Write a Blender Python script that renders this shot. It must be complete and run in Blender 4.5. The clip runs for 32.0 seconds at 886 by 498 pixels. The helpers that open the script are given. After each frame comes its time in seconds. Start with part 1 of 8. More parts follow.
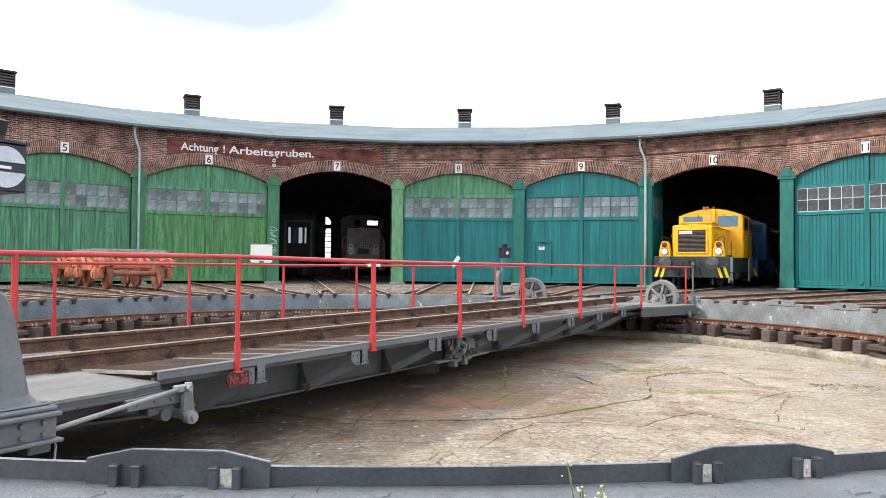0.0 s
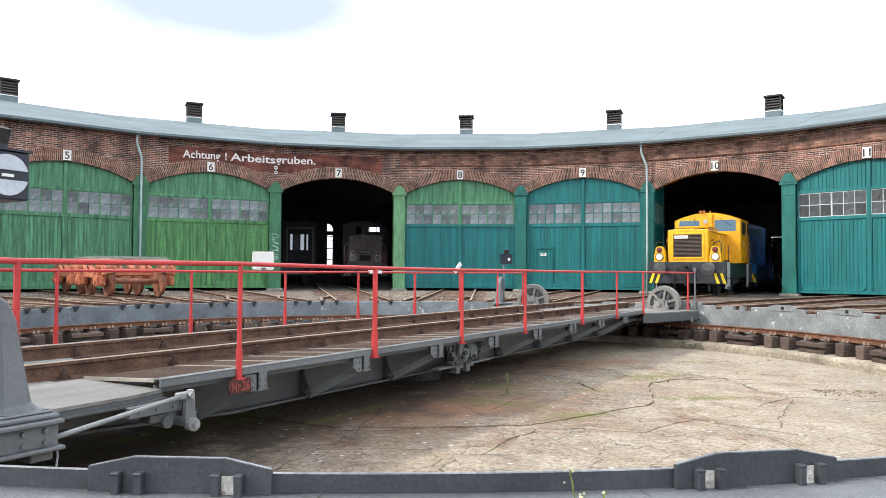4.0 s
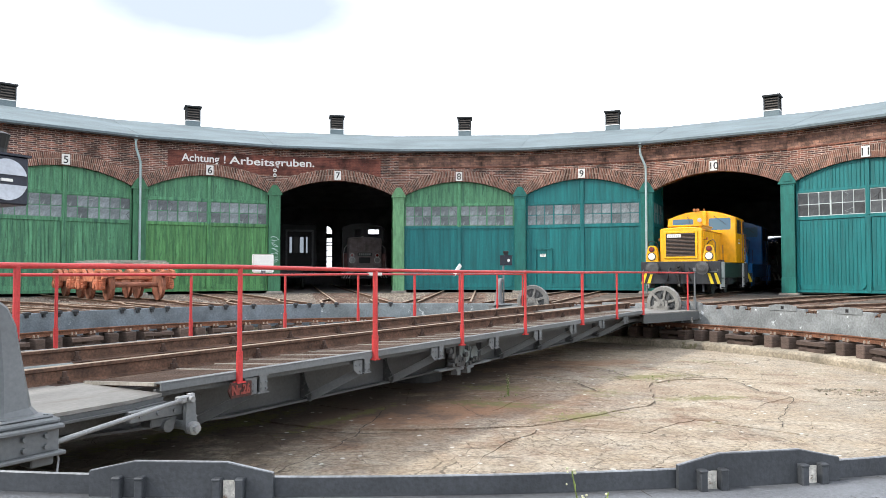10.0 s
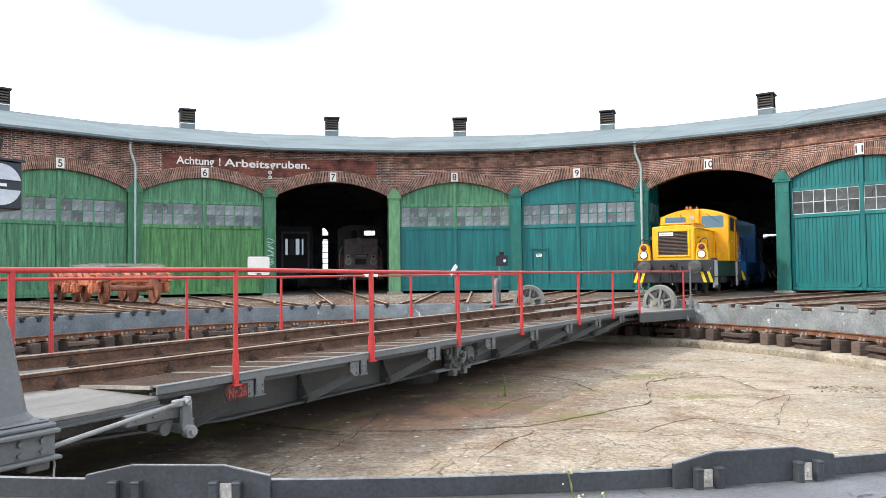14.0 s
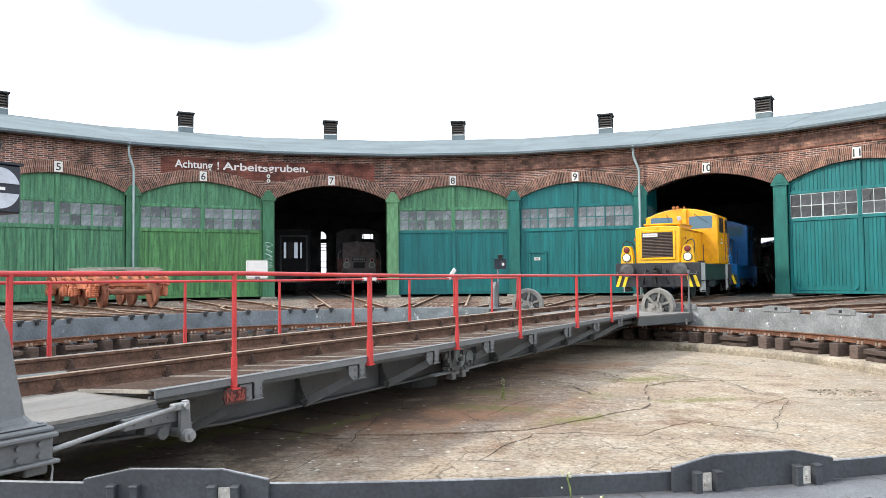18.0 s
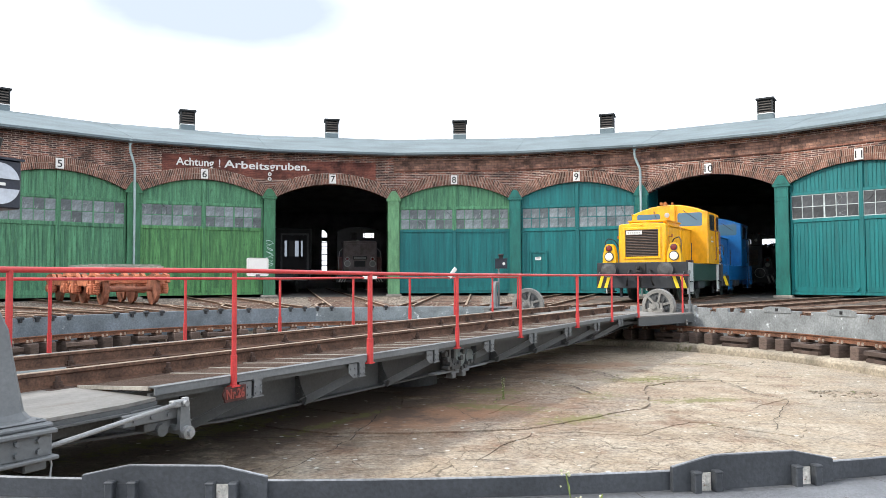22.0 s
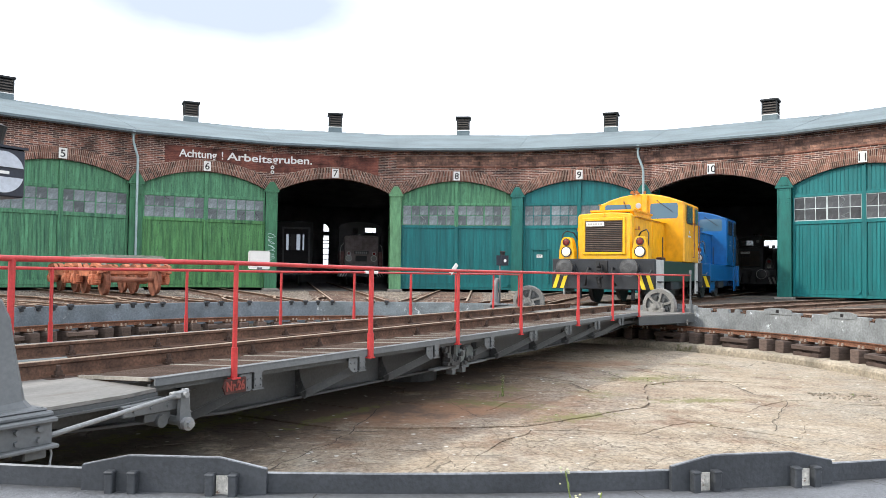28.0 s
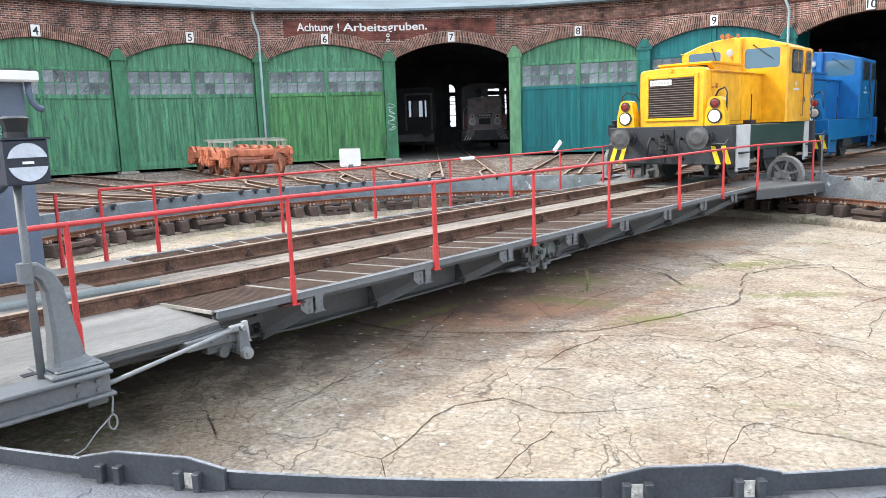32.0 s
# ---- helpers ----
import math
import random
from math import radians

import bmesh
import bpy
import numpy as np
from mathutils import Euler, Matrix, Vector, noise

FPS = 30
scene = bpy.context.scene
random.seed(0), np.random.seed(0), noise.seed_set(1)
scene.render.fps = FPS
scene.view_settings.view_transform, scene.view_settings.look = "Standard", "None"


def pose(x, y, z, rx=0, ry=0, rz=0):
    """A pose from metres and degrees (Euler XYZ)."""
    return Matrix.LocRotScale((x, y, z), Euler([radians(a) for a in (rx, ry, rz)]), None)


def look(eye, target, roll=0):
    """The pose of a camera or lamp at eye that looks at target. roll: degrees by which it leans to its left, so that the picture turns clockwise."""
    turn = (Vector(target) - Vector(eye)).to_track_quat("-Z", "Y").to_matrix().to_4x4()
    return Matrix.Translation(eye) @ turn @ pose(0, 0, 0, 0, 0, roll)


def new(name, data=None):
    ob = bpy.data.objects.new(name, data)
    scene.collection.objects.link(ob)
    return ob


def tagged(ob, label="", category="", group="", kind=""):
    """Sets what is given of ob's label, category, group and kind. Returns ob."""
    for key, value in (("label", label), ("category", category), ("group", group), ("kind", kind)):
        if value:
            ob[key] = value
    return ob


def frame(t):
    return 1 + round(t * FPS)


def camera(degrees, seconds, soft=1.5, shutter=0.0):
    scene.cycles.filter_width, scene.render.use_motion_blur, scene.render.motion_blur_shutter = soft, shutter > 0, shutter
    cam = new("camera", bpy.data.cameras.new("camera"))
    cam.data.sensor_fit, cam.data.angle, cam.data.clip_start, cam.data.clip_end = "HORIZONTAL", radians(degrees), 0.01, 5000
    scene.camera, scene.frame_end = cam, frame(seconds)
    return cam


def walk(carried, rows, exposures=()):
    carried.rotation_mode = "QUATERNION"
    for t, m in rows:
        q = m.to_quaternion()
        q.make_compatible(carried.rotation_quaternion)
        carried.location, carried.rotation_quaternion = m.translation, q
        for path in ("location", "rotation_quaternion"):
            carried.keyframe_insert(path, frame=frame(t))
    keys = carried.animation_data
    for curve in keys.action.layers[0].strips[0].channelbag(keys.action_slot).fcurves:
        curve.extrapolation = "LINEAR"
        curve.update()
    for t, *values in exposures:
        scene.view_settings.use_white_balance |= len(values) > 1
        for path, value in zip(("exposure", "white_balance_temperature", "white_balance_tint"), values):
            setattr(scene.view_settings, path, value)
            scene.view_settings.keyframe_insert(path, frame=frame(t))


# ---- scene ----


def view(x, y, z, yaw, pitch, roll):
    """A camera pose from its place, its compass turn, its tilt and its lean."""
    return pose(x, y, z, 90 + pitch, 0, -yaw) @ pose(0, 0, 0, 0, 0, roll)


cam = camera(62.37, 32.0, soft=0.55)
walk(cam, [
    (0, view(1.423, -11.624, 0.772, -4.579, 1.320, 0.481)),
    (0.5, view(1.421, -11.625, 0.771, -4.628, 1.371, 0.549)),
    (1, view(1.420, -11.624, 0.772, -4.632, 1.405, 0.548)),
    (1.5, view(1.419, -11.626, 0.772, -4.651, 1.512, 0.487)),
    (2, view(1.419, -11.627, 0.771, -4.661, 1.580, 0.487)),
    (2.5, view(1.421, -11.626, 0.771, -4.697, 1.656, 0.465)),
    (3, view(1.423, -11.630, 0.772, -4.722, 1.738, 0.380)),
    (3.5, view(1.425, -11.627, 0.772, -4.726, 1.786, 0.363)),
    (5.5, view(1.424, -11.626, 0.773, -4.698, 1.928, 0.151)),
    (6, view(1.423, -11.630, 0.774, -4.696, 1.948, 0.149)),
    (6.5, view(1.421, -11.627, 0.772, -4.708, 1.956, 0.182)),
    (7, view(1.422, -11.629, 0.773, -4.736, 1.957, 0.187)),
    (7.5, view(1.422, -11.630, 0.774, -4.748, 1.991, 0.155)),
    (8, view(1.425, -11.627, 0.774, -4.757, 2.012, 0.094)),
    (8.5, view(1.421, -11.626, 0.773, -4.731, 2.020, 0.093)),
    (9, view(1.421, -11.623, 0.772, -4.700, 1.993, 0.024)),
    (9.5, view(1.421, -11.623, 0.771, -4.690, 1.988, -0.015)),
    (10, view(1.421, -11.623, 0.773, -4.674, 1.956, -0.062)),
    (10.5, view(1.422, -11.624, 0.773, -4.625, 1.910, -0.159)),
    (11, view(1.423, -11.623, 0.773, -4.548, 1.885, -0.192)),
    (11.5, view(1.423, -11.624, 0.773, -4.507, 1.864, -0.270)),
    (12, view(1.421, -11.623, 0.773, -4.495, 1.865, -0.302)),
    (12.5, view(1.424, -11.625, 0.774, -4.446, 1.885, -0.401)),
    (13, view(1.423, -11.624, 0.774, -4.419, 1.890, -0.426)),
    (13.5, view(1.424, -11.626, 0.774, -4.391, 1.935, -0.490)),
    (14, view(1.426, -11.626, 0.775, -4.370, 2.007, -0.557)),
    (14.5, view(1.425, -11.626, 0.774, -4.374, 2.041, -0.572)),
    (16.5, view(1.422, -11.626, 0.773, -4.235, 2.165, -0.638)),
    (17, view(1.424, -11.625, 0.773, -4.230, 2.172, -0.627)),
    (17.5, view(1.426, -11.627, 0.775, -4.203, 2.195, -0.606)),
    (18, view(1.425, -11.628, 0.775, -4.244, 2.282, -0.574)),
    (18.5, view(1.427, -11.629, 0.774, -4.241, 2.352, -0.530)),
    (19, view(1.431, -11.630, 0.775, -4.255, 2.393, -0.536)),
    (19.5, view(1.429, -11.629, 0.774, -4.260, 2.434, -0.436)),
    (20, view(1.426, -11.625, 0.773, -4.265, 2.414, -0.367)),
    (20.5, view(1.425, -11.625, 0.771, -4.270, 2.401, -0.303)),
    (21, view(1.426, -11.624, 0.771, -4.279, 2.336, -0.306)),
    (21.5, view(1.427, -11.622, 0.771, -4.304, 2.280, -0.278)),
    (22, view(1.427, -11.622, 0.770, -4.311, 2.221, -0.224)),
    (22.5, view(1.427, -11.625, 0.770, -4.295, 2.126, -0.161)),
    (23, view(1.425, -11.619, 0.770, -4.260, 2.034, -0.129)),
    (23.5, view(1.425, -11.620, 0.769, -4.201, 1.941, -0.066)),
    (24, view(1.425, -11.620, 0.771, -4.154, 1.954, 0.001)),
    (24.5, view(1.425, -11.622, 0.769, -4.137, 1.971, 0.097)),
    (25, view(1.422, -11.621, 0.769, -4.153, 1.969, 0.188)),
    (25.5, view(1.419, -11.621, 0.767, -4.193, 1.959, 0.337)),
    (27.5, view(1.421, -11.621, 0.768, -4.320, 1.944, 0.647)),
    (28, view(1.421, -11.621, 0.768, -4.418, 1.917, 0.724)),
    (28.5, view(1.416, -11.621, 0.765, -4.486, 1.732, 0.854)),
    (28.7, view(1.417, -11.611, 0.763, -4.547, 0.434, 0.959)),
    (28.9, view(1.429, -11.602, 0.763, -4.644, -1.078, 0.964)),
    (29, view(1.435, -11.594, 0.764, -4.690, -1.191, 0.903)),
    (29.2, view(1.453, -11.593, 0.774, -4.920, -1.318, 0.872)),
    (29.3, view(1.462, -11.586, 0.782, -5.046, -1.530, 0.796)),
    (29.5, view(1.488, -11.560, 0.824, -5.375, -4.400, 0.956)),
    (29.7, view(1.510, -11.524, 0.891, -5.725, -8.358, 0.986)),
    (29.8, view(1.528, -11.515, 0.934, -6.122, -9.888, 0.742)),
    (30, view(1.545, -11.509, 1.032, -6.468, -11.751, 0.475)),
    (30.2, view(1.561, -11.534, 1.153, -6.755, -11.927, 0.189)),
    (30.3, view(1.566, -11.553, 1.207, -7.038, -11.908, 0.007)),
    (30.5, view(1.579, -11.592, 1.296, -7.291, -11.782, -0.283)),
    (30.7, view(1.602, -11.627, 1.351, -7.704, -11.812, -0.464)),
    (31, view(1.681, -11.659, 1.379, -10.304, -11.479, -1.251)),
    (31.2, view(1.772, -11.674, 1.400, -13.011, -10.205, -1.827)),
    (31.5, view(1.935, -11.608, 1.403, -14.900, -10.167, -2.044)),
    (31.7, view(2.039, -11.548, 1.390, -15.160, -9.970, -2.062)),
    (32, view(2.205, -11.440, 1.390, -15.391, -9.521, -1.927)),
], exposures=[(0, 0.65, 6500, 10), (27.6, 0.65, 6500, 10), (28.8, 0.48, 6480, 10), (29.3, 0.48, 6420, 10), (29.5, 0.33, 6400, 10), (29.7, 0.04, 6380, 10), (29.85, 0.22, 6330, 10), (30, 0.54, 6300, 10), (30.3, 0.78, 6280, 10), (30.7, 0.78, 6250, 10), (31, 0.80, 6220, 10), (31.6, 0.94, 6200, 10), (32, 0.91, 6200, 10)])


# ---- light: bright cloudy sky, veiled sun from the west ----
world = bpy.data.worlds.new("sky_world")
scene.world = world
world.use_nodes = True
wn = world.node_tree
wn.nodes.clear()
w_out = wn.nodes.new("ShaderNodeOutputWorld")
w_bg = wn.nodes.new("ShaderNodeBackground")
w_sky = wn.nodes.new("ShaderNodeTexSky")
w_sky.sky_type = "NISHITA"
w_sky.sun_disc = False
w_sky.sun_elevation = radians(40)
w_sky.sun_rotation = radians(254.4)
w_sky.dust_density = 6.0
w_sky.air_density = 1.0
w_tc = wn.nodes.new("ShaderNodeTexCoord")
w_map = wn.nodes.new("ShaderNodeMapping")
w_map.inputs["Scale"].default_value = (1.0, 1.0, 2.4)
w_noise = wn.nodes.new("ShaderNodeTexNoise")
w_noise.inputs["Scale"].default_value = 1.7
w_noise.inputs["Detail"].default_value = 6.0
w_noise.inputs["Roughness"].default_value = 0.55
w_ramp = wn.nodes.new("ShaderNodeValToRGB")
w_ramp.color_ramp.elements[0].position = 0.30
w_ramp.color_ramp.elements[0].color = (0.0, 0.0, 0.0, 1)
w_ramp.color_ramp.elements[1].position = 0.44
w_ramp.color_ramp.elements[1].color = (1, 1, 1, 1)
# a thin blue-grey gap in the white cloud, low over the shed
w_gap = wn.nodes.new("ShaderNodeMapping")
w_gap.inputs["Location"].default_value = (1.21, -2.67, -4.2)
w_gap.inputs["Scale"].default_value = (3.9, 3.0, 12.5)
w_len = wn.nodes.new("ShaderNodeVectorMath")
w_len.operation = "LENGTH"
w_gn = wn.nodes.new("ShaderNodeMath")
w_gn.operation = "MULTIPLY_ADD"
w_gn.inputs[1].default_value = 1.6
w_gr = wn.nodes.new("ShaderNodeMapRange")
w_gr.inputs["From Min"].default_value = 1.35
w_gr.inputs["From Max"].default_value = 2.3
w_gmix = wn.nodes.new("ShaderNodeMixRGB")
w_gmix.inputs[1].default_value = (4.3, 4.9, 5.8, 1)
w_mix = wn.nodes.new("ShaderNodeMixRGB")
w_mix.inputs[2].default_value = (10.9, 11.5, 12.5, 1)
wn.links.new(w_tc.outputs["Generated"], w_map.inputs["Vector"])
wn.links.new(w_map.outputs[0], w_noise.inputs["Vector"])
wn.links.new(w_noise.outputs["Fac"], w_ramp.inputs["Fac"])
wn.links.new(w_ramp.outputs["Color"], w_mix.inputs[0])
wn.links.new(w_sky.outputs["Color"], w_mix.inputs[1])
wn.links.new(w_tc.outputs["Generated"], w_gap.inputs["Vector"])
wn.links.new(w_gap.outputs[0], w_len.inputs[0])
wn.links.new(w_noise.outputs["Fac"], w_gn.inputs[0])
wn.links.new(w_len.outputs["Value"], w_gn.inputs[2])
wn.links.new(w_gn.outputs[0], w_gr.inputs["Value"])
wn.links.new(w_gr.outputs[0], w_gmix.inputs[0])
wn.links.new(w_mix.outputs[0], w_gmix.inputs[2])
wn.links.new(w_gmix.outputs[0], w_bg.inputs["Color"])
w_bg.inputs["Strength"].default_value = 0.115
wn.links.new(w_bg.outputs[0], w_out.inputs["Surface"])

sun_data = bpy.data.lights.new("sun", "SUN")
sun_data.energy = 2.15
sun_data.angle = radians(4.0)
sun_data.color = (1.0, 0.935, 0.82)
sun = new("sun", sun_data)
sun.matrix_world = look((0, 0, 60), Vector((0, 0, 60)) + Vector((1.22, 0.34, -1.0)))


# ---- materials ----
def material(name, base, rough=0.7, metal=0.0, scale=6.0, vary=0.25, tint=None, fine=60.0, bump=0.15, bump_dist=0.01,
             island=0.0, stretch=(1, 1, 1), spec=0.4, patch=None, patch_at=0.62, patch_scale=3.0, emit=0.0):
    """A painted or raw surface: base colour, broad stains, fine grain, relief and, where given, worn patches."""
    m = bpy.data.materials.new(name)
    m.use_nodes = True
    nt = m.node_tree
    n, l = nt.nodes, nt.links
    b = n["Principled BSDF"]
    b.inputs["Roughness"].default_value = rough
    b.inputs["Metallic"].default_value = metal
    b.inputs["Specular IOR Level"].default_value = spec
    tc = n.new("ShaderNodeTexCoord")
    mp = n.new("ShaderNodeMapping")
    mp.inputs["Scale"].default_value = stretch
    l.new(tc.outputs["Object"], mp.inputs["Vector"])
    big = n.new("ShaderNodeTexNoise")
    big.inputs["Scale"].default_value = scale
    big.inputs["Detail"].default_value = 5
    big.inputs["Roughness"].default_value = 0.6
    l.new(mp.outputs[0], big.inputs["Vector"])
    small = n.new("ShaderNodeTexNoise")
    small.inputs["Scale"].default_value = fine
    small.inputs["Detail"].default_value = 3
    l.new(mp.outputs[0], small.inputs["Vector"])
    t = tint or tuple(c * 0.55 for c in base)
    hi = tuple(min(1.0, c * (1 + vary)) for c in base)
    ramp = n.new("ShaderNodeValToRGB")
    ramp.color_ramp.elements[0].position = 0.32
    ramp.color_ramp.elements[0].color = (*[c + (d - c) * min(1, vary * 2.2) for c, d in zip(base, t)], 1)
    ramp.color_ramp.elements[1].position = 0.68
    ramp.color_ramp.elements[1].color = (*hi, 1)
    e = ramp.color_ramp.elements.new(0.5)
    e.color = (*base, 1)
    l.new(big.outputs["Fac"], ramp.inputs["Fac"])
    mul = n.new("ShaderNodeMixRGB")
    mul.blend_type = "MULTIPLY"
    mul.inputs[0].default_value = 0.62
    gr = n.new("ShaderNodeMapRange")
    gr.inputs["From Min"].default_value = 0.3
    gr.inputs["From Max"].default_value = 0.7
    gr.inputs["To Min"].default_value = max(0.1, 1 - vary * 1.45)
    gr.inputs["To Max"].default_value = 1 + vary * 0.75
    l.new(small.outputs["Fac"], gr.inputs["Value"])
    l.new(ramp.outputs["Color"], mul.inputs[1])
    l.new(gr.outputs[0], mul.inputs[2])
    col = mul.outputs[0]
    if island:
        g = n.new("ShaderNodeNewGeometry")
        oi = n.new("ShaderNodeObjectInfo")
        add = n.new("ShaderNodeMath")
        l.new(g.outputs["Random Per Island"], add.inputs[0])
        l.new(oi.outputs["Random"], add.inputs[1])
        fr = n.new("ShaderNodeMath")
        fr.operation = "FRACT"
        l.new(add.outputs[0], fr.inputs[0])
        ir = n.new("ShaderNodeMapRange")
        ir.inputs["To Min"].default_value = 1 - island
        ir.inputs["To Max"].default_value = 1 + island
        l.new(fr.outputs[0], ir.inputs["Value"])
        m2 = n.new("ShaderNodeMixRGB")
        m2.blend_type = "MULTIPLY"
        m2.inputs[0].default_value = 1.0
        l.new(col, m2.inputs[1])
        l.new(ir.outputs[0], m2.inputs[2])
        col = m2.outputs[0]
    if patch:
        pn = n.new("ShaderNodeTexNoise")
        pn.inputs["Scale"].default_value = patch_scale
        pn.inputs["Detail"].default_value = 8
        pn.inputs["Roughness"].default_value = 0.7
        l.new(mp.outputs[0], pn.inputs["Vector"])
        pr = n.new("ShaderNodeMapRange")
        pr.inputs["From Min"].default_value = patch_at
        pr.inputs["From Max"].default_value = patch_at + 0.05
        l.new(pn.outputs["Fac"], pr.inputs["Value"])
        m3 = n.new("ShaderNodeMixRGB")
        m3.inputs[2].default_value = (*patch, 1)
        l.new(pr.outputs[0], m3.inputs[0])
        l.new(col, m3.inputs[1])
        col = m3.outputs[0]
    l.new(col, b.inputs["Base Color"])
    if bump:
        bp = n.new("ShaderNodeBump")
        bp.inputs["Strength"].default_value = bump
        bp.inputs["Distance"].default_value = bump_dist
        l.new(small.outputs["Fac"], bp.inputs["Height"])
        l.new(bp.outputs[0], b.inputs["Normal"])
    if emit:
        b.inputs["Emission Color"].default_value = (*base, 1)
        b.inputs["Emission Strength"].default_value = emit
    return m


def plain(name, base, rough=0.5, metal=0.0, emit=0.0, spec=0.5):
    m = bpy.data.materials.new(name)
    m.use_nodes = True
    b = m.node_tree.nodes["Principled BSDF"]
    b.inputs["Base Color"].default_value = (*base, 1)
    b.inputs["Roughness"].default_value = rough
    b.inputs["Metallic"].default_value = metal
    b.inputs["Specular IOR Level"].default_value = spec
    if emit:
        b.inputs["Emission Color"].default_value = (*base, 1)
        b.inputs["Emission Strength"].default_value = emit
    return m


def brick_material(name, dark, light, mortar, scale, width=0.26, high=0.077):
    """Old red brickwork: running courses, mixed dark and pale bricks, smoke stains."""
    m = bpy.data.materials.new(name)
    m.use_nodes = True
    n, l = m.node_tree.nodes, m.node_tree.links
    b = n["Principled BSDF"]
    b.inputs["Roughness"].default_value = 0.9
    tc = n.new("ShaderNodeTexCoord")
    mp = n.new("ShaderNodeMapping")
    mp.inputs["Rotation"].default_value = (radians(90), 0, 0)
    l.new(tc.outputs["Object"], mp.inputs["Vector"])
    br = n.new("ShaderNodeTexBrick")
    br.inputs["Color1"].default_value = (*dark, 1)
    br.inputs["Color2"].default_value = (*light, 1)
    br.inputs["Mortar"].default_value = (*mortar, 1)
    br.inputs["Scale"].default_value = 1.0
    br.inputs["Brick Width"].default_value = width
    br.inputs["Row Height"].default_value = high
    br.inputs["Mortar Size"].default_value = 0.011
    br.inputs["Mortar Smooth"].default_value = 0.2
    br.inputs["Bias"].default_value = -0.1
    l.new(mp.outputs[0], br.inputs["Vector"])
    nz = n.new("ShaderNodeTexNoise")
    nz.inputs["Scale"].default_value = scale
    nz.inputs["Detail"].default_value = 7
    nz.inputs["Roughness"].default_value = 0.65
    l.new(tc.outputs["Object"], nz.inputs["Vector"])
    rp = n.new("ShaderNodeMapRange")
    rp.inputs["From Min"].default_value = 0.35
    rp.inputs["From Max"].default_value = 0.65
    rp.inputs["To Min"].default_value = 0.30
    rp.inputs["To Max"].default_value = 1.7
    l.new(nz.outputs["Fac"], rp.inputs["Value"])
    mu = n.new("ShaderNodeMixRGB")
    mu.blend_type = "MULTIPLY"
    mu.inputs[0].default_value = 1.0
    l.new(br.outputs["Color"], mu.inputs[1])
    l.new(rp.outputs[0], mu.inputs[2])
    fn = n.new("ShaderNodeTexNoise")
    fn.inputs["Scale"].default_value = 25
    l.new(tc.outputs["Object"], fn.inputs["Vector"])
    m2 = n.new("ShaderNodeMixRGB")
    m2.blend_type = "OVERLAY"
    m2.inputs[0].default_value = 0.5
    l.new(mu.outputs[0], m2.inputs[1])
    l.new(fn.outputs["Fac"], m2.inputs[2])
    l.new(m2.outputs[0], b.inputs["Base Color"])
    bp = n.new("ShaderNodeBump")
    bp.inputs["Strength"].default_value = 0.6
    bp.inputs["Distance"].default_value = 0.01
    bp.invert = True
    l.new(br.outputs["Fac"], bp.inputs["Height"])
    l.new(bp.outputs[0], b.inputs["Normal"])
    return m


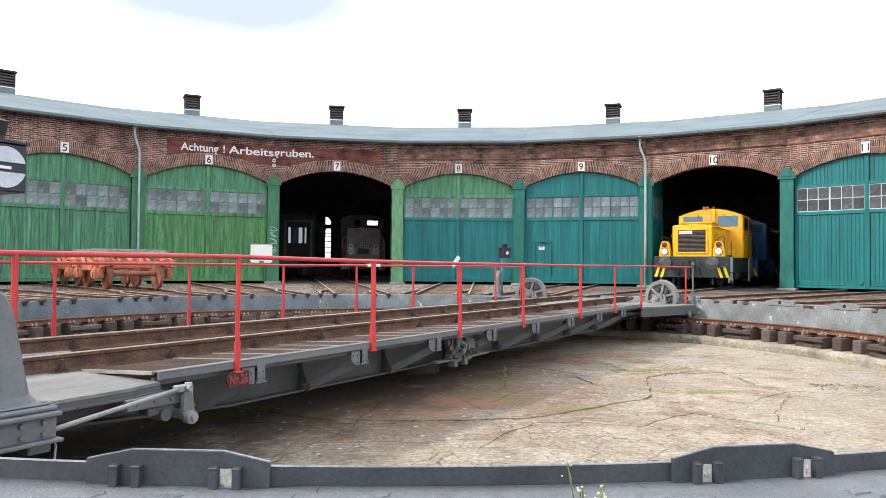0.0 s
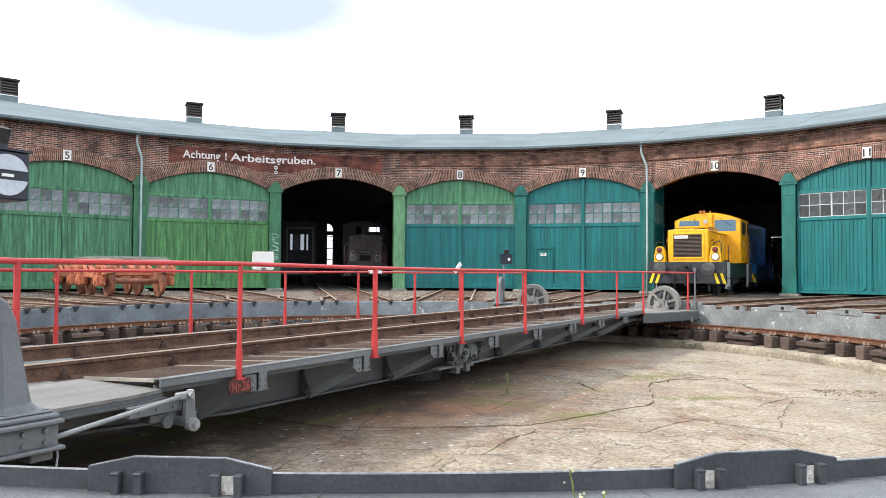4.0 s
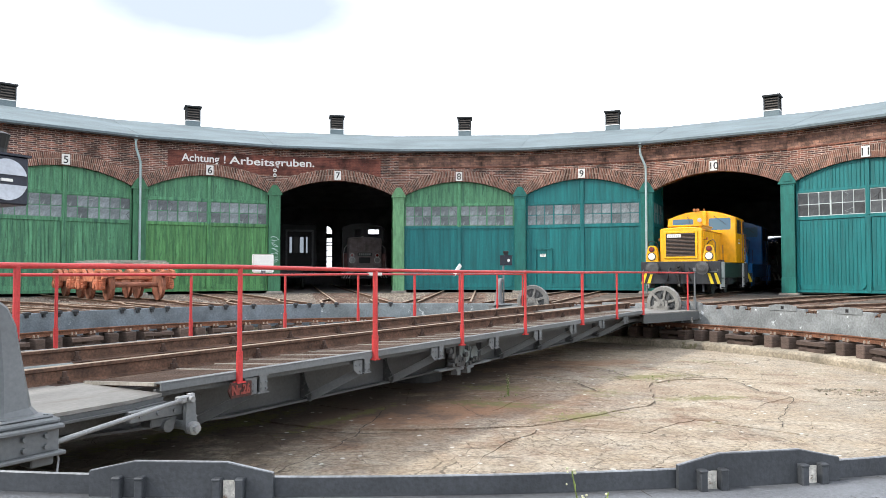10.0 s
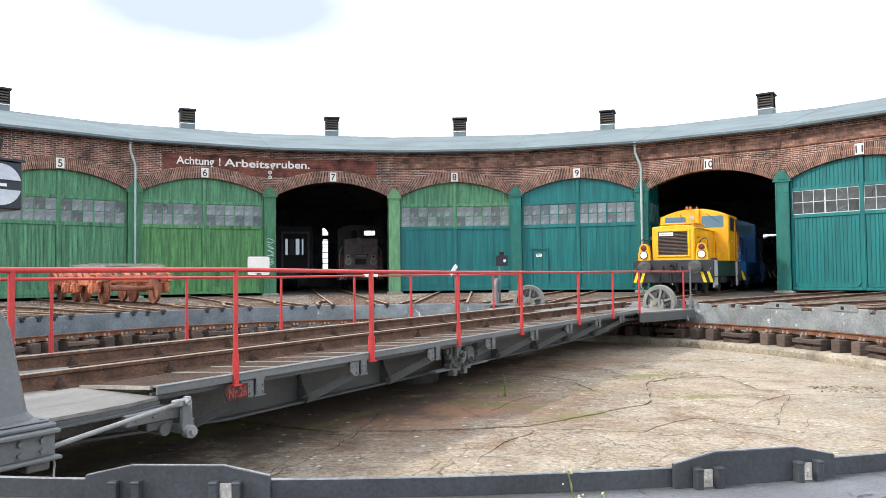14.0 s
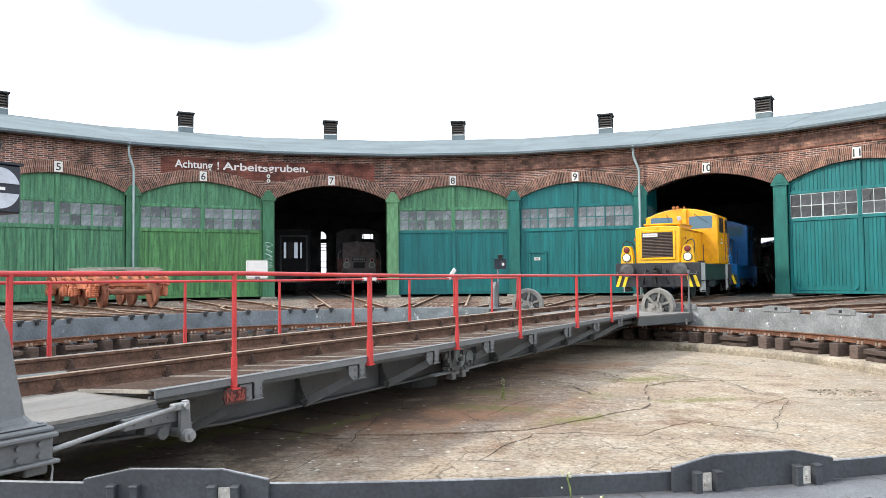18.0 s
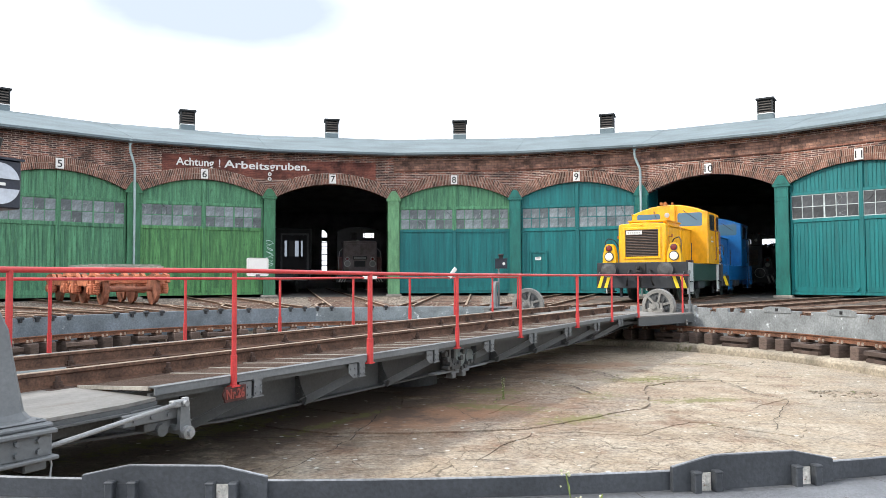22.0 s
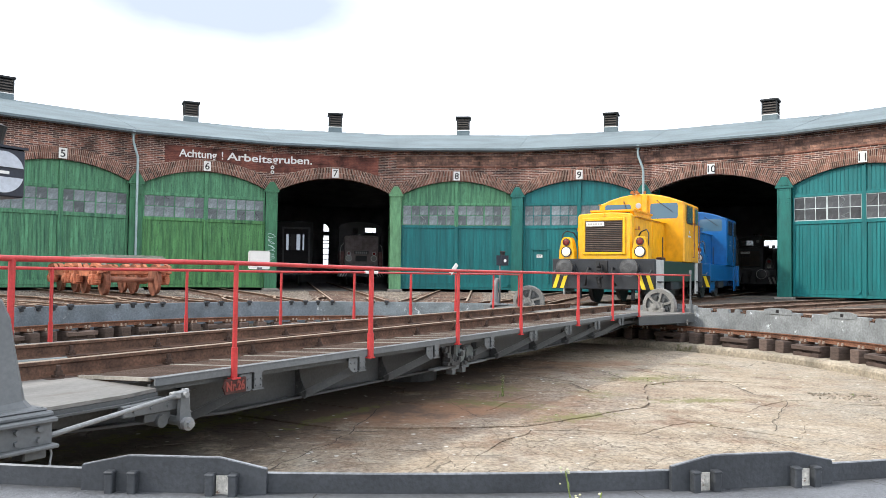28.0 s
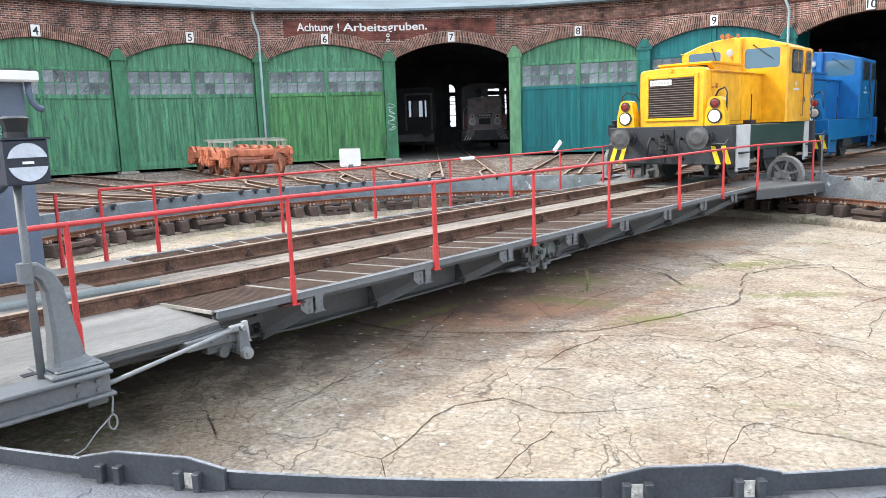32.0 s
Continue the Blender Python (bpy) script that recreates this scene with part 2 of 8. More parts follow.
def floor_material():
    """Old concrete: brown, rusty and pale stains, hairline cracks, moss, pale specks, and the bridge's shade painted
    in.
    """
    m = bpy.data.materials.new("cracked_concrete_floor")
    m.use_nodes = True
    n, l = m.node_tree.nodes, m.node_tree.links
    b = n["Principled BSDF"]
    b.inputs["Roughness"].default_value = 0.92
    b.inputs["Specular IOR Level"].default_value = 0.2
    tc = n.new("ShaderNodeTexCoord")

    def tex(scale, detail=5, rough=0.6, src=None):
        t = n.new("ShaderNodeTexNoise")
        t.inputs["Scale"].default_value = scale
        t.inputs["Detail"].default_value = detail
        t.inputs["Roughness"].default_value = rough
        l.new(src or tc.outputs["Object"], t.inputs["Vector"])
        return t.outputs["Fac"]

    def span(src, a, b_, lo=0.0, hi=1.0):
        r = n.new("ShaderNodeMapRange")
        r.inputs["From Min"].default_value, r.inputs["From Max"].default_value = a, b_
        r.inputs["To Min"].default_value, r.inputs["To Max"].default_value = lo, hi
        l.new(src, r.inputs["Value"])
        return r.outputs[0]

    def mix(fac, a, c, kind="MIX"):
        x = n.new("ShaderNodeMixRGB")
        x.blend_type = kind
        if isinstance(fac, float):
            x.inputs[0].default_value = fac
        else:
            l.new(fac, x.inputs[0])
        for i, v in ((1, a), (2, c)):
            if isinstance(v, tuple):
                x.inputs[i].default_value = (*v, 1)
            else:
                l.new(v, x.inputs[i])
        return x.outputs[0]

    def calc(op, a, c):
        x = n.new("ShaderNodeMath")
        x.operation = op
        for i, v in ((0, a), (1, c)):
            if isinstance(v, float):
                x.inputs[i].default_value = v
            else:
                l.new(v, x.inputs[i])
        return x.outputs[0]

    base = mix(span(tex(0.30, 6, 0.62), 0.38, 0.62), (0.298, 0.240, 0.176), (0.40, 0.337, 0.255))
    base = mix(span(tex(1.1, 7, 0.72), 0.45, 0.72, 0.0, 0.8), base, (0.435, 0.388, 0.318))
    base = mix(span(tex(1.9, 7, 0.75), 0.50, 0.70, 0.0, 0.7), base, (0.175, 0.142, 0.113))
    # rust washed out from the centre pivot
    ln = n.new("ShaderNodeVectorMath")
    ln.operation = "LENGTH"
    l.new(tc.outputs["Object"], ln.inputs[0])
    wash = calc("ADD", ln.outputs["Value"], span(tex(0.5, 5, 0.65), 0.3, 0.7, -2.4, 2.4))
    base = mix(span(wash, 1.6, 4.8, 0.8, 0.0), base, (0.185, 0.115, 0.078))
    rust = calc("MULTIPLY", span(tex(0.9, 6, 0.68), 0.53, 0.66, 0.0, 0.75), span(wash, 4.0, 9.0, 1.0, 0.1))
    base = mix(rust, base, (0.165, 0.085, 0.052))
    # grey weathering and dark drips
    base = mix(span(tex(0.75, 8, 0.75), 0.50, 0.66, 0.0, 0.6), base, (0.265, 0.243, 0.208))
    st = n.new("ShaderNodeMapping")
    st.inputs["Rotation"].default_value = (0, 0, 0.45)
    st.inputs["Scale"].default_value = (0.9, 2.6, 1)
    l.new(tc.outputs["Object"], st.inputs["Vector"])
    base = mix(span(tex(2.3, 8, 0.78, st.outputs[0]), 0.52, 0.72, 0.0, 0.8), base, (0.45, 0.405, 0.332))
    base = mix(span(tex(5.5, 8, 0.8, st.outputs[0]), 0.57, 0.70, 0.0, 0.5), base, (0.17, 0.14, 0.11))
    fine = tex(22, 6, 0.8)
    base = mix(1.0, base, mix(span(fine, 0.32, 0.68), (0.46, 0.45, 0.44), (1.42, 1.42, 1.42)), "MULTIPLY")
    # hairline cracks
    warp = n.new("ShaderNodeVectorMath")
    warp.operation = "MULTIPLY_ADD"
    wob = n.new("ShaderNodeTexNoise")
    wob.inputs["Scale"].default_value = 2.2
    wob.inputs["Detail"].default_value = 5
    l.new(tc.outputs["Object"], wob.inputs["Vector"])
    l.new(wob.outputs["Color"], warp.inputs[0])
    warp.inputs[1].default_value = (0.7, 0.7, 0.0)
    l.new(tc.outputs["Object"], warp.inputs[2])
    hair = None
    for scale, wide, at in ((1.15, 0.0062, 0.40), (2.7, 0.0042, 0.49)):
        fl = n.new("ShaderNodeMapping")
        fl.inputs["Scale"].default_value = (1, 1, 0)
        l.new(warp.outputs[0], fl.inputs["Vector"])
        v = n.new("ShaderNodeTexVoronoi")
        v.feature = "DISTANCE_TO_EDGE"
        v.inputs["Scale"].default_value = scale
        l.new(fl.outputs[0], v.inputs["Vector"])
        c = calc("MULTIPLY", span(v.outputs["Distance"], wide * 0.3 * scale, wide * scale, 0.62, 0.0), span(tex(0.6), at, at + 0.06))
        hair = c if hair is None else calc("MAXIMUM", hair, c)
    # patches of moss
    moss = calc("MULTIPLY", span(tex(0.42, 4, 0.6), 0.57, 0.66), span(tex(14, 4, 0.7), 0.44, 0.58))
    base = mix(calc("MULTIPLY", moss, 0.85), base, (0.14, 0.155, 0.06))

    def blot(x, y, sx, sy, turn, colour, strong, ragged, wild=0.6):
        """An oval patch of colour with a frayed edge."""
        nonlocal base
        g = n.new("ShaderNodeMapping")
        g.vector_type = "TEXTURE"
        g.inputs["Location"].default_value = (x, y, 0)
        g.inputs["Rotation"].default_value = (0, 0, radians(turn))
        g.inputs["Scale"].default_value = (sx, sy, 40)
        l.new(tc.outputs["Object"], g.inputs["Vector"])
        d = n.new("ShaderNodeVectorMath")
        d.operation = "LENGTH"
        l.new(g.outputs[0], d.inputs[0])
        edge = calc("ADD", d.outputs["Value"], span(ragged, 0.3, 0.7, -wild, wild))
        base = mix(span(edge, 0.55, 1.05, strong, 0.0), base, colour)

    broad, crumb = tex(1.6, 7, 0.72), tex(9, 6, 0.75)
    blot(0.35, -2.75, 1.5, 0.75, 35, (0.30, 0.165, 0.10), 0.75, broad)
    blot(2.9, 2.6, 1.6, 0.6, 20, (0.28, 0.16, 0.10), 0.6, broad)
    # the bridge's shade, painted as a dark band along its axis
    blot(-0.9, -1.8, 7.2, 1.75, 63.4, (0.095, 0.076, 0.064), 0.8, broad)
    for x, y, sx, sy, turn in ((3.9, 0.85, 0.85, 0.30, 25), (2.35, -2.72, 0.55, 0.16, 30), (1.35, -2.05, 0.70, 0.20, -8), (4.2, -1.2, 0.7, 0.2, 15), (-1.6, -3.45, 0.95, 0.22, 60), (-0.45, -3.05, 1.0, 0.12, 62), (-2.2, -4.2, 0.9, 0.2, 60), (-5.6, 1.4, 1.7, 0.35, 40), (-4.6, 2.6, 1.2, 0.4, 40), (1.3, -0.7, 0.5, 0.3, 0)):
        blot(x, y, sx, sy, turn, (0.165, 0.160, 0.062), 0.75, crumb, 1.15)
    # pale lichen spots
    sp = n.new("ShaderNodeTexVoronoi")
    sp.inputs["Scale"].default_value = 4.6
    l.new(tc.outputs["Object"], sp.inputs["Vector"])
    spot = calc("MULTIPLY", span(sp.outputs["Distance"], 0.09, 0.13, 0.75, 0.0), span(tex(0.8), 0.42, 0.52))
    base = mix(spot, base, (0.64, 0.63, 0.58))
    base = mix(hair, base, (0.06, 0.048, 0.038))
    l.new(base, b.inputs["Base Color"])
    bp = n.new("ShaderNodeBump")
    bp.inputs["Strength"].default_value = 0.8
    bp.inputs["Distance"].default_value = 0.015
    l.new(calc("SUBTRACT", calc("MULTIPLY", fine, 0.6), hair), bp.inputs["Height"])
    l.new(bp.outputs[0], b.inputs["Normal"])
    return m


M_BRICK = brick_material("brick_wall", (0.052, 0.027, 0.024), (0.265, 0.104, 0.070), (0.39, 0.31, 0.262), 0.8)
M_BRICKP = brick_material("pale_brick_band", (0.13, 0.075, 0.058), (0.29, 0.155, 0.108), (0.11, 0.066, 0.054), 1.5, 0.27, 0.118)
M_MORTAR = material("old_lime_mortar", (0.40, 0.325, 0.27), 0.95, scale=2, vary=0.45, fine=30)
M_VOUS = material("arch_brick", (0.155, 0.068, 0.047), 0.9, scale=2, vary=0.5, island=0.7, bump=0.3, fine=40, patch=(0.24, 0.165, 0.12), patch_at=0.66, patch_scale=5)
M_RED = brick_material("red_painted_brick", (0.105, 0.032, 0.024), (0.165, 0.054, 0.037), (0.15, 0.058, 0.043), 1.2)
M_GREEN = material("grass_green_paint", (0.078, 0.232, 0.080), 0.6, scale=1.0, vary=0.46, fine=26, stretch=(8, 8, 0.7), island=0.13, patch=(0.035, 0.09, 0.045), patch_at=0.585, patch_scale=3.6, tint=(0.03, 0.12, 0.05))
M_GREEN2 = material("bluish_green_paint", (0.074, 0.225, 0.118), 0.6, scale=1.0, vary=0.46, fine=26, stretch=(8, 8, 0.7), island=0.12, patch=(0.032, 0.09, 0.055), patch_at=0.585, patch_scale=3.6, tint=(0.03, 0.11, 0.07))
M_TEAL = material("teal_green_paint", (0.004, 0.142, 0.146), 0.5, scale=1.0, vary=0.25, fine=24, stretch=(7, 7, 0.5), island=0.12, patch=(0.008, 0.11, 0.11), patch_at=0.62, patch_scale=2.4)
M_IRON_G = material("green_iron_column", (0.045, 0.17, 0.085), 0.55, scale=2.5, vary=0.3, stretch=(3, 3, 0.7), patch=(0.25, 0.36, 0.28), patch_at=0.7)
M_IRON_T = material("teal_iron_column", (0.011, 0.135, 0.115), 0.5, scale=2, vary=0.25, stretch=(3, 3, 0.7))
M_IRON_L = material("light_green_iron_column", (0.14, 0.32, 0.16), 0.6, scale=2.5, vary=0.3, stretch=(3, 3, 0.7))
M_ROOF = material("grey_roofing_felt", (0.145, 0.185, 0.20), 0.85, scale=0.5, vary=0.2, fine=14, bump=0.2)
M_TRIM = material("dark_eave_board", (0.022, 0.024, 0.025), 0.7, scale=4)
M_SLAT = material("weathered_vent_slat", (0.10, 0.085, 0.075), 0.8, scale=4)
M_STEELG = material("grey_painted_steel", (0.132, 0.142, 0.148), 0.5, scale=1.8, vary=0.14, fine=40, patch=(0.07, 0.045, 0.03), patch_at=0.72)
M_RINGL = material("blue_grey_painted_ring", (0.15, 0.18, 0.205), 0.6, scale=2.0, vary=0.3, fine=30, patch=(0.60, 0.64, 0.66), patch_at=0.665, patch_scale=3.0)
M_RINGM = material("pale_blue_grey_painted_ring", (0.20, 0.235, 0.25), 0.6, scale=2.0, vary=0.3, fine=30, patch=(0.66, 0.70, 0.72), patch_at=0.62, patch_scale=3.2)
M_EDGE = material("worn_pale_edge", (0.34, 0.35, 0.36), 0.5, scale=4, vary=0.3)
# worn rim edge, its colour paled further for the light it catches
M_RIMTOP = material("worn_lit_rim_edge", (0.20, 0.21, 0.225), 0.5, scale=4, vary=0.4)
M_RING = material("grey_painted_ring", (0.215, 0.23, 0.235), 0.6, scale=2.0, vary=0.3, fine=30, patch=(0.66, 0.70, 0.72), patch_at=0.635, patch_scale=3.2, stretch=(1, 1, 0.8))
M_RINGN = material("dark_grey_painted_ring", (0.048, 0.053, 0.06), 0.5, scale=4, vary=0.25, fine=60, bump=0.25)
M_DARKSTEEL = material("dark_girder_steel", (0.062, 0.065, 0.066), 0.55, scale=1.6, vary=0.3, patch=(0.06, 0.035, 0.02), patch_at=0.68)
M_RUST = material("rusty_rail_steel", (0.115, 0.062, 0.040), 0.7, metal=0.1, scale=5, vary=0.5, fine=45)
M_RAILTOP = material("worn_rail_head", (0.30, 0.225, 0.165), 0.65, metal=0.0, scale=4, vary=0.25)
M_BARS = material("pale_bearer_bar", (0.29, 0.27, 0.235), 0.6, scale=4, vary=0.3)
M_GRATE = material("rusty_walkway_grating", (0.115, 0.075, 0.055), 0.8, metal=0.2, scale=3, vary=0.3)
M_DECK = material("grey_deck_plate", (0.185, 0.178, 0.165), 0.55, scale=1.2, vary=0.3, fine=30, stretch=(0.4, 2, 1), patch=(0.13, 0.115, 0.10), patch_at=0.60, patch_scale=2.0)
M_BOARDS = material("dusty_centre_plate", (0.235, 0.20, 0.165), 0.85, scale=1.6, vary=0.4, fine=24, stretch=(0.6, 1.6, 1), patch=(0.16, 0.135, 0.11), patch_at=0.56, patch_scale=2.4)
M_CAST = material("pale_cast_wheel", (0.215, 0.21, 0.195), 0.6, scale=4, vary=0.3, fine=40, patch=(0.13, 0.12, 0.11), patch_at=0.62)
M_REDP = material("red_railing_paint", (0.50, 0.045, 0.045), 0.4, scale=3, vary=0.18, fine=60, bump=0.05)
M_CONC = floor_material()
M_MUD = material("dark_mud_in_joints", (0.045, 0.037, 0.028), 0.95, scale=3, vary=0.3)
M_BENCH = material("concrete_bench", (0.31, 0.268, 0.205), 0.9, scale=1.2, vary=0.4, bump=0.4, fine=20, patch=(0.13, 0.12, 0.065), patch_at=0.58, patch_scale=1.6)
M_TAR = material("grey_tar_coating", (0.142, 0.150, 0.163), 0.55, scale=2.6, vary=0.22, fine=70, bump=0.8, bump_dist=0.010, patch=(0.10, 0.105, 0.115), patch_at=0.66, patch_scale=9.0)
M_CRUMB = material("dark_mossy_crumbs", (0.085, 0.080, 0.058), 0.95, scale=14, vary=0.6, fine=90, bump=0.8, bump_dist=0.02, patch=(0.30, 0.29, 0.26), patch_at=0.66, patch_scale=38)
M_GRAVEL = material("dark_gravel_ground", (0.125, 0.113, 0.107), 0.95, scale=3, vary=0.3, fine=110, bump=0.8, bump_dist=0.03)
M_DIRT = material("ash_and_ballast_ground", (0.118, 0.094, 0.076), 0.95, scale=0.5, vary=0.45, fine=20, bump=0.6, bump_dist=0.03, tint=(0.06, 0.05, 0.045))
M_RUSTD = material("dark_rusty_bolts", (0.062, 0.036, 0.026), 0.8, scale=8, vary=0.4)
M_RUSTO = material("orange_brown_rust", (0.165, 0.074, 0.042), 0.75, metal=0.1, scale=5, vary=0.5, fine=45)
M_WOODB = material("dark_sleeper_wood", (0.135, 0.085, 0.063), 0.9, scale=5, vary=0.35, island=0.3, stretch=(1, 1, 4))
M_INT = material("sooty_interior_wall", (0.27, 0.265, 0.285), 0.9, scale=1, vary=0.3)
M_INTF = material("sooty_interior_floor", (0.12, 0.112, 0.105), 0.9, scale=1, vary=0.3)
M_WHITE = material("white_paint", (0.74, 0.74, 0.71), 0.5, scale=4, vary=0.06)
M_DISC = material("greyed_white_paint", (0.50, 0.54, 0.60), 0.5, scale=6, vary=0.12)
M_BLACK = plain("black_paint", (0.012, 0.012, 0.013), 0.45)
M_ZINC = material("zinc_pipe", (0.27, 0.28, 0.285), 0.45, metal=0.3, scale=3, vary=0.2)
M_PIPE = material("pale_blue_grey_downpipe", (0.36, 0.46, 0.47), 0.5, scale=2, vary=0.25, stretch=(1, 1, 0.6))
M_ORY = material("orange_locomotive_paint", (0.80, 0.385, 0.008), 0.24, scale=1.6, vary=0.16, fine=7, bump=0.05, spec=0.5, stretch=(1, 1, 0.6), patch=(0.62, 0.25, 0.01), patch_at=0.66, patch_scale=1.8)
M_YEL = material("yellow_locomotive_paint", (0.82, 0.43, 0.008), 0.22, scale=1.6, vary=0.12, fine=7, bump=0.05, spec=0.5)
M_BLUE = material("blue_locomotive_paint", (0.008, 0.108, 0.315), 0.28, scale=1.4, vary=0.18, fine=8, bump=0.05, stretch=(1, 1, 0.6))
M_FRAMEB = material("black_frame_paint", (0.03, 0.033, 0.038), 0.5, scale=2, vary=0.3)
M_FRAMEG = material("dark_green_frame_paint", (0.022, 0.042, 0.032), 0.45, scale=2, vary=0.2)
M_YSTR = plain("warning_yellow", (0.82, 0.60, 0.02), 0.45)


# ---- building helpers ----
PHI = 63.373            # the bridge's compass angle
TH8, STEP = 91.564, 14.39  # the middle of bay 8, and the angle from bay to bay
RW = 22.795             # radius of the column line
RC = RW * math.cos(radians(STEP / 2))   # radius of the middle of each front wall
HALF = RW * math.sin(radians(STEP / 2))  # half a bay
RP = 8.96               # radius of the pit
Z_FLOOR, Z_BENCH = -0.95, -0.74


def bay_angle(k):
    return TH8 - (k - 8) * STEP


def bay_pose(k, radius=RC):
    """Local x to the right along the front, y outwards into the shed, z up."""
    a = radians(bay_angle(k))
    return pose(radius * math.cos(a), radius * math.sin(a), 0, 0, 0, bay_angle(k) - 90)


def bridge_pose(u, off, z=0.0, rz=0):
    """A place on the bridge: u along it, off to its near side."""
    return pose(0, 0, 0, 0, 0, PHI) @ pose(u, -off, z, 0, 0, rz)


def ring(r, a):
    return (r * math.cos(radians(a)), r * math.sin(radians(a)))


def finish(bm, name, mat, parent=None, m=None, smooth=False):
    me = bpy.data.meshes.new(name)
    bmesh.ops.recalc_face_normals(bm, faces=bm.faces)
    bm.to_mesh(me)
    bm.free()
    for one in (mat if isinstance(mat, (list, tuple)) else (mat,)):
        me.materials.append(one)
    if smooth:
        for p in me.polygons:
            p.use_smooth = True
    ob = new(name, me)
    if parent is not None:
        ob.parent = parent
    if m is not None:
        ob.matrix_basis = m
    return ob


def part(name, bm, mat, parent, label="", m=None, smooth=False):
    ob = finish(bm, name, mat, parent, m, smooth)
    if label:
        ob["label"] = label
    return ob


def share(name, ob, parent, m):
    """Another piece on the same mesh."""
    o = new(name, ob.data)
    o.parent = parent
    o.matrix_basis = m
    return o


def empty(name, m, label, category, group="", kind=""):
    ob = new(name)
    ob.empty_display_size = 0.2
    ob.matrix_basis = m
    return tagged(ob, label, category, group, kind)


def box(bm, x0, y0, z0, x1, y1, z1, m=None, bevel=0.0, mi=0):
    vs = [bm.verts.new(v) for v in ((x0, y0, z0), (x1, y0, z0), (x1, y1, z0), (x0, y1, z0), (x0, y0, z1), (x1, y0, z1), (x1, y1, z1), (x0, y1, z1))]
    fs = [bm.faces.new([vs[i] for i in q]) for q in ((3, 2, 1, 0), (4, 5, 6, 7), (0, 1, 5, 4), (1, 2, 6, 5), (2, 3, 7, 6), (3, 0, 4, 7))]
    for f_ in fs:
        f_.material_index = mi
    if bevel:
        es = {e for f_ in fs for e in f_.edges}
        out = bmesh.ops.bevel(bm, geom=list(es), offset=bevel, segments=1, affect="EDGES", profile=0.5)
        vs = list({v for f_ in out["faces"] for v in f_.verts} | {v for v in vs if v.is_valid})
        for f_ in out["faces"]:
            f_.material_index = mi
    if m is not None:
        bmesh.ops.transform(bm, matrix=m, verts=[v for v in vs if v.is_valid])
    return vs


def cyl(bm, r, z0, z1, seg=16, m=None, r2=None, mi=0):
    """A drum along z, from z0 to z1."""
    out = bmesh.ops.create_cone(bm, cap_ends=True, segments=seg, radius1=r, radius2=r if r2 is None else r2, depth=z1 - z0)
    vs = out["verts"]
    bmesh.ops.translate(bm, verts=vs, vec=(0, 0, (z0 + z1) / 2))
    if m is not None:
        bmesh.ops.transform(bm, matrix=m, verts=vs)
    if mi:
        for f_ in {f_ for v in vs for f_ in v.link_faces}:
            f_.material_index = mi
    return vs


def rod(bm, a, b, r, seg=8, mi=0):
    """A round bar from a to b."""
    a, b = Vector(a), Vector(b)
    d = b - a
    m = Matrix.Translation(a) @ d.to_track_quat("Z", "Y").to_matrix().to_4x4()
    return cyl(bm, r, 0, d.length, seg, m, mi=mi)


def pipe(bm, pts, r, seg=8):
    """A bent tube through the points."""
    pts = [Vector(p) for p in pts]
    rings = []
    for i, p in enumerate(pts):
        d = (pts[min(i + 1, len(pts) - 1)] - pts[max(i - 1, 0)]).normalized()
        q = d.to_track_quat("Z", "Y").to_matrix()
        rings.append([bm.verts.new(p + q @ Vector((r * math.cos(2 * math.pi * j / seg), r * math.sin(2 * math.pi * j / seg), 0))) for j in range(seg)])
    for r0, r1 in zip(rings, rings[1:]):
        for j in range(seg):
            bm.faces.new((r0[j], r0[(j + 1) % seg], r1[(j + 1) % seg], r1[j]))
    bm.faces.new(rings[0][::-1])
    bm.faces.new(rings[-1])


def prism(bm, pts, y0, y1, m=None, mi=0):
    """A plate: the outline pts in x and z, from y0 to y1."""
    a = [bm.verts.new((x, y0, z)) for x, z in pts]
    b = [bm.verts.new((x, y1, z)) for x, z in pts]
    n_ = len(pts)
    fs = [bm.faces.new(a), bm.faces.new(b[::-1])]
    for i in range(n_):
        fs.append(bm.faces.new((a[i], b[i], b[(i + 1) % n_], a[(i + 1) % n_])))
    for f_ in fs:
        f_.material_index = mi
    if m is not None:
        bmesh.ops.transform(bm, matrix=m, verts=a + b)
    return a + b


def annulus(bm, prof, a0, a1, n_, closed=False):
    """A profile of (radius, z) swept round the pit from angle a0 to a1."""
    rows = []
    for i in range(n_ + (0 if closed else 1)):
        a = a0 + (a1 - a0) * i / n_
        rows.append([bm.verts.new((*ring(r, a), z)) for r, z in prof])
    k = len(prof)
    for i in range(n_):
        p, q = rows[i], rows[(i + 1) % len(rows)]
        for j in range(k - 1):
            bm.faces.new((p[j], q[j], q[j + 1], p[j + 1]))
    return rows


RAIL = ((-0.062, -0.148), (0.062, -0.148), (0.062, -0.138), (0.012, -0.122), (0.008, -0.04), (0.034, -0.03), (0.034, -0.004), (0.028, 0.0),
        (-0.028, 0.0), (-0.034, -0.004), (-0.034, -0.03), (-0.008, -0.04), (-0.012, -0.122), (-0.062, -0.138))


def rail_mesh(bm, u0, u1, y, top=0.0):
    """A rail along x with its foot, web and head."""
    a = [bm.verts.new((u0, y + p, top + z)) for p, z in RAIL]
    b = [bm.verts.new((u1, y + p, top + z)) for p, z in RAIL]
    n_ = len(RAIL)
    for i in range(n_):
        f_ = bm.faces.new((a[i], a[(i + 1) % n_], b[(i + 1) % n_], b[i]))
        f_.material_index = 1 if i in (6, 7, 8) else 0
    bm.faces.new(a[::-1])
    bm.faces.new(b)


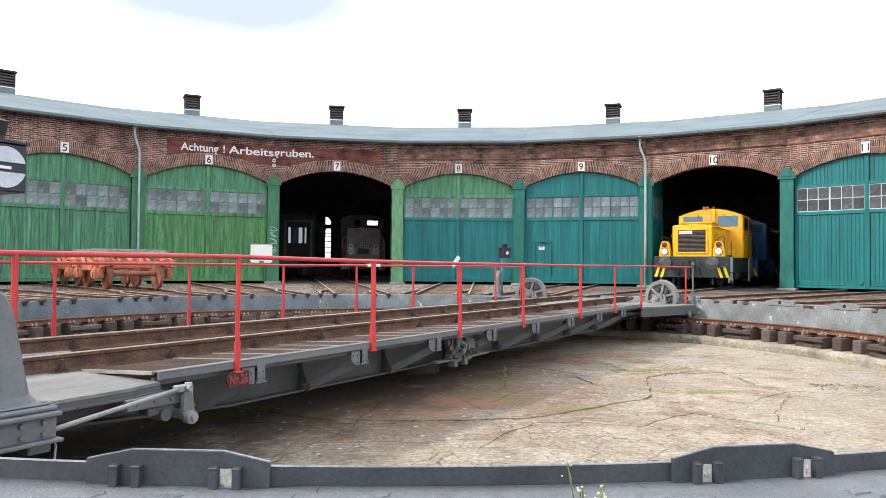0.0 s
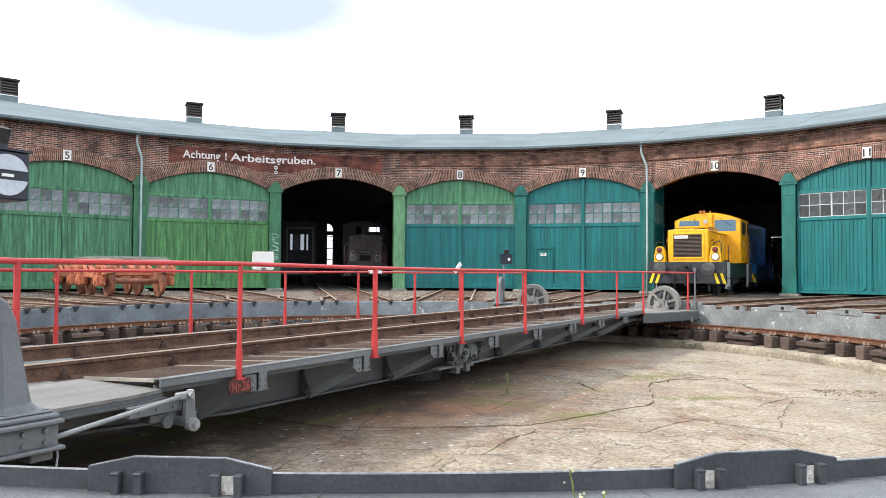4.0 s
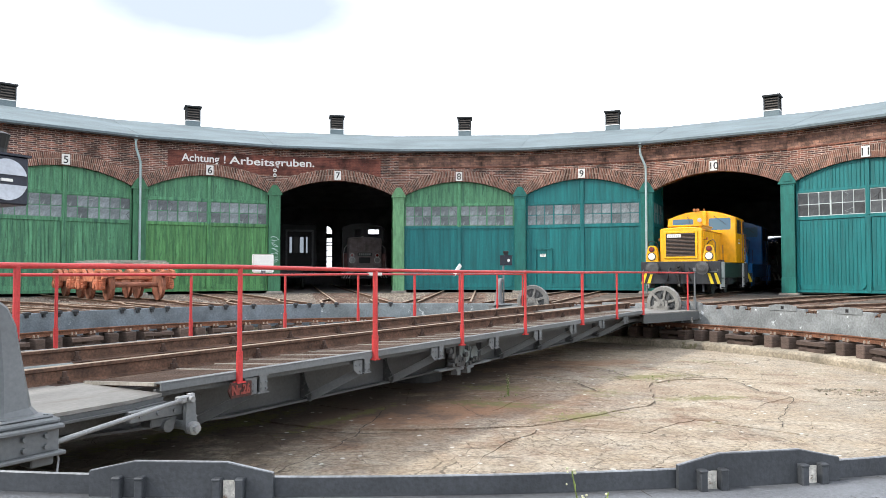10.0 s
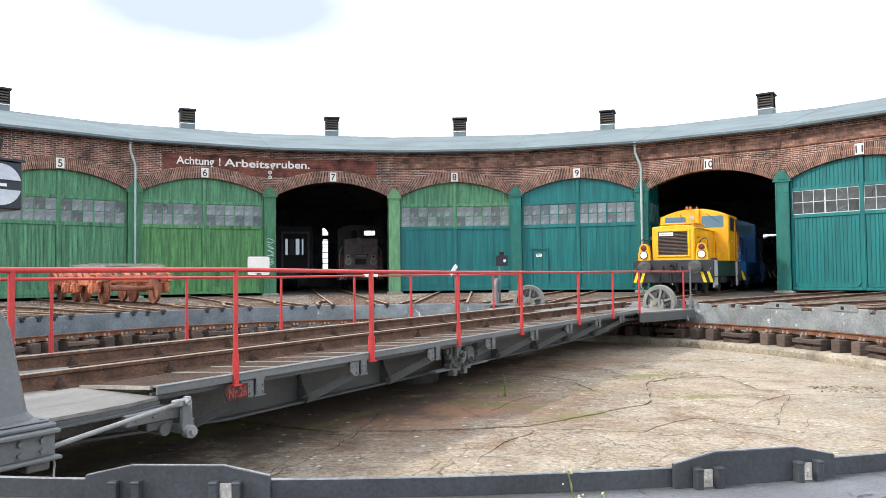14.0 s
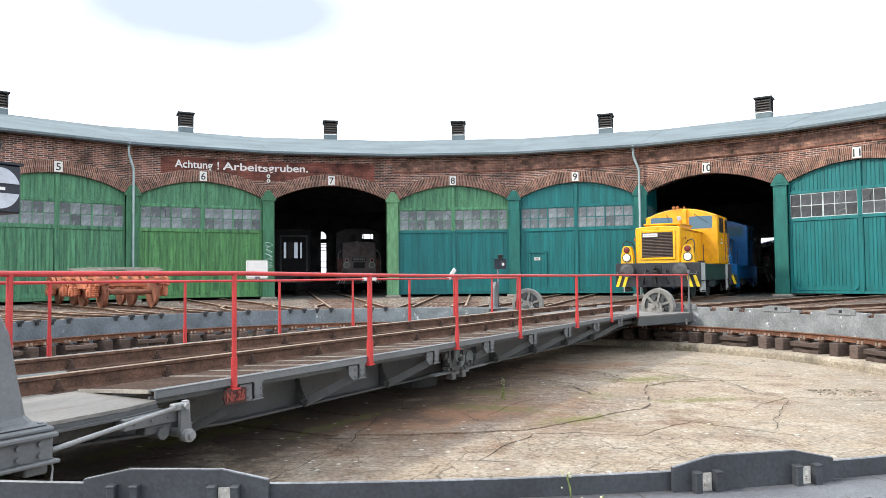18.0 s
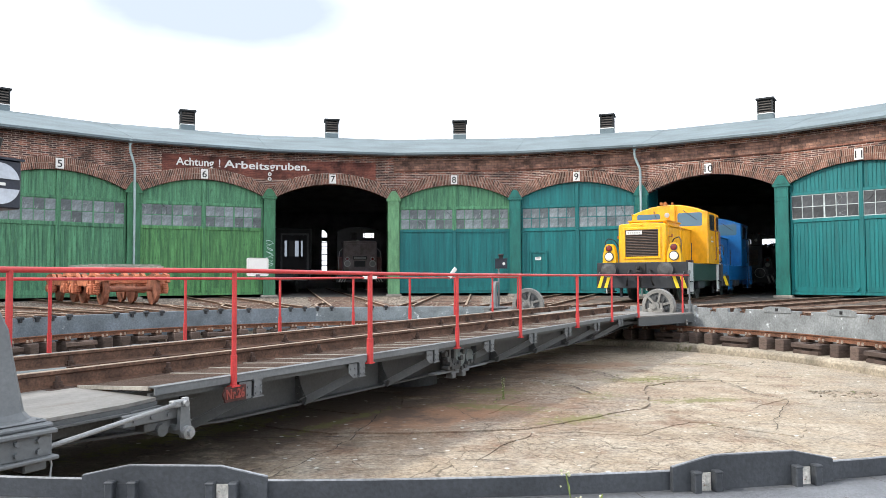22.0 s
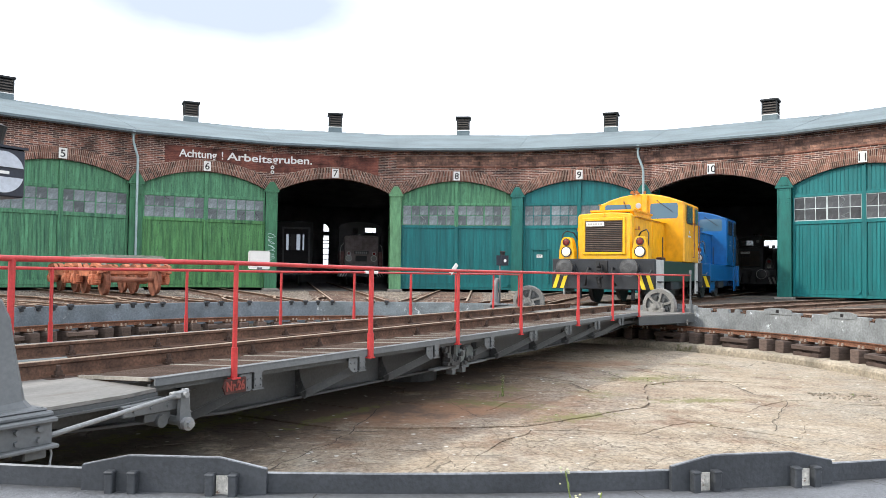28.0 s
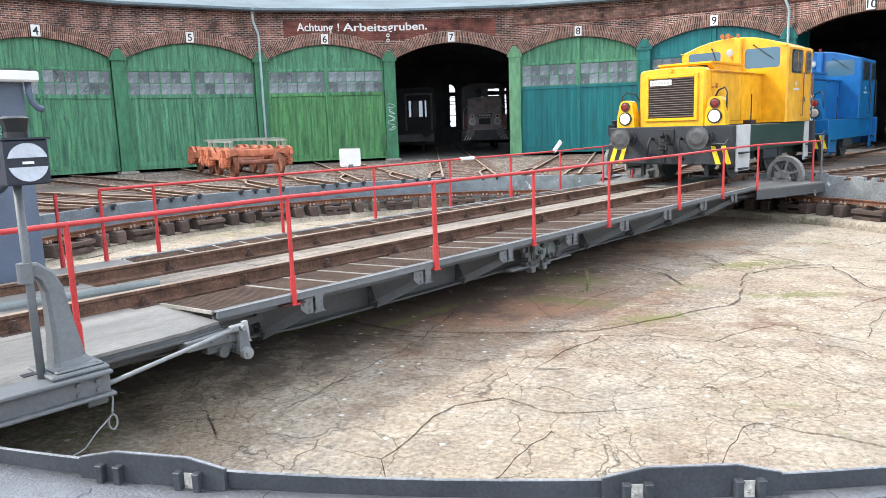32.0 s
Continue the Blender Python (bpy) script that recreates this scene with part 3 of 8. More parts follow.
def rail_path(bm, pts, top=0.0):
    """A rail bent along the points (x, y)."""
    rows = []
    for i, (x, y) in enumerate(pts):
        (ax, ay), (bx, by) = pts[max(i - 1, 0)], pts[min(i + 1, len(pts) - 1)]
        d = math.hypot(bx - ax, by - ay)
        nx, ny = -(by - ay) / d, (bx - ax) / d
        rows.append([bm.verts.new((x + nx * p, y + ny * p, top + z)) for p, z in RAIL])
    n_ = len(RAIL)
    for a, b in zip(rows, rows[1:]):
        for i in range(n_):
            f_ = bm.faces.new((a[i], a[(i + 1) % n_], b[(i + 1) % n_], b[i]))
            f_.material_index = 1 if i in (6, 7, 8) else 0
    bm.faces.new(rows[0][::-1])
    bm.faces.new(rows[-1])


def arch_z(x, half=2.57, spring=4.47, crown=5.11):
    rise = crown - spring
    r = (half * half + rise * rise) / (2 * rise)
    return crown - r + math.sqrt(max(0.0, r * r - x * x))


# ---- the large structure ----
def build_ground():
    # near and far ground as one sheet with the pit cut out, out to the horizon
    bm = bmesh.new()
    prof = [(9.02, -0.16), (9.36, -0.115), (9.42, -0.105), (9.8, -0.10), (11.5, -0.10), (13, -0.10), (16, -0.10), (19, -0.10), (22.4, -0.11), (23.0, -0.2), (26, -0.2), (45, -0.2), (70, -0.2), (160, -0.2), (600, -0.2), (2500, -0.2)]
    annulus(bm, prof, 0, 360, 96, True)
    for v in bm.verts:
        r = v.co.xy.length
        if 12 < r < 60:
            v.co.z += 0.02 * noise.noise(v.co * 0.9)
    for f_ in bm.faces:
        c = f_.calc_center_median()
        f_.material_index = 1 if (c.y > -2.5 or c.xy.length > 60) else 0
    ob = finish(bm, "ground", (M_GRAVEL, M_DIRT), smooth=True)
    tagged(ob, "dark gravel and ash ground round the turntable pit", "ground", kind="structure")


def floor_z(x, y):
    """The pit floor: slightly domed, and higher towards the far west side."""
    r = math.hypot(x, y)
    return Z_FLOOR + 0.03 * max(0.0, 1 - r / 6) + 0.07 * min(1.0, max(0.0, -x / 7)) * (1 if y > -3 else max(0.0, 1 + (y + 3) / 3))


def clip(poly, px, py, nx, ny):
    """The part of a convex outline on the side of a line that the normal points away from."""
    out = []
    for (ax, ay), (bx, by) in zip(poly, poly[1:] + poly[:1]):
        da, db = (ax - px) * nx + (ay - py) * ny, (bx - px) * nx + (by - py) * ny
        if da <= 0:
            out.append((ax, ay))
        if da * db < 0:
            f_ = da / (da - db)
            out.append((ax + (bx - ax) * f_, ay + (by - ay) * f_))
    return out


def build_slabs(parent):
    """The floor as broken slabs: a ring joint round the pivot, radial joints, and ragged cracks."""
    rnd = random.Random(26)
    joints = (-96.3, -37.0, 18.0)
    seeds = [(0.0, 0.0)]
    for r, n_, o in ((1.9, 7, 20), (3.05, 11, 0), (4.2, 11, 0)):
        seeds += [ring(r, o + 360 * i / n_ - 79.5) for i in range(n_)]
    for r, n_ in ((5.3, 19), (6.35, 25), (7.4, 30)):
        for i in range(n_):
            a = 360 * (i + rnd.uniform(-0.42, 0.42)) / n_
            if min(abs((a - q + 180) % 360 - 180) for q in joints) > 13:
                seeds.append(ring(r + rnd.uniform(-0.45, 0.45), a))
        for q in joints:
            seeds += [ring(r - 0.1, q - 7), ring(r - 0.1, q + 7)]
    edge = [ring(8.12, 360 * i / 72) for i in range(72)]
    for i, (sx, sy) in enumerate(seeds):
        poly = edge
        for j, (tx, ty) in enumerate(seeds):
            if i != j and math.hypot(tx - sx, ty - sy) < 4.5 and poly:
                poly = clip(poly, (sx + tx) / 2, (sy + ty) / 2, tx - sx, ty - sy)
        if len(poly) < 3:
            continue
        pts = []
        for (ax, ay), (bx, by) in zip(poly, poly[1:] + poly[:1]):
            k = max(1, int(math.hypot(bx - ax, by - ay) / 0.11))
            for q in range(k):
                x, y = ax + (bx - ax) * q / k, ay + (by - ay) * q / k
                ang = math.degrees(math.atan2(y, x))
                ragged = 0.3 if math.hypot(x, y) < 4.1 else (0.12 if min(abs((ang - j_ + 180) % 360 - 180) for j_ in joints) < 2.5 else 1.0)
                v = noise.noise_vector(Vector((x * 0.9, y * 0.9, 0.3))) * 0.34 * ragged + noise.noise_vector(Vector((x * 4.5, y * 4.5, 7.0))) * 0.055
                pts.append((x + v.x, y + v.y))
        cx, cy = sum(p[0] for p in pts) / len(pts), sum(p[1] for p in pts) / len(pts)
        lift, tx, ty = rnd.uniform(-0.006, 0.008) + (0.018 if math.hypot(sx, sy) < 3.5 else 0), rnd.uniform(-0.005, 0.005), rnd.uniform(-0.005, 0.005)
        bm = bmesh.new()
        top, low = [], []
        for x, y in pts:
            d = math.hypot(x - cx, y - cy)
            gap = 0.002 + 0.004 * max(0.0, noise.noise(Vector((x * 0.8, y * 0.8, 3.0))))
            f_ = 1 - gap / max(d, 0.05)
            x, y = cx + (x - cx) * f_, cy + (y - cy) * f_
            z = floor_z(x, y) + lift + tx * (x - cx) + ty * (y - cy)
            top.append(bm.verts.new((x, y, z)))
            low.append(bm.verts.new((x, y, z - 0.05)))
        mid = bm.verts.new((cx, cy, floor_z(cx, cy) + lift))
        for a, b, c, d in zip(top, top[1:] + top[:1], low, low[1:] + low[:1]):
            bm.faces.new((mid, a, b))
            bm.faces.new((a, c, d, b))
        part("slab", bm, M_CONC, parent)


# the long cracks of the floor: start, bend and end of each, and its width
CRACKS_EAST = (
    (((3.53, 2.84), (4.14, 1.87), (4.79, 0.79)), 0.030), (((4.33, 0.59), (4.99, 0.95)), 0.045), (((4.99, 0.95), (5.15, -0.67), (5.42, -1.09)), 0.028), (((5.42, -1.09), (4.46, -3.15)), 0.014),
    (((1.82, 0.49), (2.53, -0.18), (2.81, -1.02)), 0.034), (((2.65, 2.08), (3.19, 1.55), (3.49, 0.39)), 0.026), (((5.15, -0.67), (5.85, -0.51), (6.77, -0.06)), 0.020), (((2.89, -0.07), (3.5, 0.42)), 0.016))
CRACKS_WEST = (
    (((0.93, -3.72), (2.31, -2.89)), 0.014), (((-0.5, -3.95), (0.47, -3.89)), 0.022), (((0.12, -4.62), (0.66, -4.58), (1.53, -4.21)), 0.016), (((1.1, -4.76), (1.55, -4.68)), 0.024),
    (((0.83, -2.12), (1.35, -3.43)), 0.010), (((-0.73, -6.14), (-0.1, -3.88), (-0.07, -2.35)), 0.016), (((-2.36, -3.98), (-0.5, -3.95)), 0.026), (((-1.29, -5.49), (-0.61, -5.73)), 0.012), (((-0.32, -4.73), (0.12, -4.61)), 0.012))


def build_cracks(parent):
    for pts, wide in CRACKS_EAST + CRACKS_WEST:
        line = []
        for (ax, ay), (bx, by) in zip(pts, pts[1:]):
            k = max(2, int(math.hypot(bx - ax, by - ay) / 0.06))
            line += [(ax + (bx - ax) * i / k, ay + (by - ay) * i / k) for i in range(k)]
        line.append(pts[-1])
        bm = bmesh.new()
        prev = None
        for i, (x, y) in enumerate(line):
            (ax, ay), (bx, by) = line[max(i - 1, 0)], line[min(i + 1, len(line) - 1)]
            d = math.hypot(bx - ax, by - ay)
            nx, ny = -(by - ay) / d, (bx - ax) / d
            v = noise.noise_vector(Vector((x * 3.0, y * 3.0, 5.0))) * 0.07 + noise.noise_vector(Vector((x * 12.0, y * 12.0, 1.0))) * 0.02
            x, y = x + v.x, y + v.y
            w = wide * min(1.0, 0.25 + min(i, len(line) - 1 - i) * 0.25) * (0.65 + 0.6 * noise.noise(Vector((x * 7.0, y * 7.0, 9.0))))
            z = floor_z(x, y) + (0.034 if math.hypot(x, y) < 4.0 else 0.018)
            cur = (bm.verts.new((x - nx * w / 2, y - ny * w / 2, z)), bm.verts.new((x + nx * w / 2, y + ny * w / 2, z)))
            if prev:
                bm.faces.new((prev[0], cur[0], cur[1], prev[1]))
            prev = cur
        part("crack", bm, M_MUD, parent, "dark open crack")


def build_pit():
    bm = bmesh.new()
    annulus(bm, [(0.01, 0), (2, 0), (4, 0), (6, 0), (7, 0), (8.2, 0)], 0, 360, 72, True)
    for v in bm.verts:
        v.co.z = floor_z(v.co.x, v.co.y) - 0.03
    ob = finish(bm, "pit_floor", M_MUD, smooth=True)
    tagged(ob, "cracked and stained pale concrete floor of the turntable pit", "floor", kind="structure")
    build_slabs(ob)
    build_cracks(ob)
    bm = bmesh.new()
    annulus(bm, [(8.03, Z_FLOOR - 0.10), (8.03, Z_BENCH - 0.06), (8.06, Z_BENCH - 0.015), (8.12, Z_BENCH), (8.3, Z_BENCH), (RP + 0.02, Z_BENCH), (RP + 0.02, -0.26)], 0, 360, 240, True)
    for v in bm.verts:
        r = v.co.xy.length
        if v.co.z > Z_BENCH - 0.08 and v.co.z < -0.4:
            v.co.z += -0.045
            if r < 8.2:
                v.co.x, v.co.y = v.co.x * (1.017 - 0.0022 * v.co.x), v.co.y * (1.017 - 0.0022 * v.co.x)
                w_ = noise.noise(v.co * 2.3) * 0.03 + noise.noise(v.co * 8.0) * 0.012
                v.co.x *= 1 + w_ / 8
                v.co.y *= 1 + w_ / 8
                v.co.z += 0.012 * noise.noise(v.co * 5.0)
    ob = finish(bm, "pit_bench", M_BENCH)
    tagged(ob, "low mossy concrete bench under the circular pit rail", "ledge", kind="structure")
    # steel ring on the rim
    bm = bmesh.new()
    notches = [bay_angle(k) + s * 4.82 for k in range(10, 13) for s in (-1, 1)] + [PHI - 4.82, 23.6 + 4.82, 23.6 - 4.82, 40.7]
    ring_prof = [(RP, -0.62), (RP, 0.014), (RP + 0.008, 0.022), (RP + 0.095, 0.022), (RP + 0.1, 0.016), (RP + 0.1, -0.2)]
    rows = annulus(bm, ring_prof, -20, 200, 1760)
    for i, row in enumerate(rows):
        a = -20 + i / 8
        if a > PHI:
            # the western rim lies lower, under the rail ends
            for v in row[1:5]:
                v.co.z -= 0.070 - 0.008 * noise.noise(Vector((a * 0.35, 0, 0)))
        elif min(abs(a - q) for q in notches) < 0.46:
            for v in row[1:5]:
                v.co.z -= 0.085
        else:
            for v in row[1:5]:
                v.co.z += 0.008 * noise.noise(Vector((a * 0.35, 0, 0)))
    for f_ in bm.faces:
        c = f_.calc_center_median()
        a = math.degrees(math.atan2(c.y, c.x)) % 360
        f_.material_index = 1 if 113.5 < a < 250 else (2 if 70 < a < 120 else 0)
    ob = finish(bm, "pit_rim", (M_RING, M_RINGL, M_RINGM))
    tagged(ob, "grey painted steel rim of the turntable pit with flaking white", "rim", kind="structure")
    bm = bmesh.new()
    annulus(bm, [(RP + 0.034, -0.30), (RP + 0.034, 0.033), (RP + 0.037, 0.037), (RP + 0.047, 0.037), (RP + 0.050, 0.033), (RP + 0.050, -0.2)], 200, 340, 90)
    for f_ in bm.faces:
        c = f_.calc_center_median()
        f_.material_index = 1 if c.z > 0.0345 and c.xy.length < RP + 0.048 else 0
    ob = finish(bm, "pit_rim", (M_RINGN, M_RIMTOP))
    tagged(ob, "dark grey painted steel rim of the turntable pit", "rim", kind="structure")
    bm = bmesh.new()
    annulus(bm, [(RP + 0.045, -0.2), (RP + 0.05, -0.036), (9.1, -0.037), (9.2, -0.040), (9.3, -0.045), (9.37, -0.052), (9.385, -0.062), (9.39, -0.22)], 196, 344, 150)
    for v in bm.verts:
        if v.co.z > -0.1 and v.co.xy.length > 9.2:
            d = 1 + 0.0014 * noise.noise(v.co * 3.0) + 0.0012 * noise.noise(v.co * 11.0)
            v.co.x *= d
            v.co.y *= d
    ob = finish(bm, "rim_ledge", M_TAR, smooth=True)
    tagged(ob, "grey tar-coated concrete ledge outside the pit rim", "ledge", kind="structure")
    # crumbling mossy strip along the ledge's outer edge
    bm = bmesh.new()
    annulus(bm, [(9.372, -0.10), (9.377, -0.058), (9.39, -0.060), (9.40, -0.064), (9.412, -0.072), (9.425, -0.088), (9.44, -0.108)], 255, 300, 900)
    for v in bm.verts:
        k_ = 0.5 * noise.noise(v.co * 14.0) + 0.8 * noise.noise(v.co * 45.0)
        if v.co.z > -0.09:
            v.co.z += 0.012 * k_
            v.co.x *= 1 + 0.0011 * k_
            v.co.y *= 1 + 0.0011 * k_
    part("mossy_edge", bm, M_CRUMB, ob, "dark crumbling mossy edge")
    # patches of thicker tar and open joints on the ledge
    rnd = random.Random(5)
    for i in range(26):
        a, r = -102 + i * 1.7 + rnd.uniform(-0.6, 0.6), rnd.uniform(9.06, 9.3)
        cx, cy = ring(r, a)
        w, d = rnd.uniform(0.03, 0.13), rnd.uniform(0.02, 0.06)
        bm = bmesh.new()
        n_ = 14
        lo = []
        for j in range(n_):
            q = 2 * math.pi * j / n_
            k_ = rnd.uniform(0.75, 1.2)
            lo.append((w * k_ * math.copysign(abs(math.cos(q)) ** 0.6, math.cos(q)), d * k_ * math.copysign(abs(math.sin(q)) ** 0.6, math.sin(q))))
        va = [bm.verts.new((x, y, -0.004)) for x, y in lo]
        vb = [bm.verts.new((x * 0.93, y * 0.9, 0.005)) for x, y in lo]
        bm.faces.new(vb)
        for j in range(n_):
            bm.faces.new((va[j], va[(j + 1) % n_], vb[(j + 1) % n_], vb[j]))
        part("tar_patch", bm, M_TAR, ob, "", pose(cx, cy, -0.0355 - 0.028 * max(0, r - 9.05), 0, 0, a + 90 + rnd.uniform(-12, 12)))
    for a in (-99.3, -93.2, -85.1, -77.6, -71.2):
        bm = bmesh.new()
        pts = [(0.0 + 0.36 * j / 10, 0.006 * math.sin(j * 1.9 + a)) for j in range(11)]
        for (x0, y0), (x1, y1) in zip(pts, pts[1:]):
            v = [bm.verts.new(p) for p in ((x0, y0 - 0.0016, 0.0), (x1, y1 - 0.0016, 0.0), (x1, y1 + 0.0016, 0.0), (x0, y0 + 0.0016, 0.0))]
            bm.faces.new(v)
        part("ledge_joint", bm, M_MUD, ob, "dark open joint", pose(*ring(9.02, a), -0.0345, 0, 1.9, a))


build_ground()
build_pit()


def build_front_wall(k):
    """The brick front of one bay: the wall over the arch, and the arch itself."""
    w = empty("wall_bay_%d" % k, bay_pose(k), "old red brick front wall with a segmental arch", "wall", "roundhouse bays", "structure")
    bm = bmesh.new()
    n_ = 24
    xs = [-HALF] + [-2.57 + 5.14 * i / n_ for i in range(n_ + 1)] + [HALF]
    bot = [4.47] + [arch_z(x) for x in xs[1:-1]] + [4.47]
    f0 = [bm.verts.new((x, 0, z)) for x, z in zip(xs, bot)]
    t0 = [bm.verts.new((x, 0, 6.5)) for x in xs]
    f1 = [bm.verts.new((x * 1.02, 0.42, z)) for x, z in zip(xs, bot)]
    t1 = [bm.verts.new((x * 1.02, 0.42, 6.5)) for x in xs]
    for i in range(len(xs) - 1):
        bm.faces.new((f0[i], f0[i + 1], t0[i + 1], t0[i]))
        bm.faces.new((f1[i + 1], f1[i], t1[i], t1[i + 1]))
        bm.faces.new((f0[i + 1], f0[i], f1[i], f1[i + 1]))
        bm.faces.new((t0[i], t0[i + 1], t1[i + 1], t1[i]))
    part("brickwork", bm, M_BRICK, w, "sooty red brickwork")
    # arch of bricks set on end
    bm = bmesh.new()
    r = (2.57 ** 2 + 0.64 ** 2) / 1.28
    zc = 5.11 - r
    amax = math.asin(2.57 / r)
    cnt = 80
    for row in range(2):
        for i in range(cnt):
            a0 = -amax + 2 * amax * (i + 0.15) / cnt
            a1 = -amax + 2 * amax * (i + 0.85) / cnt
            ra, rb = (r + 0.0, r + 0.245) if row == 0 else (r + 0.257, r + 0.50)
            d = -0.016 - 0.006 * random.random()
            pts = [(ra * math.sin(a0), zc + ra * math.cos(a0)), (ra * math.sin(a1), zc + ra * math.cos(a1)), (rb * math.sin(a1), zc + rb * math.cos(a1)), (rb * math.sin(a0), zc + rb * math.cos(a0))]
            prism(bm, pts, d, 0.04)
    arch = part("arch", bm, M_VOUS, w, "arch of red bricks set on end")
    bm = bmesh.new()
    for i in range(24):
        a0, a1 = -amax + 2 * amax * i / 24, -amax + 2 * amax * (i + 1) / 24
        ra, rb = r + 0.004, r + 0.505
        prism(bm, [(ra * math.sin(a0), zc + ra * math.cos(a0)), (ra * math.sin(a1), zc + ra * math.cos(a1)), (rb * math.sin(a1), zc + rb * math.cos(a1)), (rb * math.sin(a0), zc + rb * math.cos(a0))], -0.012, 0.03)
    part("mortar_bed", bm, M_MORTAR, arch, "pale mortar between the arch bricks")
    # projecting courses under the eaves
    bm = bmesh.new()
    box(bm, -HALF, -0.05, 6.30, HALF, 0.0, 6.5)
    part("cornice", bm, M_BRICK, w)
    if k >= 8:
        bm = bmesh.new()
        box(bm, -HALF, -0.012, 5.82, HALF, 0.0, 6.30)
        part("frieze", bm, M_BRICKP, w, "band of larger paler bricks")
        bm = bmesh.new()
        box(bm, -HALF, -0.035, 5.755, HALF, 0.0, 5.815, bevel=0.006)
        part("string_course", bm, M_VOUS, w, "projecting course of pale bricks")
    return w


for k in range(2, 14):
    build_front_wall(k)


def build_roof():
    bm = bmesh.new()
    ks = [1.5 + i for i in range(13)]
    lines = [(RW - 0.42, 6.50), (RW - 0.42, 6.60), (RW + 8.2, 8.84), (RW + 26.5, 6.4), (RW + 26.5, 6.2), (RW + 8.2, 8.62), (RW - 0.1, 6.5)]
    rows = []
    for k in ks:
        rows.append([bm.verts.new((*ring(r, bay_angle(k)), z)) for r, z in lines])
    for p, q in zip(rows, rows[1:]):
        for j in range(len(lines) - 1):
            bm.faces.new((p[j], q[j], q[j + 1], p[j + 1]))
    ob = finish(bm, "roof", M_ROOF)
    tagged(ob, "low grey felt roof of the roundhouse", "roof", kind="structure")
    for k in ks:
        bm = bmesh.new()
        prism(bm, [(0.0, 6.629), (8.0, 8.706), (8.0, 8.68), (0.0, 6.60)], -0.05, 0.05, bay_pose(k, RW - 0.36) @ pose(0, 0, 0, 0, 0, 90))
        part("roof_seam", bm, M_ROOF, ob, "welted felt seam")
    bm = bmesh.new()
    rows = [[bm.verts.new((*ring(r, bay_angle(k)), z)) for r, z in ((RW + 0.1, 6.38), (RW + 8.2, 8.5), (RW + 26.2, 6.05))] for k in ks]
    for p, q in zip(rows, rows[1:]):
        for j in range(2):
            bm.faces.new((p[j], q[j], q[j + 1], p[j + 1]))
    ob = finish(bm, "ceiling", M_INT)
    tagged(ob, "sooty boarded ceiling of the shed", "ceiling", kind="structure")
    bm = bmesh.new()
    for k0, k1 in zip(ks, ks[1:]):
        a, b = Vector(ring(RW - 0.44, bay_angle(k0))), Vector(ring(RW - 0.44, bay_angle(k1)))
        for z0, z1, o in ((6.44, 6.505, 0.0),):
            pa, pb = a * (1 - o / RW), b * (1 - o / RW)
            va = [bm.verts.new((*p, z)) for p, z in ((pa, z0), (pb, z0), (pb, z1), (pa, z1))]
            vb = [bm.verts.new((*(p * 1.0015), z)) for p, z in ((pa, z0), (pb, z0), (pb, z1), (pa, z1))]
            bm.faces.new(va)
            bm.faces.new(vb[::-1])
            for i in range(4):
                bm.faces.new((va[i], vb[i], vb[(i + 1) % 4], va[(i + 1) % 4]))
    ob = finish(bm, "gutter", M_TRIM)
    tagged(ob, "dark grey gutter board along the eaves", "gutter", kind="structure")
    # back wall and end walls of the shed
    bm = bmesh.new()
    ro = RW + 26
    for k in range(2, 14):
        a, b = ring(ro, bay_angle(k - 0.5)), ring(ro, bay_angle(k + 0.5))
        a2, b2 = ring(ro + 0.4, bay_angle(k - 0.5)), ring(ro + 0.4, bay_angle(k + 0.5))
        # tall window in bay 7's back wall, plus an unseen opening added for light
        def at(p, q, s, z):
            return bm.verts.new((p[0] + (q[0] - p[0]) * s, p[1] + (q[1] - p[1]) * s, z))
        cuts = [0.0, 0.541, 0.579, 0.778, 0.917, 1.0]
        for i in range(5):
            spans = [(-0.2, 1.3), (4.75, 6.4)] if i in (1, 3) and k == 7 else [(-0.2, 6.4)]
            for z0, z1 in spans:
                for p, q in ((a, b), (a2, b2)):
                    bm.faces.new((at(p, q, cuts[i], z0), at(p, q, cuts[i + 1], z0), at(p, q, cuts[i + 1], z1), at(p, q, cuts[i], z1)))
    for k in (1.5, 13.5):
        for r0, r1 in ((RW, RW + 8.2), (RW + 8.2, RW + 26)):
            pts = [(*ring(r0, bay_angle(k)), -0.2), (*ring(r1, bay_angle(k)), -0.2), (*ring(r1, bay_angle(k)), 8.6 if r1 < RW + 9 else 6.3), (*ring(r0, bay_angle(k)), 6.4 if r0 < RW + 1 else 8.6)]
            bm.faces.new([bm.verts.new(p) for p in pts])
    ob = finish(bm, "wall_back", M_INT)
    tagged(ob, "sooty back wall of the shed with tall windows", "wall", kind="structure")
    bm = bmesh.new()
    annulus(bm, [(RW - 0.42, -0.2), (RW - 0.40, -0.09), (RW + 26, -0.09)], bay_angle(13.5), bay_angle(1.5), 48)
    ob = finish(bm, "shed_floor", M_INTF)
    tagged(ob, "dark oily floor inside the shed", "floor", kind="structure")


build_roof()


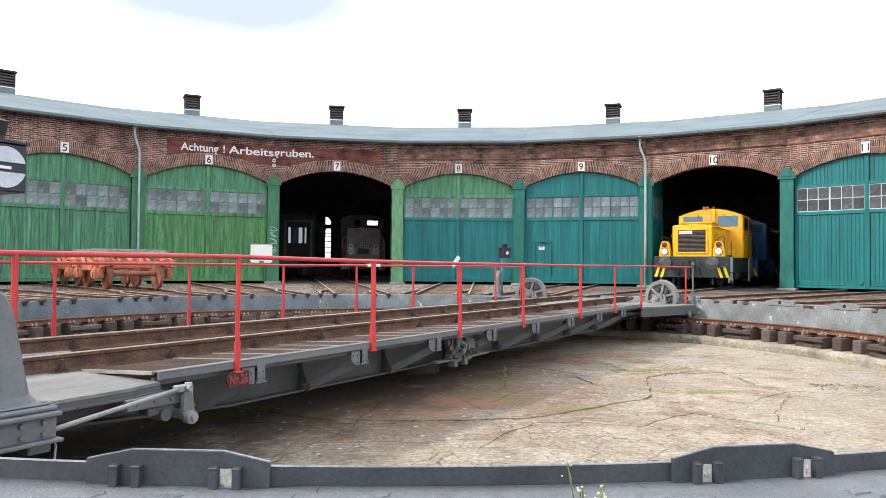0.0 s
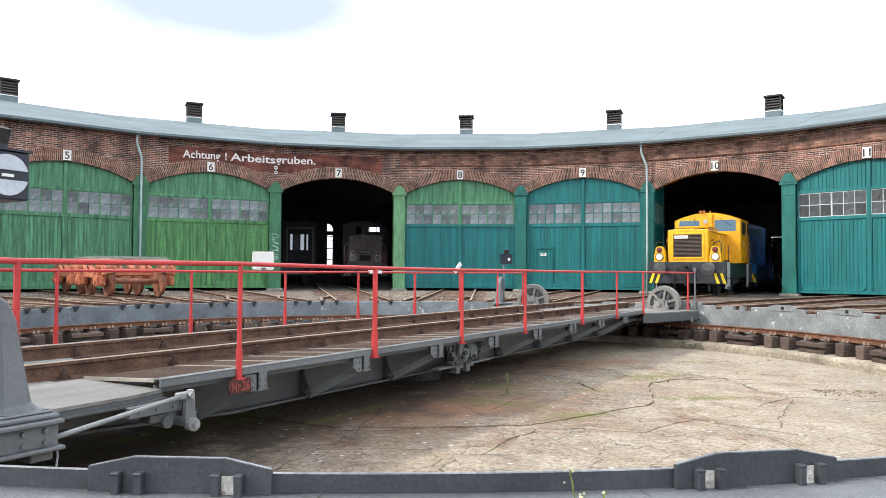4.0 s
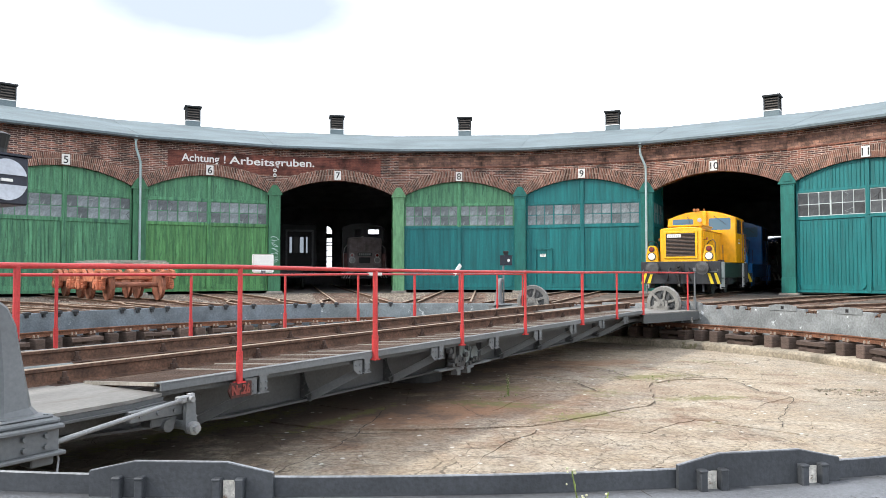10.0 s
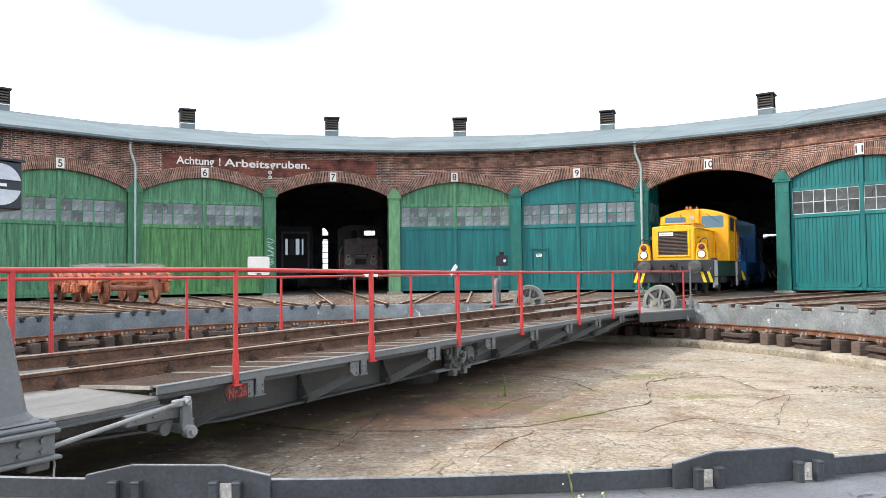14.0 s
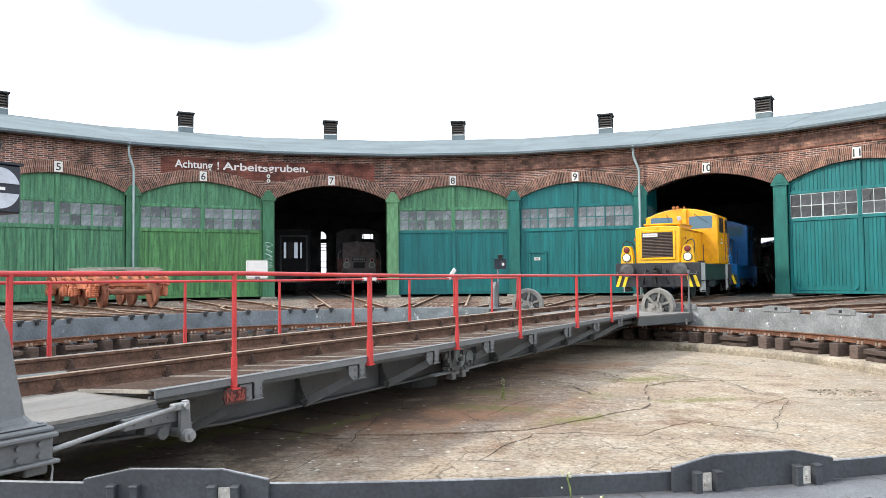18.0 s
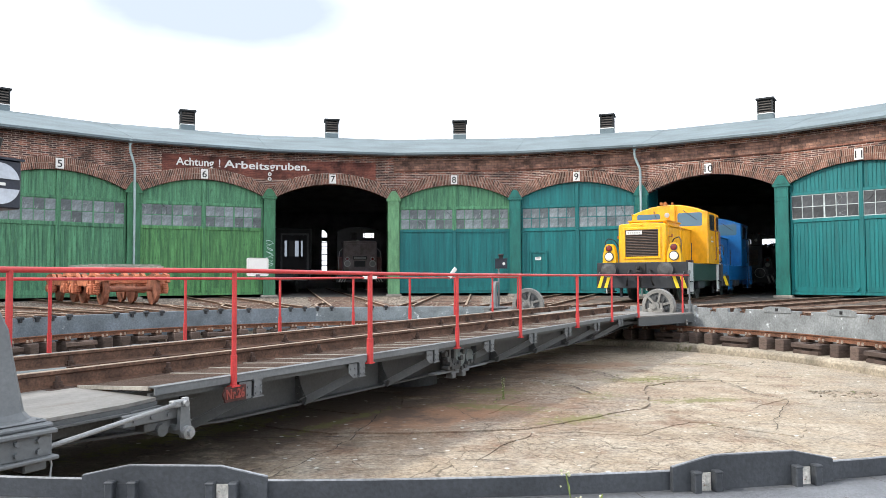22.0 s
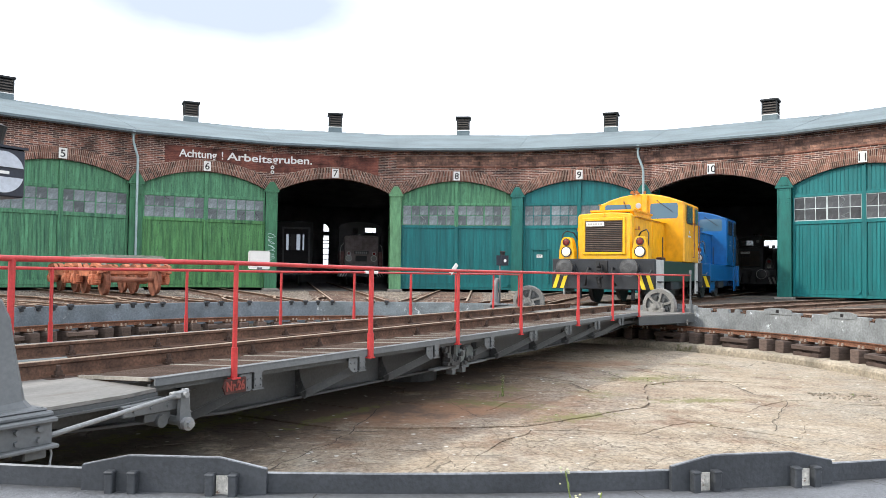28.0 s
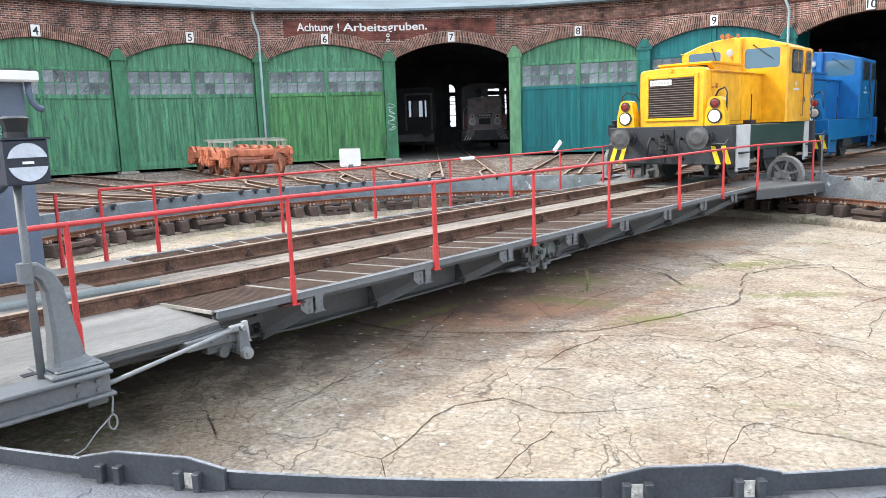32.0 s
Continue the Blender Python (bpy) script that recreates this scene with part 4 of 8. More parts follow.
# ---- the roundhouse front: columns, doors, numbers, pipes, vents ----
M_PANE = material("dirty_window_glass", (0.155, 0.18, 0.192), 0.3, scale=3, vary=0.28, fine=14, island=0.45, bump=0.06, spec=0.35, patch=(0.28, 0.31, 0.31), patch_at=0.60, patch_scale=2.6)
M_PANED = material("dark_window_glass", (0.045, 0.05, 0.055), 0.15, scale=3, vary=0.4, fine=18, island=0.4, bump=0.05, spec=0.6, patch=(0.12, 0.11, 0.10), patch_at=0.62)
M_PALEBAR = material("faded_white_bar", (0.48, 0.54, 0.54), 0.6, scale=4, vary=0.3, patch=(0.20, 0.11, 0.07), patch_at=0.66)
M_CRACK = plain("pale_broken_glass_edge", (0.26, 0.29, 0.29), 0.3)
M_STONE = material("pale_stone_plinth", (0.30, 0.27, 0.235), 0.9, scale=4, vary=0.3, bump=0.4)


def text_mesh(name, words, height, mat, parent, m, length=None, label="", bold=0.0):
    cu = bpy.data.curves.new(name, "FONT")
    cu.body, cu.size, cu.extrude, cu.offset = words, height / 0.7, 0.004, bold
    cu.align_x = "CENTER" if length is None else "LEFT"
    tmp = bpy.data.objects.new(name, cu)
    scene.collection.objects.link(tmp)
    dg = bpy.context.evaluated_depsgraph_get()
    me = bpy.data.meshes.new_from_object(tmp.evaluated_get(dg))
    bpy.data.objects.remove(tmp)
    me.name = name
    me.materials.clear()
    me.materials.append(mat)
    if length is not None:
        w = max(v.co.x for v in me.vertices)
        for v in me.vertices:
            v.co.x *= length / w
    ob = new(name, me)
    ob.parent = parent
    ob.matrix_basis = m @ pose(0, 0, 0, 90, 0, 0)
    if label:
        ob["label"] = label
    return ob


def build_column(k, mat, look_words):
    c = empty("iron_column", bay_pose(k, RW), look_words, "column", "columns of the roundhouse")
    bm = bmesh.new()
    box(bm, -0.265, -0.10, 0.0, 0.265, -0.07, 4.42, bevel=0.006)
    for x in (-0.245, 0.215):
        box(bm, x, -0.112, 0.62, x + 0.03, -0.099, 4.38)
    box(bm, -0.03, -0.07, 0.0, 0.03, 0.30, 4.42)
    box(bm, -0.22, 0.30, 0.0, 0.22, 0.33, 4.42)
    box(bm, -0.275, -0.115, 0.0, 0.275, -0.1, 0.62, bevel=0.004)
    part("shaft", bm, mat, c)
    bm = bmesh.new()
    prism(bm, [(-0.32, 4.40), (0.32, 4.40), (0.32, 4.46), (0.15, 4.76), (0.09, 4.83), (-0.09, 4.83), (-0.15, 4.76), (-0.32, 4.46)], -0.13, 0.05)
    prism(bm, [(-0.19, 4.48), (0.19, 4.48), (0.08, 4.71), (-0.08, 4.71)], -0.155, -0.12)
    box(bm, -0.345, -0.145, 4.38, 0.345, -0.06, 4.44)
    part("capital", bm, mat, c)
    bm = bmesh.new()
    for x in (-0.19, -0.10, 0.10, 0.19):
        for z in (4.30, 3.95, 3.80):
            cyl(bm, 0.022, 0, 0.025, 8, pose(x, -0.10, z, 90, 0, 0), r2=0.012)
    part("rivets", bm, mat, c)
    bm = bmesh.new()
    box(bm, -0.36, -0.24, -0.2, 0.36, 0.4, 0.0, bevel=0.02)
    part("plinth", bm, M_STONE, c, "pale stone plinth")
    return c


COLS = {1.5: 0, 2.5: 0, 3.5: 0, 4.5: 0, 5.5: 0, 6.5: 0, 7.5: 2, 8.5: 1, 9.5: 1, 10.5: 1, 11.5: 1, 12.5: 1, 13.5: 1}
for k, c in COLS.items():
    build_column(k, (M_IRON_G, M_IRON_T, M_IRON_L)[c], ("green painted riveted iron column between two doors", "teal painted riveted iron column between two doors", "pale green faded riveted iron column")[c])


def boards(bm, x0, x1, z0, top, y, n_):
    """Upright boards with open joints; top gives the height at x."""
    w = (x1 - x0) / n_
    joint = [0.0] + [random.uniform(-0.16, 0.16) for i in range(n_ - 1)] + [0.0]
    for i in range(n_):
        a, b = x0 + (i + joint[i]) * w + 0.005, x0 + (i + 1 + joint[i + 1]) * w - 0.005
        d = y + 0.007 * random.random()
        za, zb = top(a), top(b)
        v0 = [bm.verts.new(p) for p in ((a, d + 0.004, z0), (a + 0.008, d, z0), (b - 0.008, d, z0), (b, d + 0.004, z0))]
        v1 = [bm.verts.new(p) for p in ((a, d + 0.004, za), (a + 0.008, d, za), (b - 0.008, d, zb), (b, d + 0.004, zb))]
        for j in range(3):
            bm.faces.new((v0[j], v0[j + 1], v1[j + 1], v1[j]))


def build_leaf(parent, side, low, high, panes, bars, gap=0.10):
    """One door leaf: framed boards, a band of small panes, a chamfered bottom panel."""
    s = side
    bm = bmesh.new()
    xo, xi = 2.59 * s, 0.012 * s
    box(bm, min(xo, xi), gap + 0.05, 0.03, max(xo, xi), gap + 0.09, 2.98)
    leaf = part("leaf_panel", bm, low, parent)
    bm = bmesh.new()
    n_ = 24
    xs = [min(xo, xi) + (max(xo, xi) - min(xo, xi)) * i / n_ for i in range(n_ + 1)]
    for y in (gap + 0.05, gap + 0.09):
        vt = [(bm.verts.new((x, y, 4.0)), bm.verts.new((x, y, arch_z(x) + 0.04))) for x in xs]
        for (a, b), (c, d) in zip(vt, vt[1:]):
            bm.faces.new((a, c, d, b))
    part("arch_panel", bm, high, parent)
    bm = bmesh.new()
    boards(bm, min(xo, xi) + 0.1, max(xo, xi) - 0.1, 0.33, lambda x: 2.90, gap + 0.022, 17)
    part("lower_boards", bm, low, parent, "upright tongue-and-groove boards")
    bm = bmesh.new()
    boards(bm, min(xo, xi) + 0.1, max(xo, xi) - 0.1, 4.10, lambda x: arch_z(x) + 0.02, gap + 0.022, 17)
    part("upper_boards", bm, high, parent, "upright boards under the arch")
    # frame: stiles, rails, chamfered bottom
    bm = bmesh.new()
    for x in (xo, xi):
        a, b = (x, x - 0.11 * s)
        box(bm, min(a, b), gap - 0.01, 0.03, max(a, b), gap + 0.06, 2.98, bevel=0.005)
    box(bm, min(xo, xi), gap - 0.014, 2.90, max(xo, xi), gap + 0.06, 3.03, bevel=0.005)
    box(bm, min(xo, xi), gap - 0.012, 0.03, max(xo, xi), gap + 0.06, 0.14, bevel=0.005)
    x0, x1 = min(xo, xi) + 0.11, max(xo, xi) - 0.11
    prism(bm, [(x0, 0.28), (x0 + 0.14, 0.15), (x1 - 0.14, 0.15), (x1, 0.28), (x1, 0.33), (x0, 0.33)], gap + 0.0, gap + 0.05)
    part("frame", bm, low, parent)
    bm = bmesh.new()
    for x in (xo, xi):
        a, b = (x, x - (0.07 if x == xo else -0.07) * s)
        box(bm, min(a, b), gap - 0.01, 2.985, max(a, b), gap + 0.06, (4.55 if x == xo else 5.13), bevel=0.005)
    box(bm, min(xo, xi), gap - 0.014, 3.98, max(xo, xi), gap + 0.06, 4.10, bevel=0.005)
    part("upper_frame", bm, high, parent)
    # two windows, each three panes wide and two high
    x0, x1 = min(xo, xi) + 0.07, max(xo, xi) - 0.07
    pw = (x1 - x0 - 0.05) / 6
    ph = 0.455
    bm = bmesh.new()
    for i in range(7):
        x = x0 + (i * pw) + (0.05 if i > 3 else (0.025 if i == 3 else 0))
        t_ = 0.03 if i == 3 else 0.013
        box(bm, x - t_, gap + 0.0, 3.03, x + t_, gap + 0.04, 3.98)
    for z in (3.045, 3.505, 3.965):
        box(bm, x0, gap + 0.004, z - 0.014, x1, gap + 0.036, z + 0.014)
    win = part("window_bars", bm, bars, parent)
    first = None
    for i in range(6):
        for j in range(2):
            x = x0 + (i + 0.5) * pw + (0.05 if i > 2 else 0.0)
            mm = pose(x, gap + 0.02, 3.275 + 0.46 * j, random.uniform(-0.8, 0.8), 0, random.uniform(-0.8, 0.8))
            if first is None:
                bm = bmesh.new()
                box(bm, -pw / 2, -0.003, -ph / 2, pw / 2, 0.003, ph / 2)
                first = part("pane", bm, panes, win, "", mm)
            else:
                share("pane", first, win, mm)
            if random.random() < 0.25:
                bm = bmesh.new()
                c_ = Vector((random.uniform(-0.3, 0.3) * pw, -0.006, random.uniform(-0.3, 0.3) * ph))
                for q in range(random.randint(2, 4)):
                    a_ = random.uniform(0, 6.28)
                    e_ = Vector((max(-pw / 2, min(pw / 2, c_.x + 0.4 * math.cos(a_))), -0.006, max(-ph / 2, min(ph / 2, c_.z + 0.4 * math.sin(a_)))))
                    rod(bm, c_, e_, 0.006, 4)
                part("crack", bm, M_CRACK if random.random() < 0.6 else M_BLACK, win, "", pose(x, gap + 0.016, 3.275 + 0.46 * j))
    return leaf


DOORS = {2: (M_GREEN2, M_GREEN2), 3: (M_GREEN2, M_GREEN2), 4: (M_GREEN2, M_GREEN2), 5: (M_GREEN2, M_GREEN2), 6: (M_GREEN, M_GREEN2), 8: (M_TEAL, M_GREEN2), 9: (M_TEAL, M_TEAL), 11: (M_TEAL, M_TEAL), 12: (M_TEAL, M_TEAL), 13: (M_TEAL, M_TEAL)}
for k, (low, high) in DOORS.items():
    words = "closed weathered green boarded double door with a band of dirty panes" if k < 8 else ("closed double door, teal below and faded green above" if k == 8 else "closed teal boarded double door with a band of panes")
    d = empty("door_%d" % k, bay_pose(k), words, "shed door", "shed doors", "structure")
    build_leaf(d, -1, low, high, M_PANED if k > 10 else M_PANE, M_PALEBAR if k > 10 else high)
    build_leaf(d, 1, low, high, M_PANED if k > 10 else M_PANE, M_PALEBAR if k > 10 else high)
    bm = bmesh.new()
    box(bm, -0.07, 0.075, 0.05, 0.07, 0.10, 2.97, bevel=0.008)
    part("cover_strip", bm, low, d)
    bm = bmesh.new()
    box(bm, -0.07, 0.073, 2.975, 0.07, 0.10, 5.06, bevel=0.008)
    part("upper_cover_strip", bm, high, d)
    if k == 9:
        bm = bmesh.new()
        for x0, z0, x1, z1 in ((-2.2, 0.3, -2.13, 1.95), (-1.45, 0.3, -1.38, 1.95), (-2.2, 1.9, -1.38, 1.97)):
            box(bm, x0, 0.075, z0, x1, 0.115, z1)
        w = part("wicket_door", bm, low, d, "small door cut into the leaf")
        bm = bmesh.new()
        box(bm, -1.95, 0.10, 1.56, -1.68, 0.116, 1.70)
        part("notice_plate", bm, M_WHITE, w, "small white notice with unreadable lines")
        bm = bmesh.new()
        for z in (1.60, 1.64, 1.67):
            box(bm, -1.91, 0.096, z - 0.007, -1.74, 0.0995, z + 0.007)
        part("notice_lines", bm, M_BLACK, w)
# the open leaves of the two open bays, folded back inside the shed
for k, low in ((7, M_GREEN), (10, M_TEAL)):
    for s in (-1, 1):
        d = empty("door_%d" % k, bay_pose(k) @ pose(2.52 * s, 0.25, 0, 0, 0, -96 * s) @ pose(-2.52 * s, 0, 0), "open shed door leaf folded back inside", "shed door", "shed doors", "structure")
        build_leaf(d, s, low, low, M_PANE, low)

for k in range(4, 12):
    p_ = empty("number_plate", bay_pose(k) @ pose(0, -0.045, 5.35), "white enamel plate with the black bay number %d" % k, "sign", "bay numbers")
    bm = bmesh.new()
    box(bm, -0.155, -0.012, -0.21, 0.155, 0.012, 0.21, bevel=0.006)
    part("plate", bm, M_WHITE, p_)
    text_mesh("digits", str(k), 0.29, M_BLACK, p_, pose(0, -0.017, -0.145), None, "black figure", 0.004)


def build_lettering():
    a = empty("painted_sign", bay_pose(6), "white block letters on a red-brown painted band of the wall", "sign")
    for ob_m, x0, x1 in ((Matrix.Identity(4), -1.75, HALF - 0.01), (bay_pose(6).inverted() @ bay_pose(7), -HALF + 0.01, 2.0)):
        bm = bmesh.new()
        n_ = 20
        xs = [x0 + (x1 - x0) * i / n_ for i in range(n_ + 1)]
        r = (2.57 ** 2 + 0.64 ** 2) / 1.28 + 0.53
        lo = [max(5.11 + 0.53 - r - 0.53 + math.sqrt(r * r - min(x * x, 7.5)) + 0.53 - 0.0, 5.30) for x in xs]
        vs = [[bm.verts.new((x, y, z)) for x, z in zip(xs, zs)] for y, zs in ((-0.012, lo), (-0.012, [6.16] * (n_ + 1)), (0.0, lo), (0.0, [6.16] * (n_ + 1)))]
        for i in range(n_):
            bm.faces.new((vs[0][i], vs[0][i + 1], vs[1][i + 1], vs[1][i]))
            bm.faces.new((vs[1][i], vs[1][i + 1], vs[3][i + 1], vs[3][i]))
            bm.faces.new((vs[2][i], vs[2][i + 1], vs[0][i + 1], vs[0][i]))
        part("painted_band", bm, M_RED, a, "red-brown paint on brick", ob_m)
    at = -1.17
    for word, wide in (("Achtung", 1.57), ("!", 0.09), ("Arbeits", 1.98)):
        text_mesh("word", word, 0.33, M_WHITE, a, pose(at, -0.02, 5.70), wide, "white painted word", 0.008)
        at += wide + 0.18
    text_mesh("word", "gruben.", 0.33, M_WHITE, a, bay_pose(6).inverted() @ bay_pose(7) @ pose(-2.845, -0.02, 5.72), 1.78, "white painted word", 0.008)


build_lettering()
for z in (5.28, 5.50):
    ins = empty("insulator", bay_pose(6.5, RW) @ pose(0.0, -0.06, z), "small white porcelain insulator on the brick wall", "insulator", "wall insulators")
    bm = bmesh.new()
    cyl(bm, 0.015, 0, 0.10, 8, pose(0, 0.05, 0, 90, 0, 0))
    part("pin", bm, M_TRIM, ins)
    bm = bmesh.new()
    pipe(bm, [(0.062 * math.cos(a_ * 0.3927), -0.03, 0.062 * math.sin(a_ * 0.3927)) for a_ in range(17)], 0.026, 8)
    part("ring", bm, M_WHITE, ins, smooth=True)


def build_scrawl(m, z0, z1, half, words):
    """Thin looping paint lines."""
    sc_ = empty("paint_scrawl", m, words, "graffiti", "paint scrawls")
    n_ = int((z1 - z0) / 0.22)
    for i in range(n_):
        z = z0 + (i + 0.5) * (z1 - z0) / n_
        bm = bmesh.new()
        pts = [(half * math.sin(j * 0.9 + i) * random.uniform(0.5, 1.0), 0, z + 0.13 * math.cos(j * 0.7 + i * 2) * random.uniform(0.4, 1)) for j in range(9)]
        pipe(bm, pts, 0.011, 5)
        part("loop", bm, M_SCRAWL, sc_)


M_SCRAWL = plain("faded_pale_spray_paint", (0.46, 0.60, 0.58), 0.8)
build_scrawl(bay_pose(6.5, RW) @ pose(0, -0.106, 0), 1.25, 2.5, 0.20, "pale looping spray-paint scrawl on an iron column")

for k in (5.5, 9.5):
    d = empty("downpipe", bay_pose(k, RW), "pale zinc rainwater downpipe", "downpipe", "downpipes")
    bm = bmesh.new()
    pipe(bm, [(-0.22, -0.34, 6.50), (-0.22, -0.34, 6.2), (-0.2, -0.33, 6.05), (-0.02, -0.22, 5.55), (0.0, -0.2, 5.4), (0.0, -0.2, 2.0), (0.0, -0.2, -0.1)], 0.05, 10)
    part("pipe", bm, M_PIPE, d, "", smooth=True)
    for z in (4.6, 3.0, 1.2):
        bm = bmesh.new()
        cyl(bm, 0.06, z, z + 0.04, 10, pose(0, -0.2, 0))
        part("clip", bm, M_PIPE, d)
    bm = bmesh.new()
    cyl(bm, 0.07, 6.38, 6.55, 12, pose(-0.22, -0.34, 0), r2=0.13)
    part("hopper", bm, M_PIPE, d)


def build_vent(k):
    v = empty("roof_vent", bay_pose(k, RW + 8.15) @ pose(0, 0, 8.63) @ Matrix.Diagonal((0.85, 0.85, 1.08, 1.0)), "dark louvred wooden roof vent on a grey flashing", "roof vent", "roof vents")
    bm = bmesh.new()
    box(bm, -0.44, -0.44, 0.0, 0.44, 0.44, 0.42, bevel=0.02)
    box(bm, -0.5, -0.5, -0.25, 0.5, 0.5, 0.12)
    part("flashing", bm, M_ROOF, v, "pale grey felt flashing")
    bm = bmesh.new()
    box(bm, -0.46, -0.46, 0.40, 0.46, 0.46, 0.44)
    part("sill_strip", bm, M_WHITE, v, "white strip under the louvres")
    bm = bmesh.new()
    for x in (-0.4, 0.4):
        for y in (-0.4, 0.4):
            box(bm, x - 0.04, y - 0.04, 0.42, x + 0.04, y + 0.04, 1.08)
    box(bm, -0.34, -0.34, 0.42, 0.34, 0.34, 1.05)
    part("body", bm, M_TRIM, v)
    bm = bmesh.new()
    box(bm, -0.52, -0.52, 1.08, 0.52, 0.52, 1.17, bevel=0.02)
    part("cap", bm, M_TRIM, v)
    first = None
    for i in range(5):
        for rz in (0, 90, 180, 270):
            mm = pose(0, 0, 0, 0, 0, rz) @ pose(0, -0.40, 0.49 + i * 0.125, 35, 0, 0)
            if first is None:
                bm = bmesh.new()
                box(bm, -0.37, -0.05, -0.01, 0.37, 0.05, 0.01)
                first = part("slat", bm, M_SLAT, v, "", mm)
            else:
                share("slat", first, v, mm)
    return v


for k in (3.9, 4.9, 6.03, 7.05, 8.01, 9.1, 10.16, 11.2, 12.2):
    build_vent(k)


# ---- the turntable bridge ----
# darker copy of the bridge's grey, with the girder's shade in its colour
M_DARKG = material("shaded_grey_painted_steel", (0.078, 0.083, 0.085), 0.55, scale=1.6, vary=0.16, fine=40, patch=(0.07, 0.045, 0.03), patch_at=0.70)
M_PIPEG = material("grey_green_pipe", (0.155, 0.178, 0.175), 0.5, scale=2, vary=0.2)
M_FIG = material("dull_red_figures", (0.24, 0.05, 0.04), 0.5, scale=6, vary=0.2)
M_BOARD = material("dark_red_plate", (0.06, 0.02, 0.018), 0.5, scale=6, vary=0.3)


swinging = []


def build_bridge():
    br = empty("turntable_bridge", pose(0, 0, 0, 0, 0, PHI), "grey riveted steel turntable bridge with rusty rails and red railings", "turntable")
    L = RP - 0.06
    RAISE = {0.7525: 0.018, -0.7525: 0.036}
    # rails
    for off, words in ((0.7525, "rusty rail"), (-0.7525, "rusty rail")):
        bm = bmesh.new()
        rail_mesh(bm, -L, L, off, RAISE[off])
        part("rail", bm, (M_RUST, M_RAILTOP), br, words)
    # plates added under the rails so no sun leaks through the gaps
    for off in (0.7525, -0.7525):
        bm = bmesh.new()
        box(bm, -L, off - 0.17, -0.168, L, off + 0.17, -0.118)
        part("rail_gap_plate", bm, M_RUST, br)
    # clips and base plates of the rails
    first = None
    for off in (0.7525, -0.7525):
        for i in range(17):
            u = -L + 0.5 + i * (2 * L - 1) / 16
            mm = pose(u, off, RAISE[off] - 0.148)
            if first is None:
                bm = bmesh.new()
                box(bm, -0.12, -0.17, -0.004, 0.12, 0.17, 0.014, bevel=0.004)
                for s in (-1, 1):
                    box(bm, -0.04, min(s * 0.05, s * 0.11), 0.012, 0.04, max(s * 0.05, s * 0.11), 0.035)
                    cyl(bm, 0.02, 0.03, 0.11, 6, pose(0, s * 0.085, 0))
                    cyl(bm, 0.034, 0.035, 0.066, 6, pose(0, s * 0.085, 0))
                first = part("rail_clip", bm, M_RUSTD, br, "bolted rail clip", mm)
            else:
                share("rail_clip", first, br, mm)
    # main girders: webs with flanges, deeper in the middle
    for s in (1, -1):
        bm = bmesh.new()
        pts = [(-L, -0.16), (L, -0.16), (L, -0.38), (6.9, -0.42), (5.2, -0.53), (-5.0, -0.535), (-6.6, -0.44), (-L, -0.40)]
        prism(bm, pts, 1.22 * s - 0.012, 1.22 * s + 0.012)
        part("girder_web", bm, M_DARKG, br, "riveted girder web in shade-darkened grey")
        bm = bmesh.new()
        for (u0, z0), (u1, z1) in zip(pts[2:], pts[3:]):
            d = math.hypot(u1 - u0, z1 - z0)
            ang = math.degrees(math.atan2(z1 - z0, u1 - u0))
            box(bm, 0, -0.11, -0.02, d, 0.11, 0.0, pose(u0, 1.22 * s, z0, 0, -ang, 0))
        box(bm, -L, 1.22 * s - 0.11, -0.16, L, 1.22 * s + 0.11, -0.14)
        part("girder_flange", bm, M_DARKG, br)
    # cross beams under the deck
    first = None
    for i in range(12):
        u = -8.2 + i * 16.4 / 11
        if first is None:
            bm = bmesh.new()
            box(bm, -0.06, -1.205, -0.44, 0.06, 1.205, -0.16, bevel=0.006)
            first = part("cross_beam", bm, M_DARKSTEEL, br, "", pose(u, 0, 0))
        else:
            share("cross_beam", first, br, pose(u, 0, 0))
    # centre strip between the rails: worn plates
    n_ = 12
    for i in range(n_):
        u0, u1 = -L + i * 2 * L / n_, -L + (i + 1) * 2 * L / n_
        bm = bmesh.new()
        box(bm, u0 + 0.01, -0.64, -0.165, u1 - 0.01, 0.64, -0.145 + 0.004 * random.random(), bevel=0.003)
        part("deck_plate", bm, M_BOARDS, br, "worn grey plate between the rails")
    # walkways: edge angles, rusty open grating, pale bearer bars
    for s in (1, -1):
        u0, u1, low = (-6.2, 6.2, 0.0) if s < 0 else (-5.25, 6.2, -0.07)
        for i in range(14):
            a, b = u0 + i * (u1 - u0) / 14, u0 + (i + 1) * (u1 - u0) / 14
            bm = bmesh.new()
            y0, y1 = sorted((0.95 * s, 1.82 * s))
            tilt = pose(0, 1.82 * s, low, math.degrees(math.atan2(0.052, 0.87)) * s, 0, 0) @ pose(0, -1.82 * s, 0)
            nb = 26
            for j in range(nb):
                y = y0 + (y1 - y0) * (j + 0.5) / nb
                dz = low - 0.052 * (1.82 - abs(y)) / 0.87
                box(bm, a + 0.02, y - 0.0035, -0.066 + dz, b - 0.02, y + 0.0035, -0.034 + dz)
            for j in range(24):
                x = a + (b - a) * (j + 0.5) / 24
                box(bm, x - 0.0045, y0, -0.050, x + 0.0045, y1, -0.035, tilt)
            part("grating_panel", bm, M_GRATE, br, "rusty open walkway grating")
            bm = bmesh.new()
            for uu in ((a, a + (b - a) / 2) if i % 3 else (a,)):
                box(bm, uu - 0.011, y0, -0.056, uu + 0.011, y1, -0.029, tilt)
